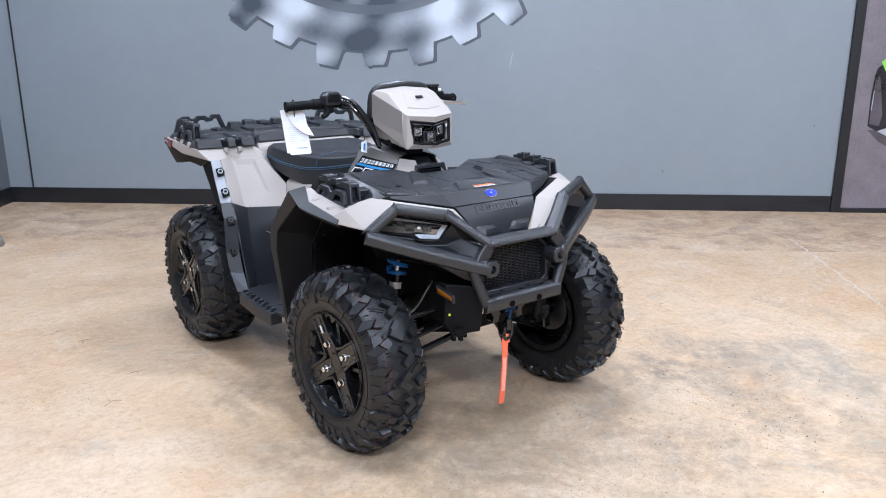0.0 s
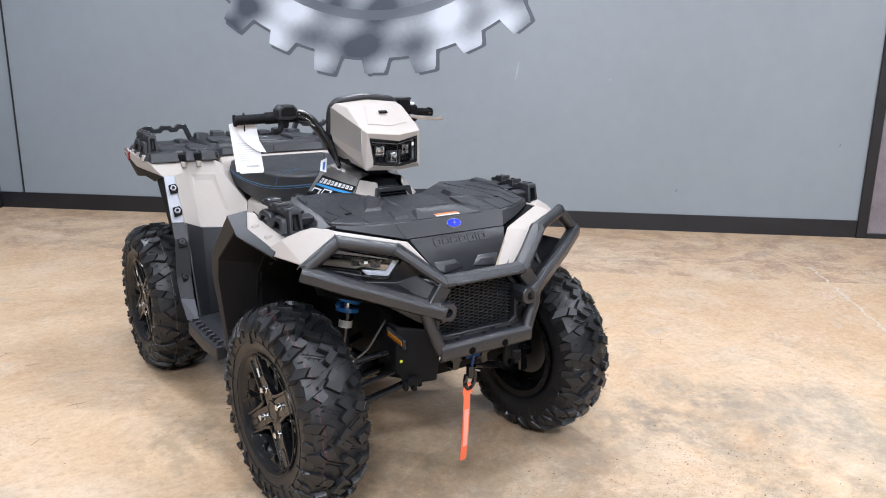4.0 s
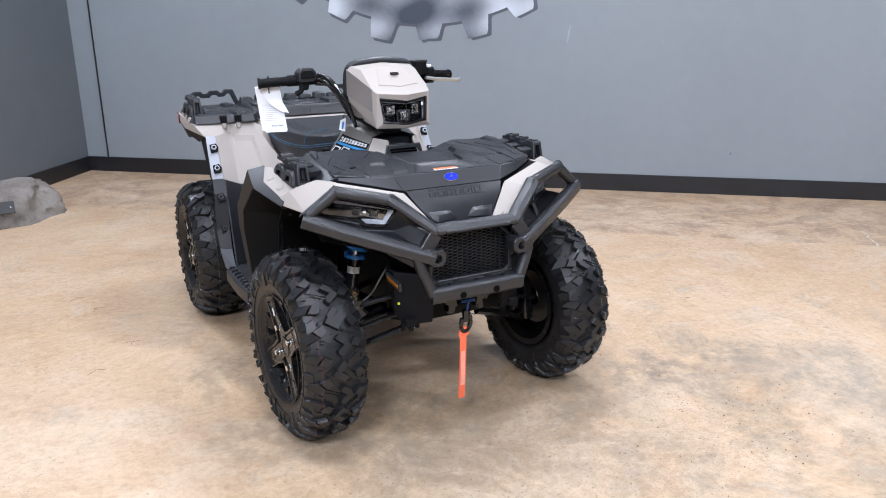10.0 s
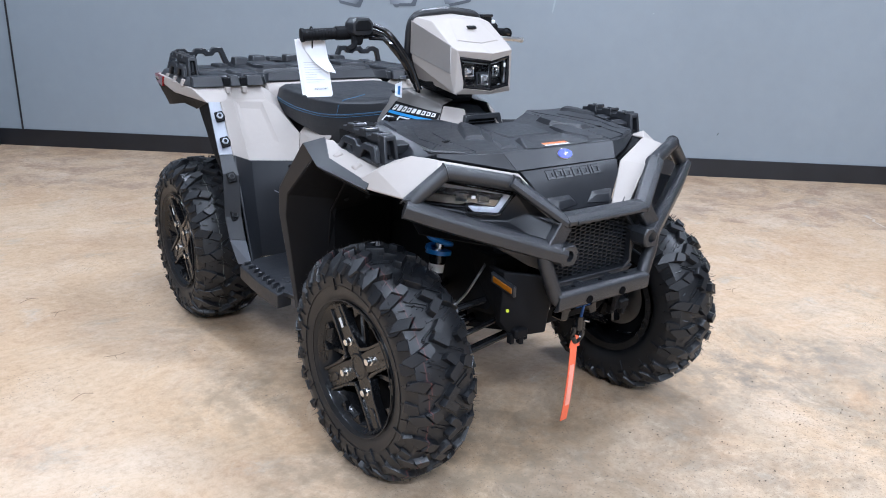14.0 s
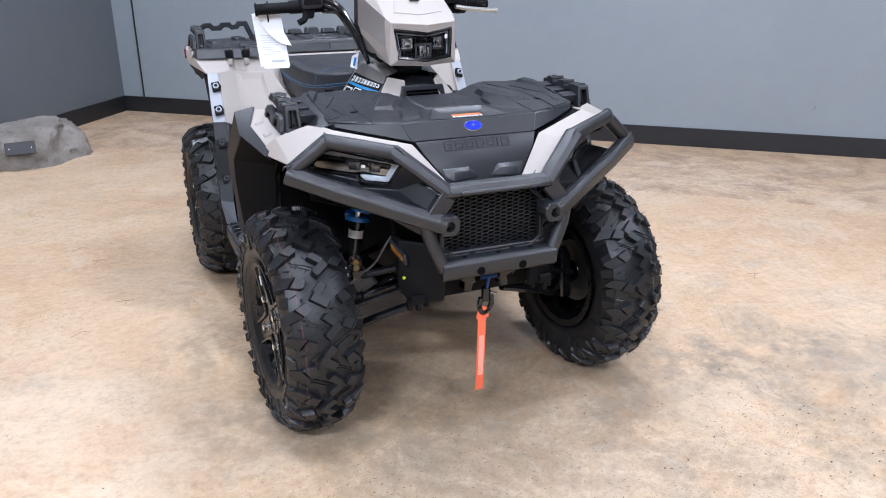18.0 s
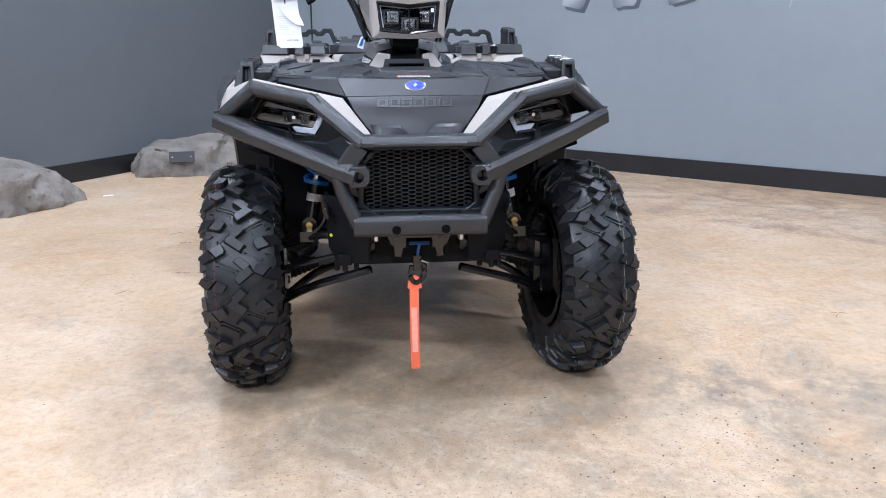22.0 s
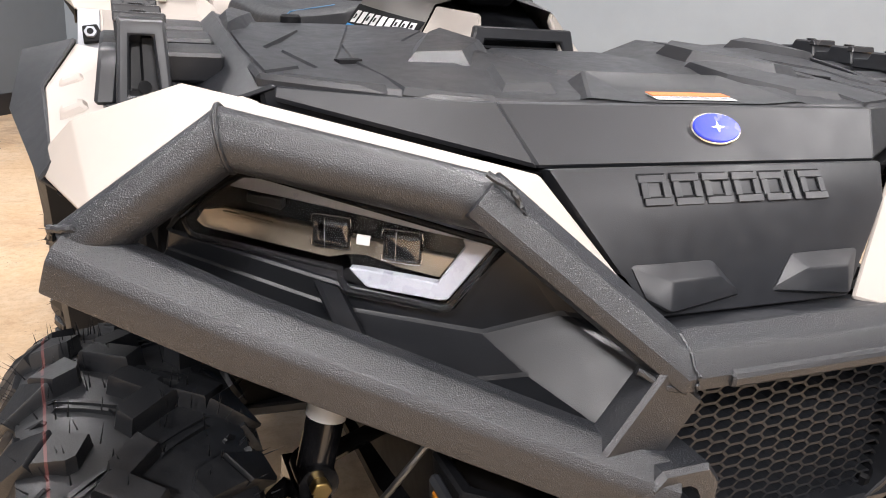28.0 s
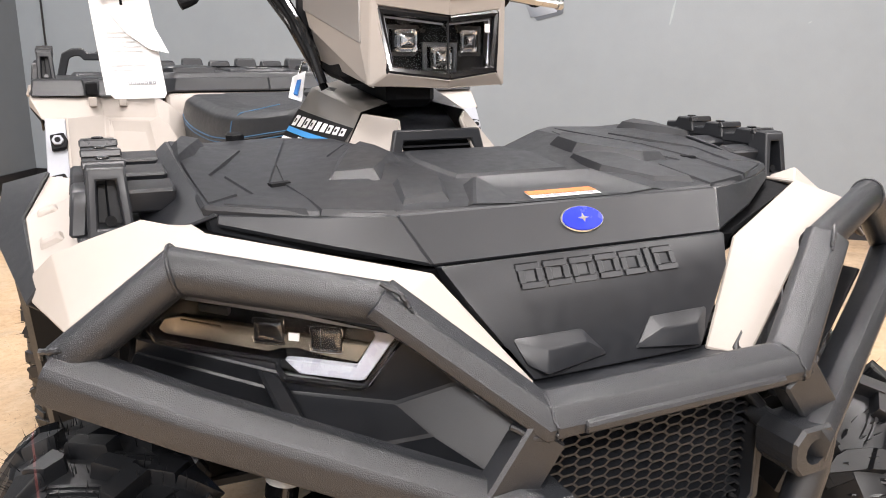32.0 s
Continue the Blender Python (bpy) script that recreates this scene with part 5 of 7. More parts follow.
def plate(name, poly, rise, mat, parent, label="", s=1, inset=0.003):
    """A raised panel that follows the lid's top, with sloping edges; poly runs round it."""
    bm = bmesh.new()
    n = len(poly)
    turn = sum(poly[i][0] * poly[(i + 1) % n][1] - poly[(i + 1) % n][0] * poly[i][1] for i in range(n))
    lowr = [bm.verts.new((x * s, y, lid_height(x, y) - 0.004)) for x, y in poly]
    ring = []
    for i, (x, y) in enumerate(poly):
        p, a, b = Vector((x, y)), Vector(poly[i - 1]), Vector(poly[(i + 1) % n])
        d0, d1 = (p - a).normalized(), (b - p).normalized()
        nn = Vector((-d0.y, d0.x)) + Vector((-d1.y, d1.x))
        nn = nn.normalized() * (1 if turn > 0 else -1)
        q = p + nn * inset
        ring.append(bm.verts.new((q.x * s, q.y, lid_height(q.x, q.y) + rise)))
    for i in range(n):
        k = (i + 1) % n
        bm.faces.new((lowr[i], lowr[k], ring[k], ring[i]))
    top = bm.faces.new(ring)
    bmesh.ops.triangulate(bm, faces=[top])
    return part(name, bm, mat, parent, label, smooth=16)


for s in (-1, 1):
    plate("lid_panel", [(0.374, -0.048), (0.338, -0.020), (0.352, 0.068), (0.292, 0.198), (0.330, 0.232), (0.380, 0.195), (0.378, 0.05)], 0.0022, PLASTIC, lid, s=s)
    plate("lid_panel", [(0.362, -0.054), (0.287, -0.100), (0.292, -0.066), (0.299, 0.007), (0.288, 0.108), (0.222, 0.250), (0.280, 0.200), (0.340, 0.066), (0.326, -0.020)], 0.0019, PLASTIC, lid, s=s)
    plate("lid_panel", [(0.277, -0.106), (0.205, -0.126), (0.192, -0.040), (0.255, -0.012), (0.205, 0.10), (0.165, 0.15), (0.185, 0.20), (0.272, 0.104), (0.286, 0.007), (0.279, -0.064)], 0.0019, PLASTIC, lid, s=s)
    plate("lid_rib", [(0.244, -0.008), (0.184, -0.030), (0.122, 0.055), (0.126, 0.120), (0.158, 0.140), (0.198, 0.090)], 0.010, PLASTIC, lid, s=s, inset=0.016)
    plate("lid_rib", [(0.182, -0.045), (0.195, -0.112), (0.135, -0.105), (0.105, -0.03), (0.112, 0.045)], 0.006, PLASTIC, lid, s=s, inset=0.010)
    plate("lid_latch", [(0.300, 0.001), (0.276, 0.003), (0.278, 0.014), (0.303, 0.012)], 0.0035, PLASTIC_DARK, lid, s=s, inset=0.002)
    plate("lid_peak", [(0.384, 0.10), (0.350, 0.155), (0.330, 0.232), (0.370, 0.234), (0.386, 0.19)], 0.012, PLASTIC, lid, s=s, inset=0.014)
    # outer slope that falls from the lid's ridge
    part("lid_flank", solid([(0.368, -0.060, 0.898), (0.381, 0.05, 0.920), (0.384, 0.20, 0.942), (0.432, 0.235, 0.890), (0.432, 0.05, 0.876), (0.408, -0.030, 0.878)], [(0, 1, 4, 5), (1, 2, 3, 4)], 0.005, None, s), PLASTIC, lid, "sloping side of the lid", bev=0.002)
    part("lid_edge", solid([(0.2065, -0.1305, 0.8985), (0.272, -0.111, 0.898), (0.368, -0.058, 0.898), (0.370, -0.063, 0.887), (0.274, -0.126, 0.870), (0.183, -0.1670, 0.852)], [(0, 1, 4, 5), (1, 2, 3, 4)], 0.006, None, s), PLASTIC, lid, "sloping front edge of the lid", bev=0.0025)
part("lid_knob", sweep([(-0.283, 0.290, 0.90), (-0.283, 0.290, 0.938)], disc(0.013, 14), (0, 1, 0)), PLASTIC_DARK, lid, bev=0.003)
plate("lid_centre", [(-0.085, -0.01), (0.085, -0.01), (0.10, 0.10), (0.08, 0.17), (-0.08, 0.17), (-0.10, 0.10)], 0.004, PLASTIC, lid, inset=0.012)
# handle recess with the warning label, open to the front
hb = bmesh.new()
solid([(-0.080, -0.050, 0.9165), (0.080, -0.050, 0.9165), (0.118, -0.1255, 0.9015), (-0.118, -0.1255, 0.9015), (-0.058, -0.072, 0.9045), (0.058, -0.072, 0.9045), (0.070, -0.127, 0.8985), (-0.070, -0.127, 0.8985),
       (-0.092, -0.032, 0.899), (0.092, -0.032, 0.899), (0.136, -0.1265, 0.8975), (-0.136, -0.1265, 0.8975)],
      [(0, 1, 5, 4), (1, 2, 6, 5), (3, 0, 4, 7), (4, 5, 6, 7), (0, 8, 9, 1), (1, 9, 10, 2), (3, 11, 8, 0)], 0, hb)
part("handle_recess", hb, PLASTIC, lid, "recessed grip in the lid", bev=0.002, smooth=18)


def on_recess(x, y, lift):
    return (x, y, 0.9045 - 0.0060 * (-0.072 - y) / 0.055 + lift)


part("warning_label", solid([on_recess(-0.043, -0.100, 0.0012), on_recess(0.043, -0.100, 0.0012), on_recess(0.045, -0.1215, 0.0012), on_recess(-0.045, -0.1215, 0.0012)], [(0, 1, 2, 3)], 0.0006), WHITE, lid, "orange and white warning label")
part("label_band", solid([on_recess(-0.0432, -0.0998, 0.0022), on_recess(0.0432, -0.0998, 0.0022), on_recess(0.0443, -0.1125, 0.0022), on_recess(-0.0443, -0.1125, 0.0022)], [(0, 1, 2, 3)], 0.0006), ORANGE, lid, "orange warning band")
for k in range(7):
    x = -0.038 + k * 0.0112
    part("label_line", solid([on_recess(x, -0.1145, 0.0022), on_recess(x + 0.008, -0.1145, 0.0022), on_recess(x + 0.008, -0.119, 0.0022), on_recess(x, -0.119, 0.0022)], [(0, 1, 2, 3)], 0.0005), INK, lid)

# front face of the lid in two bands, with a groove between
pf = bmesh.new()
solid([(-0.209, -0.130, 0.8985), (0.209, -0.130, 0.8985), (0.185, -0.168, 0.852), (-0.185, -0.168, 0.852), (-0.206, -0.090, 0.872), (0.206, -0.090, 0.872), (0.190, -0.140, 0.845), (-0.190, -0.140, 0.845)],
      [(0, 1, 2, 3), (4, 0, 3, 7), (1, 5, 6, 2)], 0.008, pf)
part("lid_front_band", pf, PLASTIC, lid, "sloping front band of the lid", bev=0.003)
pf = bmesh.new()
solid([(-0.182, -0.1775, 0.854), (0.182, -0.1775, 0.854), (0.165, -0.202, 0.8245), (-0.165, -0.202, 0.8245), (0.131, -0.2215, 0.778), (-0.131, -0.2215, 0.778), (0.106, -0.2355, 0.746), (-0.106, -0.2355, 0.746), (0.152, -0.165, 0.785), (-0.152, -0.165, 0.785), (0.180, -0.150, 0.846), (-0.180, -0.150, 0.846)],
      [(0, 1, 2, 3), (3, 2, 4, 5), (5, 4, 6, 7), (2, 8, 4), (5, 9, 3), (1, 10, 8, 2), (0, 3, 9, 11)], 0.008, pf)
part("lid_front_panel", pf, PLASTIC, lid, "lower front panel of the lid", bev=0.004, seg=2)
# black filler: colours in the shade of the gap behind the panel
part("front_backing", prism([(-0.205, 0.848), (0.205, 0.848), (0.175, 0.770), (0.135, 0.737), (-0.135, 0.737), (-0.175, 0.770)], "y", -0.166, -0.10), VOID, lid, "black filler block in place of the shaded gap behind the panel")
for s in (-1, 1):
    pf = bmesh.new()
    solid([(0.125, -0.2175, 0.786), (0.043, -0.2185, 0.786), (0.094, -0.237, 0.777), (0.048, -0.238, 0.777), (0.016, -0.2315, 0.757), (0.096, -0.244, 0.752), (0.113, -0.230, 0.760)], [(0, 1, 3, 2), (2, 3, 4, 5), (0, 2, 5, 6), (1, 4, 3)], 0.004, pf, s)
    part("panel_bump", pf, PLASTIC, lid, bev=0.002)
# raised maker's mark: seven plain bars, their shadow lines made as dark plates
MARK_TOP, MARK_LOW = Vector((0, -0.1829, 0.8475)), Vector((0, -0.2003, 0.8265))
mark_n = Vector((0, -0.0325, 0.027)).normalized()


def mark_plate(x0, x1, a, b, lift, thick):
    c = [MARK_TOP.lerp(MARK_LOW, v) + mark_n * lift + Vector((x, 0, 0)) for x, v in ((x0, a), (x1, a), (x1 - 0.0015, b), (x0 - 0.0015, b))]
    return solid([tuple(p) for p in c], [(0, 1, 2, 3)], thick)


mark_x = -0.102
for k in range(7):
    w = 0.0075 if k == 5 else 0.0275
    if k == 5:
        strokes = [(0.0, w, 0.0, 1.0)]
    else:
        strokes = [(0.0, w, 0.0, 0.24), (0.0, 0.0068, 0.24, 0.76), (w - 0.0068, w, 0.24, 0.76), (0.0, w, 0.76, 1.0)]
    bm, shadow_line = None, None
    for x0, x1, a, b in strokes:
        bm = merge(bm, mark_plate(mark_x + x0, mark_x + x1, a, b, 0.0011, 0.0012))
        # offset upwards to draw the frame's shadow along its top edge
        shadow_line = merge(shadow_line, mark_plate(mark_x + x0 - 0.0008, mark_x + x1 - 0.0008, a - 0.07, b - 0.12, 0.0004, 0.0006))
    part("mark_frame", bm, PLASTIC, lid, "raised plain frame moulded in the panel", bev=0.0004)
    part("mark_shadow", shadow_line, PLASTIC_DARK, lid, "dark plate for the shadow line along the frame's top edge")
    mark_x += w + 0.0042
bc, bn = Vector((0.002, -0.1465, 0.8785)), Vector((0, -0.77, 0.63)).normalized()
bside, bup = Vector((1, 0, 0)), bn.cross(Vector((1, 0, 0))).normalized()
for nm, mat, a, b, lift in (("badge_rim", CHROME, 0.0275, 0.0160, 0.0025), ("badge", BADGE, 0.0258, 0.0144, 0.0040)):
    bm = bmesh.new()
    lo = [bm.verts.new(bc + bside * a * math.cos(k * math.pi / 16) + bup * b * math.sin(k * math.pi / 16)) for k in range(32)]
    hi = [bm.verts.new(v.co + bn * lift) for v in lo]
    bm.faces.new(hi)
    for k in range(32):
        bm.faces.new((lo[k], lo[(k + 1) % 32], hi[(k + 1) % 32], hi[k]))
    part(nm, bm, mat, lid, "oval blue badge" if nm == "badge" else "bright rim of the badge", bev=0.0008)
star = bmesh.new()
pts = [bc + bn * 0.0046 + bside * (r * 1.3 * math.cos(k * math.pi / 4)) + bup * (r * math.sin(k * math.pi / 4)) for k in range(8) for r in ((0.006 if k % 2 == 0 else 0.002),)]
star.faces.new([star.verts.new(p) for p in pts])
part("badge_mark", star, CHROME, lid, "small bright mark")

# ---- front fenders ----
for s in (-1, 1):
    V = [(0.108, -0.238, 0.746), (0.140, -0.270, 0.742), (0.191, -0.182, 0.851), (0.253, -0.225, 0.838), (0.384, -0.094, 0.889), (0.428, -0.152, 0.868),
         (0.436, -0.050, 0.897), (0.477, -0.132, 0.826), (0.503, -0.126, 0.808), (0.543, 0.004, 0.813), (0.518, -0.010, 0.862), (0.460, 0.03, 0.868),
         (0.538, 0.03, 0.834), (0.549, 0.188, 0.859), (0.498, 0.20, 0.878), (0.39, -0.02, 0.885), (0.521, 0.262, 0.897), (0.490, 0.27, 0.890)]
    F = [(0, 1, 3, 2), (2, 3, 5, 4), (4, 5, 7, 6), (6, 7, 8, 10), (10, 8, 9), (6, 10, 11), (11, 10, 12), (10, 9, 12), (11, 12, 13, 14), (14, 13, 16, 17), (4, 6, 11, 15)]
    fender = part("front_fender", solid(V, F, 0.006, None, s), SAND, atv, "sand painted front fender", bev=0.002, smooth=16)
    for k in range(2):
        part("fender_step", box(((0.519 + 0.004 * k) * s, 0.085 + 0.095 * k, 0.852 + 0.012 * k), (0.034, 0.032, 0.016), turned(8, 24 * s, 0), None, 0.55), SAND, fender, bev=0.003)
    # black flare round the back of the wheel
    A = [(0.546, -0.004, 0.811), (0.583, 0.190, 0.838), (0.576, 0.290, 0.886), (0.590, 0.43, 0.73), (0.584, 0.45, 0.65), (0.555, 0.42, 0.34)]
    B = [(0.532, 0.0, 0.800), (0.560, 0.190, 0.822), (0.552, 0.265, 0.850), (0.574, 0.405, 0.715), (0.571, 0.428, 0.64), (0.547, 0.410, 0.34)]
    C = [(0.40, 0.0, 0.77), (0.42, 0.23, 0.82), (0.42, 0.26, 0.82), (0.44, 0.34, 0.70), (0.44, 0.365, 0.62), (0.44, 0.36, 0.33)]
    D = [(0.534, -0.006, 0.828), (0.550, 0.182, 0.862), (0.520, 0.262, 0.903), (0.555, 0.452, 0.74), (0.555, 0.468, 0.66), (0.532, 0.435, 0.34)]
    faces = [(6 * r + i, 6 * r + i + 1, 6 * (r + 1) + i + 1, 6 * (r + 1) + i) for r in range(2) for i in range(5)]
    # darker plastic than the flare: the arch's inner shade is in its colour
    part("flare_lining", solid(C + B, faces[:5], 0.004, None, s), PLASTIC_DARK, atv, "flare lining, darkened for the shade inside the arch", bev=0.002, smooth=20)
    flare = part("fender_flare", solid(B + A + D, faces, 0.004, None, s), FASCIA, atv, "black plastic fender flare", bev=0.002, smooth=20)
    # inner fender: roof and back wall of the wheel well
    well = bmesh.new()
    solid([(0.46, 0.012, 0.80), (0.21, -0.12, 0.80), (0.21, 0.22, 0.84), (0.46, 0.22, 0.82), (0.21, 0.42, 0.66), (0.46, 0.36, 0.66), (0.21, 0.44, 0.33), (0.47, 0.40, 0.33)], [(0, 1, 2, 3), (3, 2, 4, 5), (5, 4, 6, 7)], 0.006, well, s)
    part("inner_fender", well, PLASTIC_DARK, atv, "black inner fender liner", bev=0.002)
    for c in ((0.40, 0.10, 0.812), (0.42, 0.33, 0.70), (0.33, 0.36, 0.69)):
        part("push_clip", sweep([(c[0] * s, c[1], c[2]), (c[0] * s, c[1] - 0.006, c[2] - 0.004)], disc(0.007, 10), (0, 0, 1)), PLASTIC, atv)
    # lower shroud between the lid and the fender
    part("fender_shroud", solid([(0.20, -0.16, 0.845), (0.39, -0.085, 0.88), (0.42, 0.24, 0.90), (0.42, 0.30, 0.86), (0.20, 0.30, 0.80), (0.2, -0.14, 0.80)], [(0, 1, 2, 4), (2, 3, 4), (0, 4, 5)], 0.006, None, s), PLASTIC_DARK, atv)
    # fascia round the lamp
    V = [(0.43, -0.06, 0.868), (0.25, -0.200, 0.840), (0.234, -0.219, 0.815), (0.412, -0.093, 0.846), (0.452, -0.064, 0.784), (0.328, -0.146, 0.757), (0.266, -0.191, 0.752), (0.238, -0.203, 0.735), (0.217, -0.242, 0.716),
         (0.190, -0.232, 0.758), (0.148, -0.285, 0.735), (0.185, -0.292, 0.697), (0.13, -0.258, 0.750), (0.455, -0.060, 0.768), (0.33, -0.135, 0.735), (0.475, -0.145, 0.768), (0.33, -0.215, 0.705), (0.155, -0.275, 0.60), (0.20, -0.25, 0.62)]
    F = [(0, 1, 2, 3), (0, 3, 4, 13), (4, 5, 14, 13), (5, 6, 7, 14), (6, 2, 9, 7), (1, 12, 9, 2), (12, 10, 9), (9, 10, 11, 8), (7, 9, 8), (14, 7, 8, 16), (13, 14, 16, 15), (8, 11, 17, 18, 16)]
    part("lamp_fascia", solid(V, F, 0.006, None, s), FASCIA, atv, "faceted black plastic lamp surround", bev=0.003, smooth=16)
    part("lamp_backing", solid([(0.455, 0.004, 0.80), (0.25, -0.160, 0.775), (0.20, -0.235, 0.655), (0.46, -0.125, 0.715), (0.25, -0.145, 0.83), (0.44, 0.0, 0.85)], [(0, 1, 2, 3), (0, 5, 4, 1)], 0.006, None, s), PLASTIC_DARK, atv)
    part("lamp_fin", solid([(0.352, -0.128, 0.762), (0.332, -0.142, 0.757), (0.312, -0.215, 0.706), (0.334, -0.205, 0.710)], [(0, 1, 2, 3)], 0.012, None, s), PLASTIC, atv, bev=0.003)

# ---- headlights ----
LAMP_IN, LAMP_OUT = Vector((0.238, -0.224, 0)), Vector((0.437, -0.078, 0))
LAMP_DIR = (LAMP_OUT - LAMP_IN).normalized()
LAMP_N = Vector((LAMP_DIR.y, -LAMP_DIR.x, 0))


def on_lamp(a, z, out, s):
    """A place on a headlight: a from its inner end outwards, z up, out of its face."""
    p = LAMP_IN + LAMP_DIR * a + LAMP_N * out + Vector((0, 0, z - out * 0.15))
    return Vector((p.x * s, p.y, p.z))


def lamp_prism(poly, o0, o1, s, bm=None, lean=0.05):
    own = bmesh.new()
    rings = [[own.verts.new(on_lamp(a, z, o - (z - 0.755) * lean, s)) for a, z in poly] for o in (o0, o1)]
    own.faces.new(rings[0]), own.faces.new(rings[1][::-1])
    for i in range(len(poly)):
        j = (i + 1) % len(poly)
        own.faces.new((rings[0][i], rings[1][i], rings[1][j], rings[0][j]))
    return merge(bm, own)


LENS = [(-0.001, 0.808), (0.034, 0.758), (0.041, 0.755), (0.1155, 0.7575), (0.1217, 0.7665), (0.1227, 0.7735), (0.2465, 0.7825), (0.2545, 0.7955), (0.2147, 0.829), (0.203, 0.8352), (0.189, 0.8361)]
for s in (-1, 1):
    hl = part("headlight", lamp_prism(LENS, -0.040, -0.020, s), BEZEL, atv, "angular smoked headlight with a white light strip", bev=0.002)
    part("light_strip", lamp_prism([(0.0069, 0.8085), (0.0384, 0.7605), (0.0447, 0.7585), (0.102, 0.760), (0.1173, 0.773), (0.1047, 0.7735), (0.0476, 0.7715), (0.029, 0.8025), (0.0318, 0.807)], -0.012, -0.0045, s), LAMP_WHITE, hl, "white hooked light strip", bev=0.001)
    part("light_strip", lamp_prism([(0.0085, 0.8085), (0.0316, 0.8076), (0.0538, 0.8089), (0.106, 0.8144), (0.1598, 0.8193), (0.2165, 0.8234), (0.206, 0.8322), (0.1967, 0.8335), (0.1418, 0.8275)], -0.014, -0.0042, s), LAMP_WHITE, hl, "long white light strip along the top edge", bev=0.001)
    # lower reflector; the ground's brown reflection is put into its colour
    part("lamp_reflector", lamp_prism([(0.2500, 0.7885), (0.2432, 0.7991), (0.2261, 0.8027), (0.1437, 0.7966), (0.1073, 0.7926), (0.037, 0.7883), (0.048, 0.7715), (0.0799, 0.7746), (0.1069, 0.7802), (0.1227, 0.7789), (0.1363, 0.7745), (0.2427, 0.7835)], -0.020, -0.013, s), GROUND_TINTED_CHROME, hl, "chrome reflector tinted brown for the ground's reflection", bev=0.001)
    part("reflector_slot", lamp_prism([(0.183, 0.7965), (0.226, 0.8005), (0.225, 0.7985), (0.184, 0.7945)], -0.014, -0.0115, s), GROUND_TINTED_CHROME, hl, bev=0.0005)
    part("lamp_vent", lamp_prism([(0.176, 0.8065), (0.206, 0.8095), (0.206, 0.8165), (0.176, 0.8145)], -0.020, -0.012, s), PLASTIC, hl, bev=0.001)
    for a, z in ((0.078, 0.7925), (0.1345, 0.7965)):
        pr = bmesh.new()
        rings = []
        for r, o in ((0.018, -0.018), (0.017, -0.012), (0.0155, -0.0106), (0.010, -0.0100), (0.001, -0.0098)):
            rings.append([pr.verts.new(on_lamp(a + r * max(-0.86, min(0.86, 1.15 * math.cos(q * math.pi / 12))), z + r * 0.8 * max(-0.86, min(0.86, 1.15 * math.sin(q * math.pi / 12))), o, s)) for q in range(24)])
        for p, q in zip(rings, rings[1:]):
            for k in range(24):
                pr.faces.new((p[k], p[(k + 1) % 24], q[(k + 1) % 24], q[k]))
        pr.faces.new(rings[-1])
        part("projector", pr, LENS_DARK, hl, "clear squarish projector lens", smooth=60)
        ringp = [on_lamp(a + 0.0185 * max(-0.86, min(0.86, 1.15 * math.cos(q * math.pi / 12))), z + 0.0148 * max(-0.86, min(0.86, 1.15 * math.sin(q * math.pi / 12))), -0.012, s) for q in range(24)]
        part("projector_rim", sweep(ringp, disc(0.0005, 6), (0, 0, 1), None, True), REFLECTOR, hl)
        # thin bright wires drawn as glints on the projector's face
        part("projector_glint", sweep([on_lamp(a + 0.004, z - 0.012, -0.0095, s), on_lamp(a + 0.004, z + 0.012, -0.0095, s)], disc(0.00022, 5), (0, 1, 0)), REFLECTOR, hl)
        part("projector_glint", sweep([on_lamp(a - 0.012, z - 0.009, -0.0095, s), on_lamp(a + 0.012, z - 0.007, -0.0095, s)], disc(0.0004, 5), (0, 0, 1)), REFLECTOR, hl)
    part("lamp_sticker", lamp_prism([(0.0990, 0.7968), (0.1091, 0.7969), (0.1089, 0.8043), (0.0984, 0.8041)], 0.0035, 0.0045, s), WHITE, hl, "tiny white sticker")
    rimp = [on_lamp(a, z, -0.001 - (z - 0.755) * 0.05, s) for a, z in LENS]
    part("lens_rim", sweep(rimp, disc(0.0026, 8), (0, 0, 1), None, True), STEEL_BLACK, hl, "gloss black lens rim")
    glass = part("lens", lamp_prism(LENS, 0.004, 0.0072, s, None, 0.14), GLASS, hl, "clear outer lens", bev=0.001)
    glass.visible_shadow = False

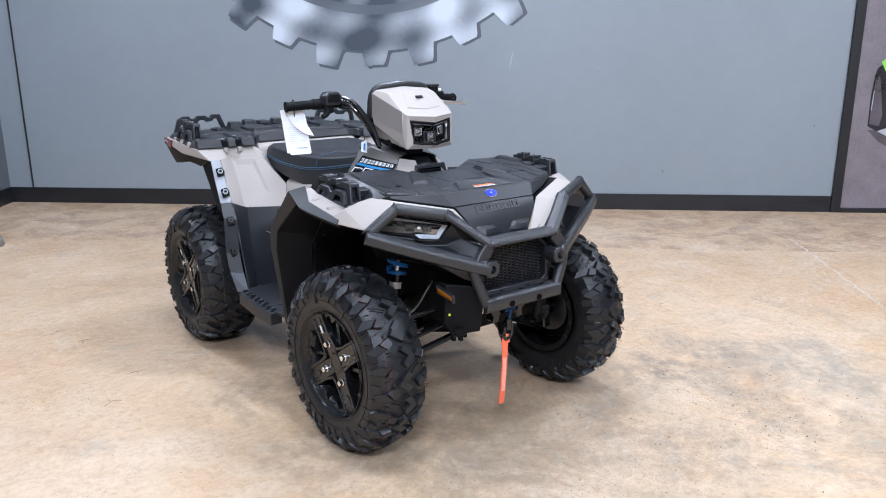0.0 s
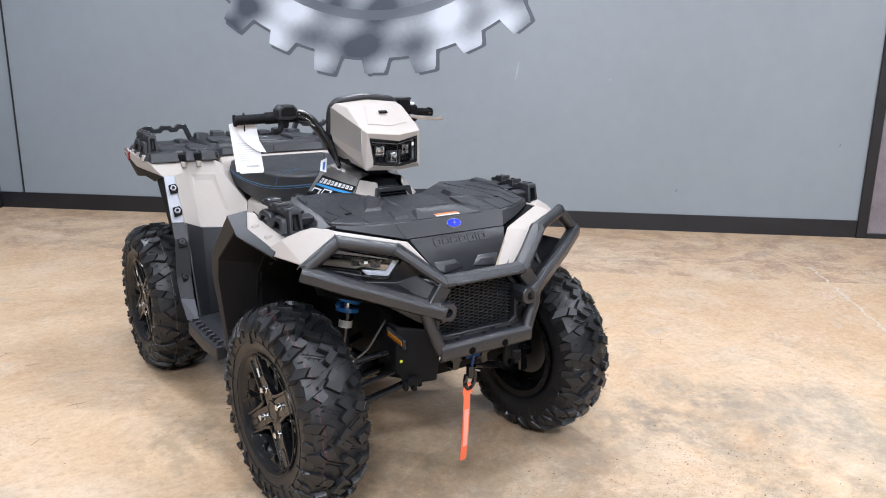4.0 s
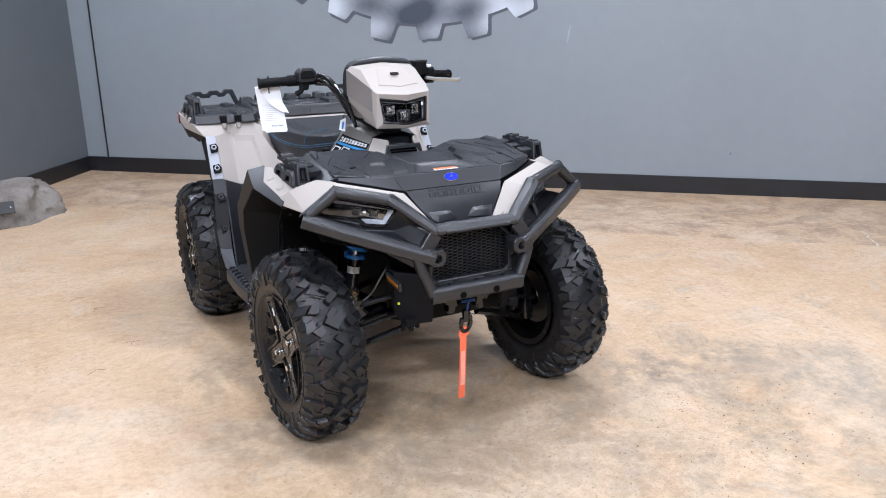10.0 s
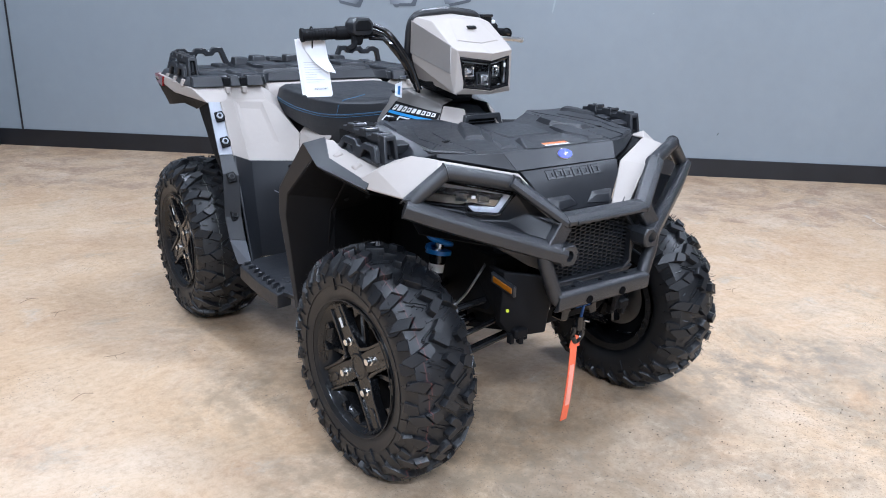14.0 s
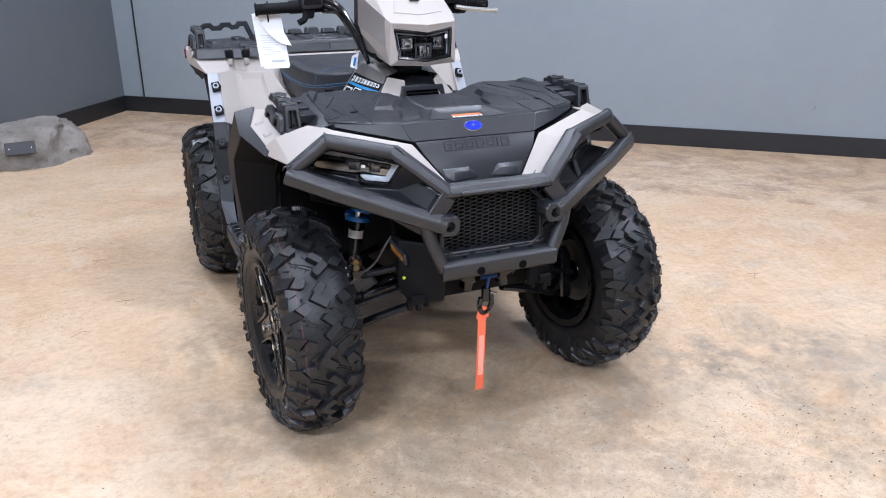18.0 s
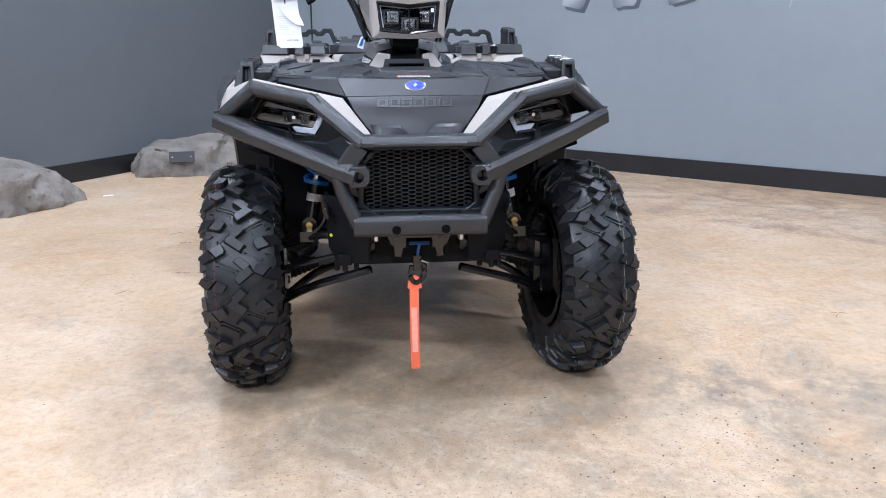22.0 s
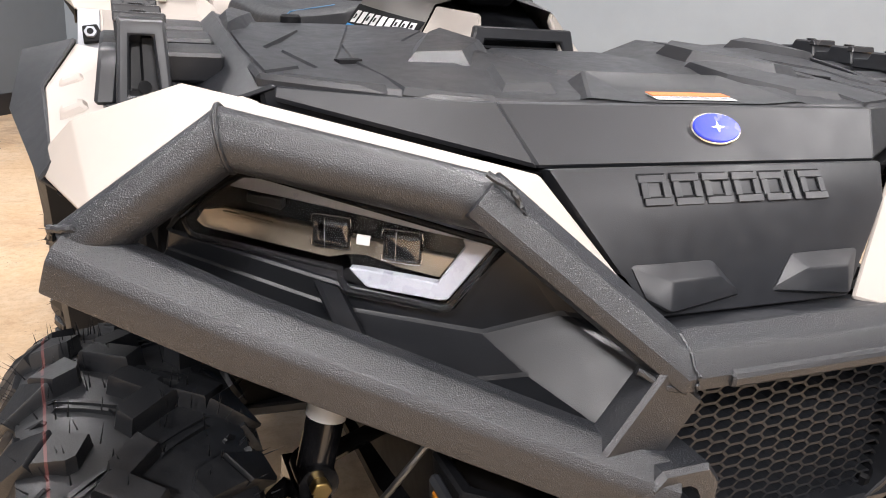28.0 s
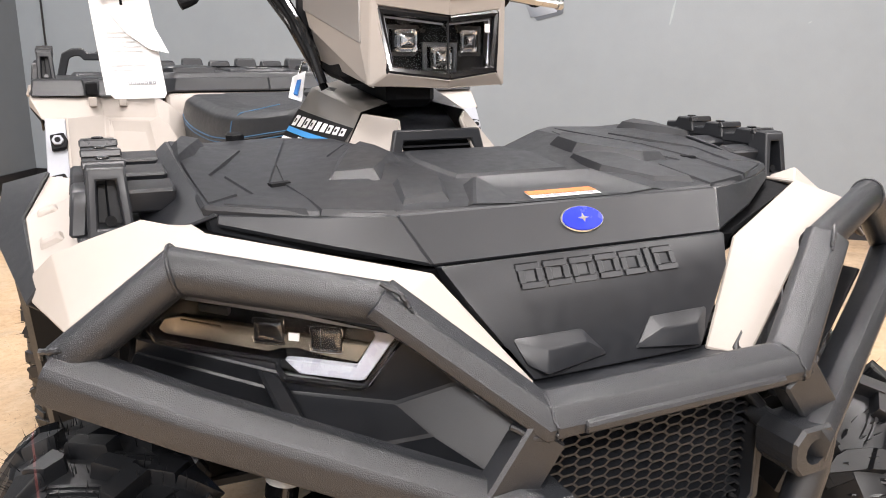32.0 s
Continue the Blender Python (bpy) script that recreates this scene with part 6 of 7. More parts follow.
# ---- cargo anchors ----
def cargo_anchor(name, parent, X, Y, Z, s, label, k=1.0, tall=1.0):
    """A slotted post, a stepped rail behind it and an outer wall with two arches; Z is its foot."""
    def yz(y, z):
        return Y + y * k, Z + z * k * tall

    def slab(pts, x0, x1, lean=0.0):
        bm = bmesh.new()
        rings = [[bm.verts.new(((X + (x + (0.085 - z) * lean) * k) * s, *yz(y, z))) for y, z in pts] for x in (x0, x1)]
        bm.faces.new(rings[0]), bm.faces.new(rings[1][::-1])
        for i in range(len(pts)):
            j = (i + 1) % len(pts)
            bm.faces.new((rings[0][i], rings[1][i], rings[1][j], rings[0][j]))
        return bm
    # frame of the post: two cheeks, top and foot round a deep slot, wider at the foot
    bm = bmesh.new()
    OUT = [(-0.022, 0.0), (0.023, 0.0), (0.019, 0.086), (-0.018, 0.086)]
    SLOT = [(-0.012, 0.012), (0.013, 0.012), (0.010, 0.070), (-0.008, 0.070)]
    rings = []
    for pts, y, g in ((OUT, 0.034, 1.0), (OUT, 0.003, 1.0), (OUT, 0.0, 0.93), (SLOT, 0.0, 1.0), (SLOT, 0.026, 0.95)):
        rings.append([bm.verts.new(((X + x * g * k) * s, *yz(y + 0.012 * z / 0.086, 0.043 + (z - 0.043) * g))) for x, z in pts])
    for p, q in zip(rings, rings[1:]):
        for i in range(4):
            bm.faces.new((p[i], p[(i + 1) % 4], q[(i + 1) % 4], q[i]))
    bm.faces.new(rings[-1]), bm.faces.new(rings[0])
    anchor = part(name, bm, PLASTIC, parent, label, bev=0.0015, smooth=20)
    for n in range(3):
        y = 0.030 + 0.066 * n
        z = 0.088 + 0.004 * n
        part("anchor_rail", slab([(y, z - 0.028), (y + 0.006, z), (y + 0.040, z), (y + 0.044, z - 0.010), (y + 0.066, z - 0.012), (y + 0.066, z - 0.028)], -0.019, 0.021), PLASTIC, anchor, bev=0.002)
        # paler slab on the rail's front edge: its highlight made as a part
        part("rail_highlight", slab([(y + 0.001, z - 0.008), (y + 0.004, z + 0.002), (y + 0.012, z + 0.002), (y + 0.012, z - 0.008)], -0.020, 0.022), MARK, anchor, bev=0.0015)
        c = Vector(((X + 0.001 * k) * s, *yz(y + 0.028, z)))
        part("bolt", sweep([c, c + Vector((0, 0, 0.0025))], disc(0.0075 * k, 6), (0, 1, 0)), STEEL_BLACK, anchor, bev=0.001)
    WAVE = [(0.006, 0.0), (0.018, 0.052), (0.030, 0.076), (0.080, 0.078), (0.096, 0.058), (0.112, 0.058), (0.126, 0.080), (0.182, 0.084), (0.204, 0.062), (0.226, 0.0), (0.200, 0.0), (0.184, 0.048), (0.140, 0.046), (0.126, 0.006), (0.094, 0.004), (0.078, 0.046), (0.044, 0.044), (0.032, 0.0)]
    part("anchor_arch", slab([(y + 0.010, z * 0.70) for y, z in WAVE], 0.013, 0.030, 0.12), PLASTIC, anchor, "outer wall with two arches", bev=0.003)
    part("anchor_web", slab([(0.022, 0.0), (0.226, 0.004), (0.222, 0.072), (0.03, 0.068)], -0.017, 0.002), PLASTIC, anchor, bev=0.002)
    c = Vector((X * s, *yz(0.004, 0.0165)))
    part("bolt", sweep([c + Vector((0, 0.02 * k, 0)), c + Vector((0, 0.004 * k, 0.003))], disc(0.0055 * k, 10), (0, 0, 1)), STEEL_BLACK, anchor, "dark screw in the slot")
    return anchor


for s in (-1, 1):
    anchor = cargo_anchor("rack_anchor", atv, 0.461, 0.002, 0.868, s, "black plastic cargo anchor rail", 1.0, 0.83)
    part("anchor_base", solid([(0.43, 0.0, 0.874), (0.494, 0.01, 0.868), (0.500, 0.25, 0.882), (0.43, 0.25, 0.892)], [(0, 1, 2, 3)], 0.012, None, s), PLASTIC, anchor, bev=0.003)
    for k in range(3):
        part("anchor_foot", prism([(0.03 + 0.075 * k, 0.886 + 0.006 * k), (0.022 + 0.075 * k, 0.912 + 0.006 * k), (0.058 + 0.075 * k, 0.918 + 0.006 * k), (0.066 + 0.075 * k, 0.888 + 0.006 * k)], "x", 0.395 * s, 0.448 * s), PLASTIC, anchor, bev=0.003)

# ---- centre console, tank cover ----
for s in (-1, 1):
    V = [(0.062, 0.205, 0.902), (0.131, 0.275, 0.900), (0.088, 0.306, 0.960), (0.052, 0.245, 0.955)]
    part("tank_cover_front", solid(V, [(0, 1, 2, 3)], 0.008, None, s), SAND, atv, "sand painted tank cover wedge", bev=0.003)
    TA, TB, TC, TD = Vector((0.131, 0.278, 0.895)), Vector((0.088, 0.309, 0.960)), Vector((0.112, 0.49, 0.988)), Vector((0.168, 0.575, 0.862))
    def on_tank(a, b, lift=0.0):
        """A place on the twisted tank side: a from front to back, b downwards."""
        q = TB.lerp(TC, a).lerp(TA.lerp(TD, a), b)
        across = TA.lerp(TD, a) - TB.lerp(TC, a)
        along = TC.lerp(TD, b) - TB.lerp(TA, b)
        n = along.cross(across).normalized()
        n = n if n.x > 0 else -n
        return q + n * lift

    side_bm = bmesh.new()
    grid = [[side_bm.verts.new(on_tank(a / 8, b / 6) * 1.0) for b in range(7)] for a in range(9)]
    for a in range(8):
        for b in range(6):
            side_bm.faces.new((grid[a][b], grid[a + 1][b], grid[a + 1][b + 1], grid[a][b + 1]))
    rear = [side_bm.verts.new(v) for v in ((0.085, 0.60, 0.975), (0.150, 0.60, 0.88))]
    top = [side_bm.verts.new(v) for v in ((0.06, 0.50, 1.0), (0.04, 0.32, 0.972))]
    side_bm.faces.new((grid[8][6], grid[8][0], rear[0], rear[1]))
    side_bm.faces.new((grid[0][0], top[1], top[0], grid[8][0]))
    for v in side_bm.verts:
        v.co.x *= s
    part("tank_side", side_bm, TAUPE, atv, "taupe metallic tank side panel", smooth=24)

    # printed stripe: black field, pale slanted bars, a blue streak
    def decal(name, pts, mat, lift, label=""):
        bm = bmesh.new()
        (a0, b0), (a1, b1), (a2, b2), (a3, b3) = pts[:4]
        rows = []
        for q in range(7):
            k = q / 6
            ta, tb = (a0 + (a1 - a0) * k, b0 + (b1 - b0) * k), (a3 + (a2 - a3) * k, b3 + (b2 - b3) * k)
            rows.append([bm.verts.new(on_tank(ta[0] + (tb[0] - ta[0]) * w / 3, ta[1] + (tb[1] - ta[1]) * w / 3, lift + 0.0012)) for w in range(4)])
        for q in range(6):
            for w in range(3):
                bm.faces.new((rows[q][w], rows[q + 1][w], rows[q + 1][w + 1], rows[q][w + 1]))
        for v in bm.verts:
            v.co.x *= s
        return part(name, bm, mat, atv, label)
    decal("decal_field", [(0.0, 0.36), (1.0, 0.30), (1.0, 0.98), (0.08, 0.98)], PLASTIC_DARK, 0.0)
    decal("decal_streak", [(0.04, 0.68), (0.98, 0.54), (0.98, 0.61), (0.04, 0.78)], SKY_BLUE, 0.0012, "light blue stripe")
    for k in range(9):
        a = 0.06 + k * 0.10
        b = 0.42 - 0.05 * a
        decal("decal_bar", [(a + 0.010, b), (a + 0.082, b), (a + 0.088, b + 0.15), (a + 0.016, b + 0.15)], WHITE, 0.0012, "pale slanted bar")
        if k in (0, 1, 2, 5, 6, 8):
            decal("decal_gap", [(a + 0.034, b + 0.045), (a + 0.062, b + 0.045), (a + 0.066, b + 0.105), (a + 0.038, b + 0.105)], PLASTIC_DARK, 0.0024)
    for a in (0.50, 0.76):
        decal("decal_block", [(a, 0.72), (a + 0.22, 0.68), (a + 0.24, 0.92), (a + 0.02, 0.96)], WHITE, 0.0012, "pale outlined block")
        decal("decal_block", [(a + 0.035, 0.755), (a + 0.185, 0.725), (a + 0.20, 0.885), (a + 0.05, 0.915)], PLASTIC_DARK, 0.0024)
intake = part("air_intake", prism([(-0.060, 0.930), (0.060, 0.930), (0.072, 0.88), (-0.072, 0.88)], "y", 0.235, 0.40), PLASTIC_DARK, atv, "black air intake below the lamp pod", bev=0.004)
fr = bmesh.new()
sweep([(-0.062, 0.222, 0.932), (0.062, 0.222, 0.932), (0.072, 0.215, 0.888), (-0.072, 0.215, 0.888)], [(-0.008, -0.006), (-0.008, 0.006), (0.008, 0.006), (0.008, -0.006)], (0, 1, 0), fr, True)
part("intake_frame", fr, PLASTIC, intake, bev=0.002)
for k in range(4):
    part("intake_slat", box((0, 0.228, 0.895 + 0.010 * k), (0.125, 0.008, 0.0025)), PLASTIC, intake)
part("dash_deck", solid([(-0.070, 0.28, 0.930), (0.070, 0.28, 0.930), (0.098, 0.46, 0.990), (-0.098, 0.46, 0.990), (-0.10, 0.60, 0.98), (0.10, 0.60, 0.98)], [(0, 1, 2, 3), (3, 2, 5, 4)], 0.015), PLASTIC, atv, "black dash deck", bev=0.006)
part("hood_rear", prism([(-0.22, 0.19), (0.22, 0.19), (0.23, 0.36), (0.40, 0.27), (0.40, 0.40), (0.2, 0.5), (-0.2, 0.5), (-0.40, 0.40), (-0.40, 0.27), (-0.23, 0.36)], "z", 0.80, 0.872), PLASTIC_DARK, atv, bev=0.008)

# ---- steering: lamp pod and handlebar turn together ----
steer_turn = Matrix.Translation((0.0, 0.42, 0)) @ Matrix.Rotation(radians(2.2), 4, "Z")


def steered(ob):
    ob.matrix_basis = steer_turn
    return ob


P = [(0, 0.00, 1.232), (0.128, 0.00, 1.220), (0, -0.075, 1.222), (0.114, -0.07, 1.208), (0.070, -0.078, 1.214), (0.086, -0.160, 1.150), (0, -0.180, 1.143),
     (0, -0.224, 1.122), (0.108, -0.192, 1.130), (0.112, -0.188, 1.002), (0, -0.216, 1.000), (0.1165, -0.166, 1.143), (0.1185, -0.170, 1.064), (0.141, -0.005, 1.205), (0.143, -0.005, 1.112), (0.137, -0.005, 1.085), (0.124, -0.005, 1.035),
     (0.0985, -0.192, 1.112), (0.087, -0.206, 1.022), (0, -0.221, 1.101), (0, -0.223, 1.011)]


def pod_faces(faces):
    verts = P + [(-x, y, z) for x, y, z in P]
    k = len(P)
    return verts, [f for f in faces] + [tuple(k + i for i in reversed(f)) for f in faces]


def grown(pts, k=1.05, sink=0.0035):
    """A little larger and sunk, so that it closes the opening from behind."""
    c = sum((Vector(p) for p in pts), Vector()) / len(pts)
    return [tuple(c + (Vector(p) - c) * k - Vector((sink, 0, 0))) for p in pts]


# mask of the pod: top, raised centre, brow, lens surround, and the pale band along each side
v, f = pod_faces([(0, 1, 3, 4, 2), (2, 4, 5, 6), (4, 3, 11, 5), (5, 11, 8), (6, 5, 8, 7), (7, 8, 17, 19), (8, 9, 18, 17), (9, 10, 20, 18), (3, 1, 13, 11), (11, 12, 9, 8), (14, 15, 9, 12)])
pod = steered(part("lamp_pod", solid(v, f, 0.005), SAND, atv, "sand painted headlamp pod", bev=0.002, smooth=14))
for s in (-1, 1):
    part("pod_side", solid(grown([P[13], P[14], P[12], P[11]]), [(0, 1, 2, 3)], 0.005, None, s), PEARL, pod, "warm grey pearl pod side", bev=0.0015)
    part("pod_side", solid(grown([P[15], P[16], P[9]]), [(0, 1, 2)], 0.005, None, s), PEARL, pod, "warm grey pearl pod side", bev=0.0015)
back = prism([(0.02, 1.235), (0.05, 1.22), (0.07, 1.10), (0.05, 1.02), (-0.10, 1.00), (-0.10, 1.03), (-0.02, 1.21)], "x", -0.118, 0.118)
part("pod_back", back, PLASTIC_DARK, pod, "black instrument housing", bev=0.012)
rim_top = tube(rounded([(-0.134, 0.03, 1.08), (-0.137, 0.012, 1.20), (-0.118, 0.0, 1.228), (0, -0.008, 1.241), (0.118, 0.0, 1.228), (0.137, 0.012, 1.20), (0.134, 0.03, 1.08)], 0.03, 4), 0.0125, 10)
part("pod_visor", rim_top, PLASTIC, pod, "black visor edge")
part("pod_brow", solid([(0.046, -0.080, 1.2175), (-0.046, -0.080, 1.2175), (-0.076, -0.156, 1.1570), (0, -0.175, 1.1500), (0.076, -0.156, 1.1570), (0.060, -0.074, 1.2150), (-0.060, -0.074, 1.2150), (0.088, -0.158, 1.1500), (-0.088, -0.158, 1.1500)], [(0, 1, 2, 3, 4), (0, 4, 7, 5), (1, 6, 8, 2)], 0.004), SAND, pod, "raised centre of the pod", bev=0.002)
part("pod_mark", box((0, -0.122, 1.1935), (0.034, 0.012, 0.004), turned(38, 0, 0)), PLASTIC_DARK, pod, "small dark maker's mark", bev=0.001)
# lamp: dark bowl, three projectors, clear V-shaped lens
LB_TOP = [(0.094, -0.178, 1.106), (0.083, -0.192, 1.026), (0, -0.206, 1.016), (0, -0.204, 1.096)]
vb = [(x, y + 0.03, z) for x, y, z in LB_TOP]
mir = [(-x, y, z) for x, y, z in vb]
part("lamp_bowl", solid(vb + mir, [(0, 1, 2, 3), (4, 7, 6, 5)], 0.004), BEZEL, pod, "black lamp bowl")
vb = [(x, y - 0.008, z) for x, y, z in LB_TOP]
mir = [(-x, y, z) for x, y, z in vb]
gl = part("lamp_lens", solid(vb + mir, [(0, 1, 2, 3), (4, 7, 6, 5)], 0.003), GLASS, pod, "clear angled lamp lens")
gl.visible_shadow = False
trim = bmesh.new()
for s in (-1, 1):
    tube(mirrored([(0.096, -0.186, 1.108), (0.085, -0.20, 1.025), (0.0, -0.217, 1.0145)], s), 0.0068, 8, trim)
    tube(mirrored([(0.096, -0.186, 1.108), (0.0, -0.214, 1.098)], s), 0.0068, 8, trim)
tube([(0, -0.214, 1.098), (0, -0.217, 1.0145)], 0.002, 8, trim)
part("lens_trim", trim, STEEL_BLACK, pod, "gloss black lens border")
for x, z, y in ((-0.050, 1.066, -0.165), (0.050, 1.066, -0.165), (0.0, 1.042, -0.178)):
    pr = bmesh.new()
    rings = [[pr.verts.new((x + r * max(-0.88, min(0.88, 1.2 * math.cos(k * math.pi / 10))), y - o, z + r * max(-0.88, min(0.88, 1.2 * math.sin(k * math.pi / 10))))) for k in range(20)] for r, o in ((0.019, 0.0), (0.018, 0.008), (0.013, 0.006), (0.012, 0.013), (0.006, 0.018), (0.0005, 0.019))]
    for p, q in zip(rings, rings[1:]):
        for k in range(20):
            pr.faces.new((p[k], p[(k + 1) % 20], q[(k + 1) % 20], q[k]))
    part("projector", pr, REFLECTOR, pod, "squarish bright projector lamp")
    part("projector_frame", sweep([(x - 0.024, y + 0.002, z - 0.019), (x + 0.024, y + 0.002, z - 0.019), (x + 0.024, y + 0.002, z + 0.019), (x - 0.024, y + 0.002, z + 0.019)], [(-0.003, -0.003), (-0.003, 0.003), (0.003, 0.003), (0.003, -0.003)], (0, 1, 0), None, True), PLASTIC, pod)
strip = bmesh.new()
for sx in (-1, 1):
    tube(mirrored([(0.004, -0.206, 1.089), (0.086, -0.182, 1.098), (0.078, -0.193, 1.034)], sx), 0.0017, 6, strip)
part("light_strip", strip, LAMP_WHITE, pod, "thin white light strip inside the lens")
part("lamp_sticker", box((0.074, -0.199, 1.085), (0.010, 0.001, 0.012), turned(0, 0, 15)), WHITE, pod)
part("steering_neck", prism([(-0.10, 1.02), (0.03, 1.05), (0.10, 0.97), (0.02, 0.955), (-0.10, 0.965)], "x", -0.042, 0.042), PLASTIC_DARK, pod, "black steering column cover", bev=0.012)

bar = steered(part("handlebar", tube(rounded([(-0.40, 0.150, 1.160), (-0.30, 0.128, 1.166), (-0.192, 0.092, 1.172), (-0.132, 0.0, 1.055), (-0.09, 0.0, 1.01), (0.09, 0.0, 1.01), (0.132, 0.0, 1.055), (0.192, 0.092, 1.172), (0.30, 0.128, 1.166), (0.40, 0.150, 1.160)], 0.045, 6), 0.0125, 14), STEEL_BLACK, atv, "black steel handlebar"))
for s, x1 in ((-1, -0.428), (1, 0.395)):
    p0 = Vector((0.29 * s, 0.126, 1.166))
    p1 = Vector((x1, 0.156, 1.158))
    gp = bmesh.new()
    along = (p1 - p0).normalized()
    across = along.cross(Vector((0, 0, 1))).normalized()
    upward = across.cross(along)
    profile = [(0.0, 0.0005)]
    for k in range(14):
        profile += [(k / 14 + 0.001, 0.0166), (k / 14 + 0.002, 0.0178), ((k + 0.7) / 14, 0.0178), ((k + 0.72) / 14, 0.0166)]
    profile += [(1.0, 0.0166), (1.001, 0.021), (1.06, 0.021), (1.061, 0.0005)]
    rings = [[gp.verts.new(p0.lerp(p1, f) + (across * math.cos(q * math.pi / 8) + upward * math.sin(q * math.pi / 8)) * r) for q in range(16)] for f, r in profile]
    for p, q in zip(rings, rings[1:]):
        for k in range(16):
            gp.faces.new((p[k], p[(k + 1) % 16], q[(k + 1) % 16], q[k]))
    bmesh.ops.recalc_face_normals(gp, faces=gp.faces)
    part("grip", gp, PLASTIC_DARK, bar, "ribbed black rubber grip")
    cab = tube(rounded([(0.205 * s, 0.085, 1.16), (0.166 * s, 0.03, 1.12), (0.146 * s, -0.015, 1.05), (0.12 * s, -0.02, 0.99)], 0.04, 4), 0.005, 8)
    part("cable", cab, PLASTIC_DARK, bar, "thin black control cable")
    cab = tube(rounded([(0.23 * s, 0.10, 1.15), (0.182 * s, 0.055, 1.15), (0.156 * s, 0.02, 1.08), (0.11 * s, 0.0, 0.99)], 0.04, 4), 0.0055, 8)
    part("cable", cab, STEEL_BLACK, bar)
sw = prism([(-0.304, 1.168), (-0.304, 1.196), (-0.290, 1.212), (-0.246, 1.213), (-0.232, 1.198), (-0.232, 1.172), (-0.245, 1.162), (-0.292, 1.160)], "y", 0.072, 0.124)
part("throttle_box", sw, PLASTIC, bar, "black throttle control box", bev=0.005, seg=2)
part("throttle_cover", prism([(-0.296, 1.174), (-0.296, 1.194), (-0.286, 1.205), (-0.250, 1.206), (-0.240, 1.194), (-0.240, 1.176)], "y", 0.068, 0.074), PLASTIC_DARK, bar, bev=0.002)
part("throttle_neck", prism([(-0.286, 1.130), (-0.262, 1.130), (-0.254, 1.165), (-0.290, 1.165)], "y", 0.085, 0.112), PLASTIC_DARK, bar, bev=0.005)
part("second_cable", tube(rounded([(-0.228, 0.080, 1.190), (-0.182, 0.060, 1.172), (-0.148, -0.008, 1.085), (-0.125, -0.03, 1.0)], 0.04, 5), 0.0075, 10), STEEL_BLACK, bar, "glossy black cable sleeve")
part("throttle_lever", tube(rounded([(-0.285, 0.10, 1.16), (-0.292, 0.085, 1.128), (-0.315, 0.085, 1.118)], 0.01, 3), 0.010, 10), PLASTIC_DARK, bar)
part("throttle_clamp", tube([(-0.33, 0.134, 1.164), (-0.22, 0.105, 1.170)], 0.021, 16), PLASTIC_DARK, bar)
part("brake_reservoir", box((0.205, 0.078, 1.195), (0.060, 0.055, 0.050), turned(0, 0, 14)), PLASTIC_DARK, bar, "black brake fluid reservoir", bev=0.007, seg=2)
part("reservoir_cap", box((0.205, 0.078, 1.223), (0.066, 0.060, 0.010), turned(0, 0, 14)), PLASTIC, bar, bev=0.003)
part("switch_block", box((0.265, 0.105, 1.165), (0.05, 0.055, 0.065), turned(0, 0, 14)), PLASTIC_DARK, bar, bev=0.008)
part("switch_button", box((0.262, 0.085, 1.202), (0.022, 0.018, 0.012), turned(0, 0, 14)), WHITE, bar, bev=0.003)
part("brake_lever", tube(rounded([(0.235, 0.06, 1.158), (0.28, 0.066, 1.150), (0.36, 0.085, 1.143), (0.408, 0.090, 1.140)], 0.02, 3), 0.0075, 10), ALLOY, bar, "bright alloy brake lever")
part("lever_end", sweep([(0.404, 0.0895, 1.140), (0.415, 0.0905, 1.1395)], disc(0.0095, 12)), ALLOY, bar)

# paper sales tag on the grip, one corner folded over
def on_tag(a, b, lift=0.0022):
    p0, px, pz = Vector((-0.470, 0.583, 1.146)), Vector((0.086, -0.017, 0.001)), Vector((0.018, -0.022, -0.176))
    n = px.cross(pz).normalized()
    n = n if n.y < 0 else -n
    return p0 + px * a + pz * b + n * lift


tag_bm = solid([tuple(on_tag(a, b, 0.0)) for a, b in ((0.05, 0.0), (0.95, 0.0), (1.0, 0.03), (1.0, 0.96), (0.94, 1.0), (0.06, 1.0), (0.0, 0.96), (0.0, 0.03))], [tuple(range(8))], 0.0015)
tag = tagged(part("paper_tag", tag_bm, PAPER), "white paper sales tag tied to the handlebar grip", "tag")


FLAP = [(0.12, 0.01, 0.003), (1.0, 0.01, 0.003), (1.02, 0.36, 0.006), (1.20, 0.60, 0.016), (0.86, 0.56, 0.012), (0.52, 0.42, 0.008), (0.28, 0.24, 0.005)]
part("tag_flap", solid([tuple(on_tag(*q)) for q in FLAP], [(0, 1, 2, 6), (6, 2, 5), (5, 2, 4), (4, 2, 3)], 0.0008), PAPER, tag, "loose folded paper flap")
part("tag_sheet", solid([tuple(on_tag(*q)) for q in ((-0.05, 0.01, -0.004), (0.9, 0.0, -0.004), (0.9, 0.97, -0.006), (-0.09, 0.96, -0.006))], [(0, 1, 2, 3)], 0.0008), PAPER, tag, "second paper sheet behind")
tag_rng = random.Random(3)
for k in range(9):
    b = 0.40 + k * 0.042
    e = tag_rng.uniform(0.5, 0.85)
    part("text_line", solid([tuple(on_tag(*q)) for q in ((0.12, b), (e, b), (e, b + 0.008), (0.12, b + 0.008))], [(0, 1, 2, 3)], 0.0003), FAINT, tag)
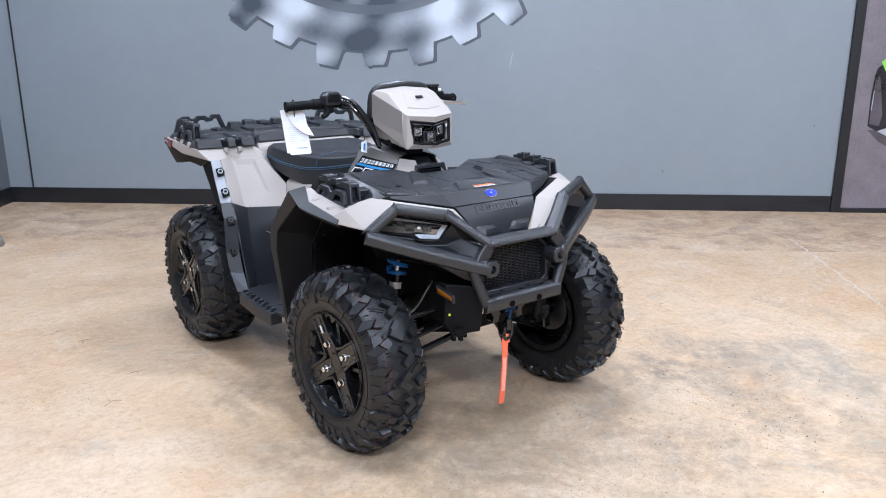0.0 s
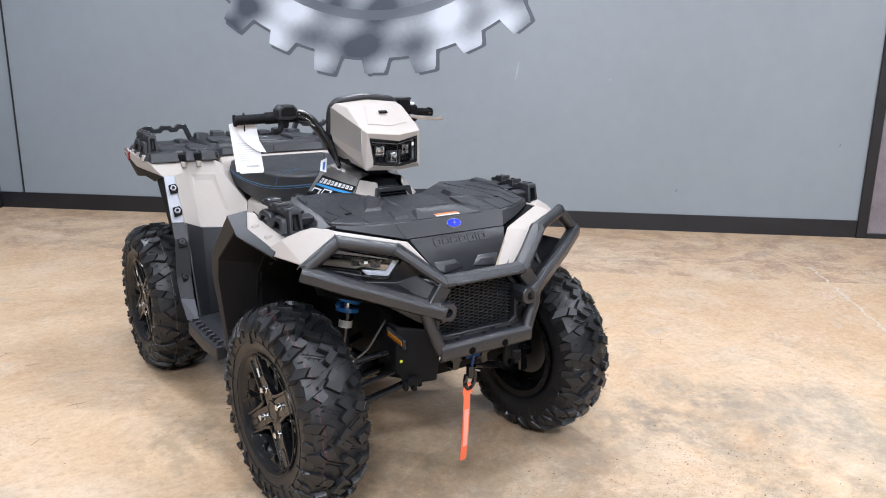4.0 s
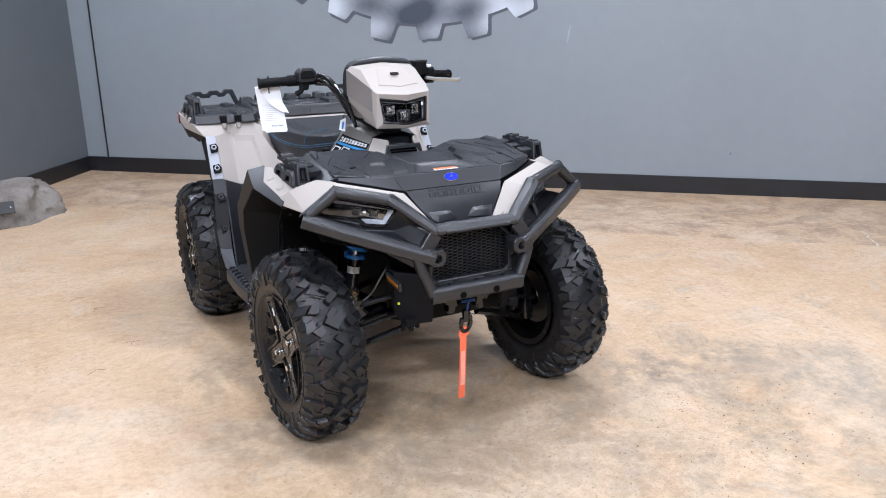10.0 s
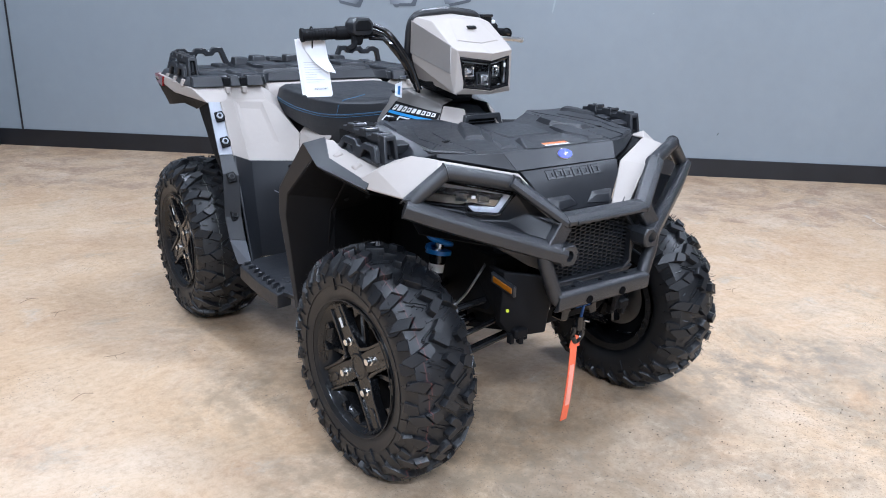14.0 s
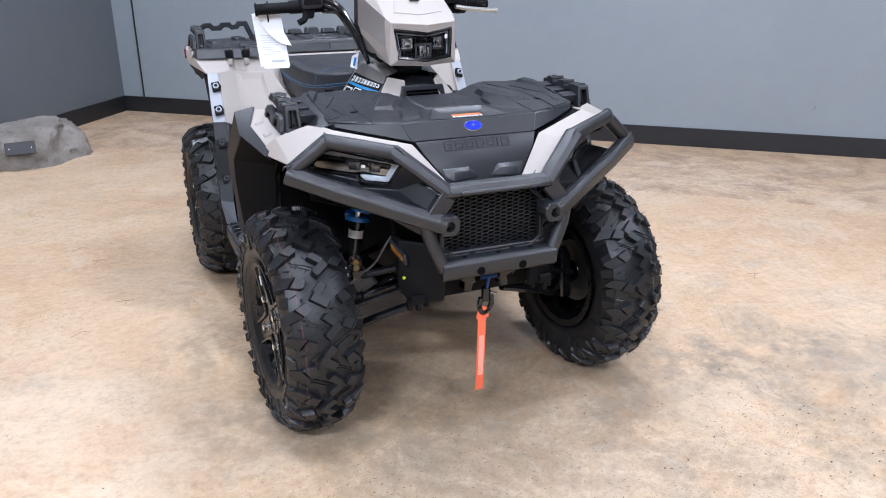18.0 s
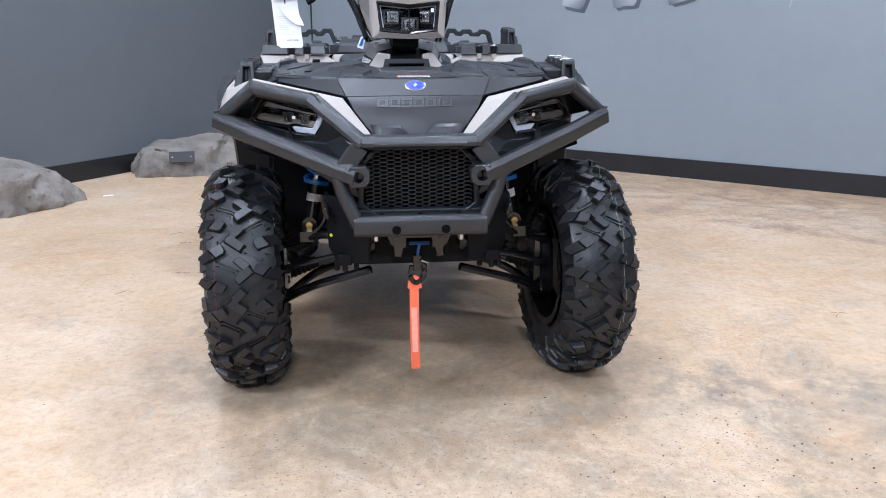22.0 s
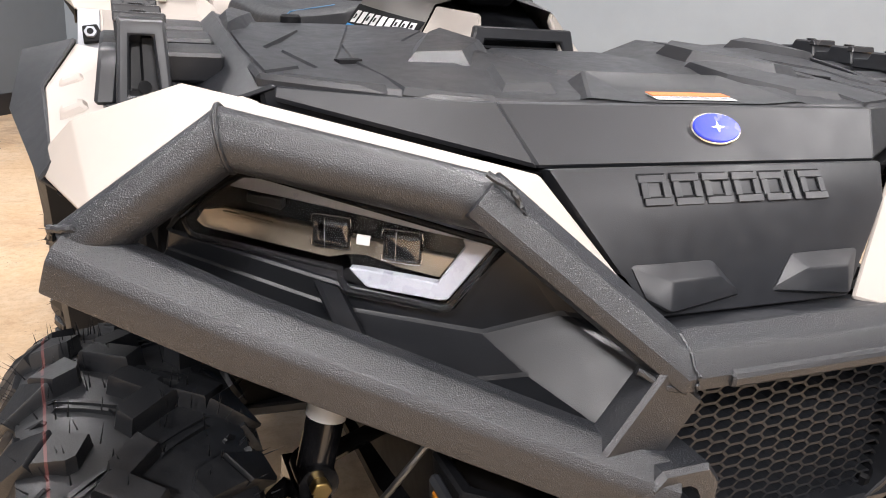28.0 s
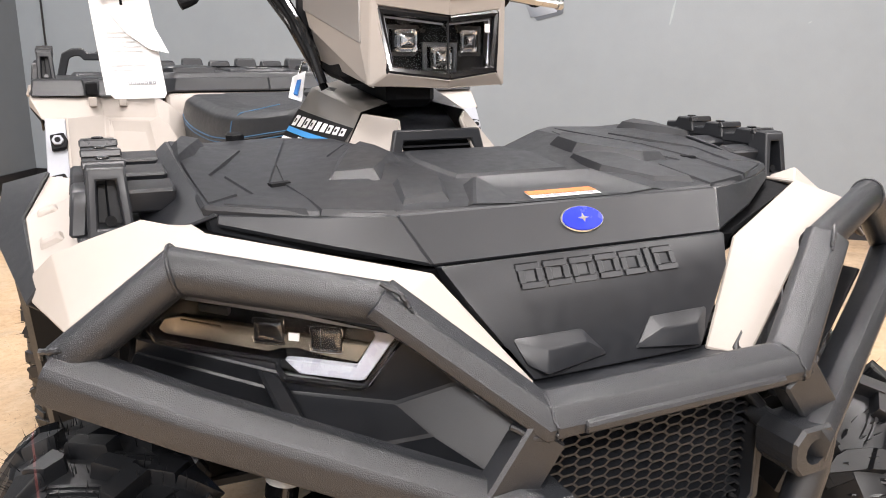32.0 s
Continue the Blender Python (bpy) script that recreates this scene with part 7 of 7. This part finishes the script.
for k in range(7):
    a = 0.36 + k * 0.072
    part("tag_mark", solid([tuple(on_tag(*q)) for q in ((a, 0.845), (a + 0.055, 0.845), (a + 0.055, 0.872), (a, 0.872))], [(0, 1, 2, 3)], 0.0003), INK, tag)
    if k != 5:
        part("tag_mark_gap", solid([tuple(on_tag(*q, lift=0.0027)) for q in ((a + 0.014, 0.853), (a + 0.041, 0.853), (a + 0.041, 0.864), (a + 0.014, 0.864))], [(0, 1, 2, 3)], 0.0003), PAPER, tag)
part("tag_tie", tube(rounded([(-0.424, 0.566, 1.118), (-0.426, 0.560, 1.15), (-0.424, 0.555, 1.172), (-0.422, 0.575, 1.184), (-0.420, 0.592, 1.170)], 0.01, 3), 0.0022, 6), PLASTIC_DARK, tag, "black tag tie")
key = part("key_tag", solid([(-0.165, 0.50, 1.005), (-0.145, 0.49, 1.015), (-0.158, 0.47, 0.965), (-0.178, 0.48, 0.972)], [(0, 1, 2, 3)], 0.002), PAPER, None)
tagged(key, "small white and blue key tag hanging at the dash", "tag")
part("key_stripe", solid([(-0.159, 0.4925, 0.998), (-0.152, 0.4895, 1.0), (-0.164, 0.473, 0.975), (-0.170, 0.476, 0.977)], [(0, 1, 2, 3)], 0.004), BLUE, key)
part("key_ring", tube([(-0.155, 0.495, 1.01), (-0.148, 0.50, 1.03), (-0.12, 0.46, 1.04)], 0.002, 6), CHROME, key)

# ---- seat ----
def loft(sections, bm=None):
    own = bmesh.new()
    rings = [[own.verts.new(p) for p in sec] for sec in sections]
    m = len(rings[0])
    for p, q in zip(rings, rings[1:]):
        for i in range(m):
            own.faces.new((p[i], p[(i + 1) % m], q[(i + 1) % m], q[i]))
    own.faces.new(rings[0][::-1]), own.faces.new(rings[-1])
    return merge(bm, own)


def seat_ring(y, top, low, half, flat):
    return [(-half, y, low), (-half, y, low + (top - low) * 0.55), (-half * 0.97, y, top - 0.014), (-half * (flat + 0.14), y, top), (half * (flat + 0.14), y, top), (half * 0.97, y, top - 0.014), (half, y, low + (top - low) * 0.55), (half, y, low)]


SEAT_Y = [(0.545, 0.958, 0.82, 0.060, 0.6), (0.60, 0.948, 0.775, 0.132, 0.66), (0.66, 0.938, 0.76, 0.164, 0.68), (0.78, 0.927, 0.765, 0.200, 0.70), (0.92, 0.924, 0.785, 0.218, 0.72), (1.06, 0.934, 0.808, 0.236, 0.74), (1.16, 0.939, 0.828, 0.241, 0.74), (1.225, 0.936, 0.842, 0.236, 0.72), (1.262, 0.918, 0.855, 0.222, 0.66)]
seat = part("seat", loft([seat_ring(*r) for r in SEAT_Y]), SEAT, atv, "black vinyl seat with blue stitching", bev=0.007, smooth=32, seg=2)
SEAM_Z = (0.905, 0.893, 0.872, 0.862, 0.868, 0.880, 0.888)
for s in (-1, 1):
    for drop in (0.0, 0.009):
        st = [((r[3] * 1.002 + 0.0004) * s, r[0], z - drop) for r, z in zip(SEAT_Y[1:-1], SEAM_Z)]
        part("stitching", tube(rounded(st, 0.05, 3), 0.0012, 6), STITCH, seat, "fine blue seam stitching")
    part("seat_welt", tube(rounded([((r[3] * 1.0) * s, r[0], z - 0.0045) for r, z in zip(SEAT_Y[1:-1], SEAM_Z)], 0.05, 3), 0.0028, 6), SEAT, seat)
    r = SEAT_Y[3]
    part("stitching", tube([(r[3] * 1.003 * s, 0.80, 0.866), (r[3] * 0.985 * s, 0.79, 0.905), (r[3] * 0.90 * s, 0.785, 0.923), (0.10 * s, 0.775, 0.940)], 0.0012, 6), STITCH, seat)
    knee = loft([[(0.19 * s, y, 0.80), (0.19 * s, y, 0.865 + k), (0.228 * s, y, 0.875 + k), (0.240 * s, y, 0.86 + k), (0.236 * s, y, 0.80)] for y, k in ((0.515, 0.0), (0.53, 0.012), (0.552, 0.012), (0.565, 0.0))])
    part("seat_latch_knob", knee, PLASTIC_DARK, atv, "black rounded peg beside the seat", bev=0.006, smooth=50)
part("seat_top_panel", loft([[(-w, y, z), (w, y, z), (w * 0.9, y, z + 0.003), (-w * 0.9, y, z + 0.003)] for y, z, w in ((0.64, 0.941, 0.07), (0.78, 0.9265, 0.10), (0.92, 0.9235, 0.13), (1.06, 0.9335, 0.15), (1.17, 0.9385, 0.15))]), SEAT_TOP, seat, bev=0.002)

# ---- footwells, rear fenders: drawn a little wide, brought in by REAR ----
REAR = 0.95

for side in (-1, 1):
    s = side * REAR
    deck = bmesh.new()
    solid([(0.20, 0.40, 0.32), (0.50, 0.42, 0.315), (0.555, 0.60, 0.318), (0.562, 0.88, 0.338), (0.22, 0.92, 0.34)], [(0, 1, 2, 3, 4)], 0.02, deck, s)
    foot = part("footboard", deck, PLASTIC, atv, "black ribbed plastic footboard", bev=0.004)
    rail = sweep(mirrored([(0.545, 0.585, 0.305), (0.560, 0.70, 0.312), (0.565, 0.86, 0.328)], s), [(-0.028, -0.028), (-0.028, 0.024), (0.014, 0.030), (0.026, 0.010), (0.026, -0.028)])
    part("foot_rail", rail, PLASTIC, foot, "raised outer foot rail", bev=0.003)
    for k in range(9):
        part("foot_peg_rib", box((0.44 * s, 0.52 + k * 0.04, 0.338), (0.13, 0.014, 0.016)), PLASTIC, foot, bev=0.002)
    for k in range(8):
        q = k / 7
        part("rail_tooth", box(((0.552 + 0.016 * q) * s, 0.60 + 0.25 * q, 0.338 + 0.016 * q), (0.034, 0.014, 0.022), None, None, 0.7), PLASTIC, foot, bev=0.002)
    inner = bmesh.new()
    solid([(0.27, 0.95, 0.70), (0.25, 0.56, 0.83), (0.22, 0.42, 0.80), (0.23, 0.42, 0.33), (0.25, 0.92, 0.34)], [(0, 1, 2, 3, 4)], 0.008, inner, s)
    part("side_panel", inner, PLASTIC_DARK, atv, "black lower side panel", bev=0.003)
    part("panel_scratch", solid([(0.33, 0.955, 0.545), (0.40, 0.955, 0.585), (0.40, 0.955, 0.581), (0.33, 0.955, 0.539)], [(0, 1, 2, 3)], 0.001, None, s), INK, atv)
    # rear fender: outer lip, forward face with a sunk panel, top band
    V = [(0.552, 1.135, 0.893), (0.502, 1.137, 0.891), (0.505, 1.029, 0.715), (0.419, 1.228, 0.888), (0.432, 1.055, 0.681), (0.300, 1.190, 0.885), (0.277, 1.148, 0.862), (0.225, 1.053, 0.769), (0.263, 0.991, 0.676),
         (0.576, 1.224, 0.936), (0.420, 1.236, 0.936), (0.300, 1.248, 0.936), (0.265, 1.245, 0.912), (0.584, 1.400, 0.900), (0.570, 1.705, 0.930), (0.574, 1.60, 0.948), (0.552, 1.72, 0.945),
         (0.408, 1.212, 0.880), (0.322, 1.182, 0.878), (0.306, 1.060, 0.733), (0.424, 1.080, 0.705),
         (0.404, 1.198, 0.855), (0.330, 1.172, 0.852), (0.320, 1.082, 0.745), (0.410, 1.098, 0.728),
         (0.225, 1.235, 0.870), (0.20, 1.10, 0.74), (0.500, 1.70, 0.947), (0.500, 1.30, 0.944), (0.26, 1.32, 0.93)]
    F = [(9, 10, 3, 1, 0), (10, 11, 5, 3), (11, 12, 6, 5), (1, 3, 4, 2), (3, 5, 18, 17), (5, 6, 7, 19, 18), (7, 8, 19), (8, 4, 20, 19), (4, 3, 17, 20),
         (17, 18, 22, 21), (18, 19, 23, 22), (19, 20, 24, 23), (20, 17, 21, 24), (21, 22, 23, 24), (6, 12, 25), (6, 25, 26, 7), (9, 0, 13, 15), (15, 13, 14, 16), (9, 15, 28), (15, 16, 27, 28), (9, 28, 10), (12, 29, 25)]
    rf = part("rear_fender", solid(V, F, 0.006, None, side), SAND, atv, "sand painted rear fender with a sunk panel", bev=0.003, smooth=12)
    part("seat_side_cover", solid([(0.222, 1.06, 0.775), (0.245, 0.83, 0.755), (0.262, 0.83, 0.66), (0.263, 0.995, 0.665), (0.20, 0.83, 0.80), (0.195, 1.06, 0.80)], [(0, 1, 2, 3), (0, 5, 4, 1)], 0.006, None, side), SAND, atv, "sand painted cover below the seat", bev=0.004)
    for nm, pts, mat, lift in (("cover_decal", ((0.94, 0.752), (0.87, 0.742), (0.87, 0.70), (0.93, 0.708)), PLASTIC_DARK, 0.0), ("cover_decal_stripe", ((0.93, 0.716), (0.875, 0.709), (0.875, 0.703), (0.93, 0.710)), SKY_BLUE, 0.0012), ("cover_decal_bar", ((0.925, 0.742), (0.905, 0.739), (0.905, 0.722), (0.925, 0.724)), WHITE, 0.0012), ("cover_decal_bar", ((0.897, 0.738), (0.880, 0.736), (0.880, 0.720), (0.897, 0.721)), WHITE, 0.0012)):
        part(nm, solid([(0.2565 - (z - 0.66) * 0.18 + 0.006 + lift, y, z) for y, z in pts], [(0, 1, 2, 3)], 0.0006, None, side), mat, atv)
    part("fender_skirt", solid([(0.583, 1.395, 0.899), (0.568, 1.71, 0.929), (0.530, 1.74, 0.885), (0.520, 1.70, 0.815), (0.545, 1.55, 0.835), (0.560, 1.37, 0.862), (0.552, 1.13, 0.890), (0.556, 1.24, 0.855)], [(0, 1, 2, 3, 4, 5), (6, 0, 5, 7)], 0.006, None, side), PLASTIC_DARK, atv, "black fender skirt", bev=0.002)
    for k in range(3):
        part("fender_peg", box(((0.572 - 0.006 * k) * side, 1.32 + 0.115 * k, 0.944), (0.018, 0.026, 0.030), turned(0, -18 * side, 0)), SAND, rf, bev=0.004)
    # mud guard strip in front of the rear wheel
    O = [(0.545, 1.137, 0.892), (0.549, 1.088, 0.804), (0.553, 1.034, 0.716), (0.556, 0.998, 0.655), (0.562, 0.985, 0.50), (0.564, 0.945, 0.425), (0.556, 0.895, 0.345)]
    I = [(0.5025, 1.134, 0.890), (0.504, 1.082, 0.803), (0.5055, 1.026, 0.715), (0.507, 0.965, 0.65), (0.510, 0.955, 0.50), (0.520, 0.900, 0.425), (0.522, 0.845, 0.345)]
    B = [(0.545, 1.27, 0.886), (0.545, 1.19, 0.795), (0.545, 1.115, 0.708), (0.52, 1.085, 0.64), (0.50, 1.06, 0.50), (0.48, 1.0, 0.42), (0.475, 0.93, 0.34)]
    for nm, lo, hi, mat, lab in (("mud_guard", 2, 6, PLASTIC, "black plastic mud guard"), ("mud_guard_top", 0, 3, GUARD_GREY, "bare grey upper mud guard"), ("mud_guard_foot", 5, 7, GUARD_FOOT, "bare grey mud guard foot")):
        k = hi - lo
        faces = [(i, i + 1, k + i + 1, k + i) for i in range(k - 1)]
        part(nm, solid(O[lo:hi] + I[lo:hi], faces, 0.004, None, side), mat, atv, lab, bev=0.0015, smooth=18)
        part("guard_flank", solid(B[lo:hi] + O[lo:hi], faces, 0.004, None, side), PLASTIC_DARK, atv, bev=0.002, smooth=18)
    # thin sand edge beside the grey strip, and the black wall below the fender
    part("fender_edge", sweep(mirrored([(0.500, 1.130, 0.893), (0.503, 1.022, 0.714)], side), [(-0.003, -0.004), (-0.003, 0.004), (0.003, 0.004), (0.003, -0.004)], (0, -1, 0.6)), SAND, rf, bev=0.001)
    part("fender_base", solid([(0.507, 1.022, 0.714), (0.433, 1.047, 0.683), (0.45, 0.945, 0.34), (0.52, 0.86, 0.34), (0.264, 0.983, 0.678), (0.25, 0.92, 0.34)], [(0, 1, 2, 3), (1, 4, 5, 2)], 0.008, None, side), PLASTIC, atv, "black panel below the rear fender", bev=0.003)
    part("base_clip", sweep([(0.300 * side, 0.992, 0.660), (0.300 * side, 0.982, 0.658)], disc(0.008, 8), (0, 0, 1)), PLASTIC_DARK, atv)
    for c in ((0.522, 1.092, 0.846), (0.527, 1.036, 0.763), (0.535, 0.972, 0.647), (0.532, 0.966, 0.506)):
        seat_b = bmesh.new()
        d, up = Vector((0.10 * side, -0.86, 0.5)).normalized(), Vector((0, 0.5, 0.86))
        across = d.cross(up).normalized()
        p = Vector((c[0] * side, c[1], c[2]))
        rim0 = [p + across * a * side + up * b for a, b in ((-0.014, -0.022), (0.016, -0.018), (0.020, 0.0), (0.012, 0.020), (-0.016, 0.016))]
        lo, hi = [seat_b.verts.new(q - d * 0.004) for q in rim0], [seat_b.verts.new(q + d * 0.004) for q in rim0]
        seat_b.faces.new(hi)
        for i in range(5):
            seat_b.faces.new((lo[i], lo[(i + 1) % 5], hi[(i + 1) % 5], hi[i]))
        cup = part("bolt_seat", seat_b, PLASTIC_DARK, atv, "dark angular bolt seat", bev=0.002)
        nut = sweep([p + d * 0.003, p + d * 0.011], disc(0.0125, 6), (0, 0, 1))
        part("guard_bolt", nut, GUARD_GREY if c[2] > 0.7 else PLASTIC, cup, bev=0.001)
        part("bolt_socket", sweep([p + d * 0.010, p + d * 0.0118], disc(0.0065, 10), (0, 0, 1)), PLASTIC_DARK, cup)
    tl = part("tail_light", solid([(0.584, 1.55, 0.946), (0.566, 1.715, 0.946), (0.560, 1.715, 0.908), (0.582, 1.57, 0.906), (0.50, 1.735, 0.944), (0.50, 1.735, 0.914)], [(0, 1, 2, 3), (1, 4, 5, 2)], 0.01, None, side), RED, atv, "red tail light", bev=0.002)

# ---- rear rack ----
rack_bm = bmesh.new()
outline = [(0.0, 1.305), (0.255, 1.305), (0.285, 1.24), (0.40, 1.222), (0.572, 1.232), (0.580, 1.30), (0.565, 1.66), (0.50, 1.73), (0.0, 1.73)]
ring = outline + [(-x, y) for x, y in reversed(outline[1:-1])]
prism(ring, "z", 0.936, 0.968, rack_bm, 0.965)
rack = part("rear_rack", rack_bm, PLASTIC, atv, "black plastic rear cargo rack", bev=0.004)
# raised middle with stepped back
for x0, x1, y0, y1, z in ((-0.275, 0.275, 1.34, 1.70, 0.985), (-0.09, 0.09, 1.36, 1.62, 0.992)):
    part("rack_panel", prism([(x0, y0 + 0.02), (x0 + 0.03, y0), (x1 - 0.03, y0), (x1, y0 + 0.02), (x1, y1), (x0, y1)], "z", 0.96, z, None, 0.95), PLASTIC, rack, bev=0.004)
for k in range(7):
    x = -0.234 + 0.078 * k
    part("rack_block", prism([(x - 0.034, 1.58), (x + 0.034, 1.58), (x + 0.028, 1.66), (x - 0.028, 1.66)], "z", 0.975, 1.010 + 0.007 * (k % 2), None, 0.8), PLASTIC, rack, bev=0.004)
for x in (-0.10, -0.06, 0.06, 0.10):
    # raised dark bars stand in for the shade inside slots
    part("rack_slot", box((x, 1.56 + 0.03 * (abs(x) > 0.08), 0.9935), (0.07, 0.012, 0.005)), PLASTIC_DARK, rack, "dark bar painted in for the shade of a slot")
part("rack_mark", box((0.0, 1.45, 0.9935), (0.06, 0.018, 0.004)), MARK, rack, "small plain maker's mark", bev=0.001)
for side in (-1, 1):
    for poly, z in (([(0.12, 1.36), (0.24, 1.345), (0.265, 1.40), (0.24, 1.55), (0.13, 1.56)], 1.0), ([(0.29, 1.262), (0.37, 1.25), (0.39, 1.30), (0.37, 1.44), (0.30, 1.46), (0.28, 1.34)], 0.982), ([(0.40, 1.25), (0.51, 1.255), (0.50, 1.40), (0.40, 1.42)], 0.976),
                    ([(0.29, 1.49), (0.38, 1.47), (0.48, 1.45), (0.49, 1.62), (0.30, 1.66)], 0.98), ([(0.32, 1.50), (0.37, 1.49), (0.38, 1.58), (0.33, 1.60)], 0.992)):
        part("rack_panel", prism([(x * side, y) for x, y in poly], "z", 0.955, z, None, 0.86), PLASTIC, rack, bev=0.004)
    # bowed front rim of the side deck, notched over the two pegs
    for x0, x1 in ((0.295, 0.362), (0.388, 0.428), (0.454, 0.57)):
        part("rack_rim", solid([(x0, 1.212, 0.938), (x1, 1.214, 0.938), (x1 - 0.004, 1.232, 0.974), (x0 + 0.004, 1.230, 0.974), (x1 - 0.004, 1.262, 0.976), (x0 + 0.004, 1.262, 0.976), (x0, 1.25, 0.938), (x1, 1.25, 0.938)], [(0, 1, 2, 3), (3, 2, 4, 5), (0, 3, 5, 6), (1, 7, 4, 2)], 0, None, side), PLASTIC, rack, bev=0.003, smooth=10)
    for x in (0.375, 0.441):
        part("rack_clip", prism([(x * side - 0.009, 0.912), (x * side + 0.009, 0.912), (x * side + 0.009, 0.934), (x * side - 0.009, 0.934)], "y", 1.207, 1.226), SAND, rack, "sand painted peg under the rack", bev=0.002)
        # dark box colours in the shade of the notch above the peg
        part("clip_notch_shade", box((x * side, 1.228, 0.953), (0.026, 0.02, 0.03)), PLASTIC_DARK, rack, bev=0.003)
    part("rack_front", solid([(0.0, 1.292, 0.938), (0.25, 1.292, 0.938), (0.24, 1.312, 0.972), (0.0, 1.312, 0.972), (0.283, 1.235, 0.938), (0.283, 1.255, 0.974)], [(0, 1, 2, 3), (1, 4, 5, 2)], 0.006, None, side), PLASTIC, rack, bev=0.003)
    # handle of flat stepped bar
    bar_path = [(0.512, 1.70, 0.945), (0.490, 1.69, 1.022), (0.470, 1.69, 1.032), (0.448, 1.69, 1.032), (0.438, 1.69, 1.020), (0.405, 1.69, 1.020), (0.395, 1.69, 1.033), (0.362, 1.69, 1.033), (0.352, 1.69, 1.022), (0.330, 1.69, 1.024), (0.320, 1.69, 1.037), (0.290, 1.69, 1.037), (0.258, 1.69, 0.96)]
    part("rack_handle", sweep(mirrored(bar_path, side), [(-0.011, -0.010), (-0.011, 0.010), (0.011, 0.010), (0.011, -0.010)], (0, 1, 0)), PLASTIC, rack, "black rear rack handle of stepped bar", bev=0.003)
    cargo_anchor("rear_anchor", rack, 0.535, 1.300, 0.962, side, "black rear cargo anchor", 0.9)
part("seat_back_cover", prism([(1.235, 0.86), (1.245, 0.915), (1.262, 0.934), (1.40, 0.936), (1.40, 0.80), (1.25, 0.80)], "x", -0.27, 0.27), SAND, atv, "sand painted centre fender", bev=0.008)
part("rear_body", prism([(1.30, 0.93), (1.72, 0.93), (1.68, 0.70), (1.45, 0.60), (1.28, 0.6)], "x", -0.30, 0.30), PLASTIC_DARK, atv, "black rear body", bev=0.02)
# small fuel label on the front face of the rear fender
part("fuel_label", solid([(0.317, 1.1445, 0.851), (0.357, 1.1345, 0.851), (0.357, 1.1335, 0.819), (0.317, 1.1435, 0.819)], [(0, 1, 2, 3)], 0.002), LABEL_YELLOW, atv, "small yellow printed label")
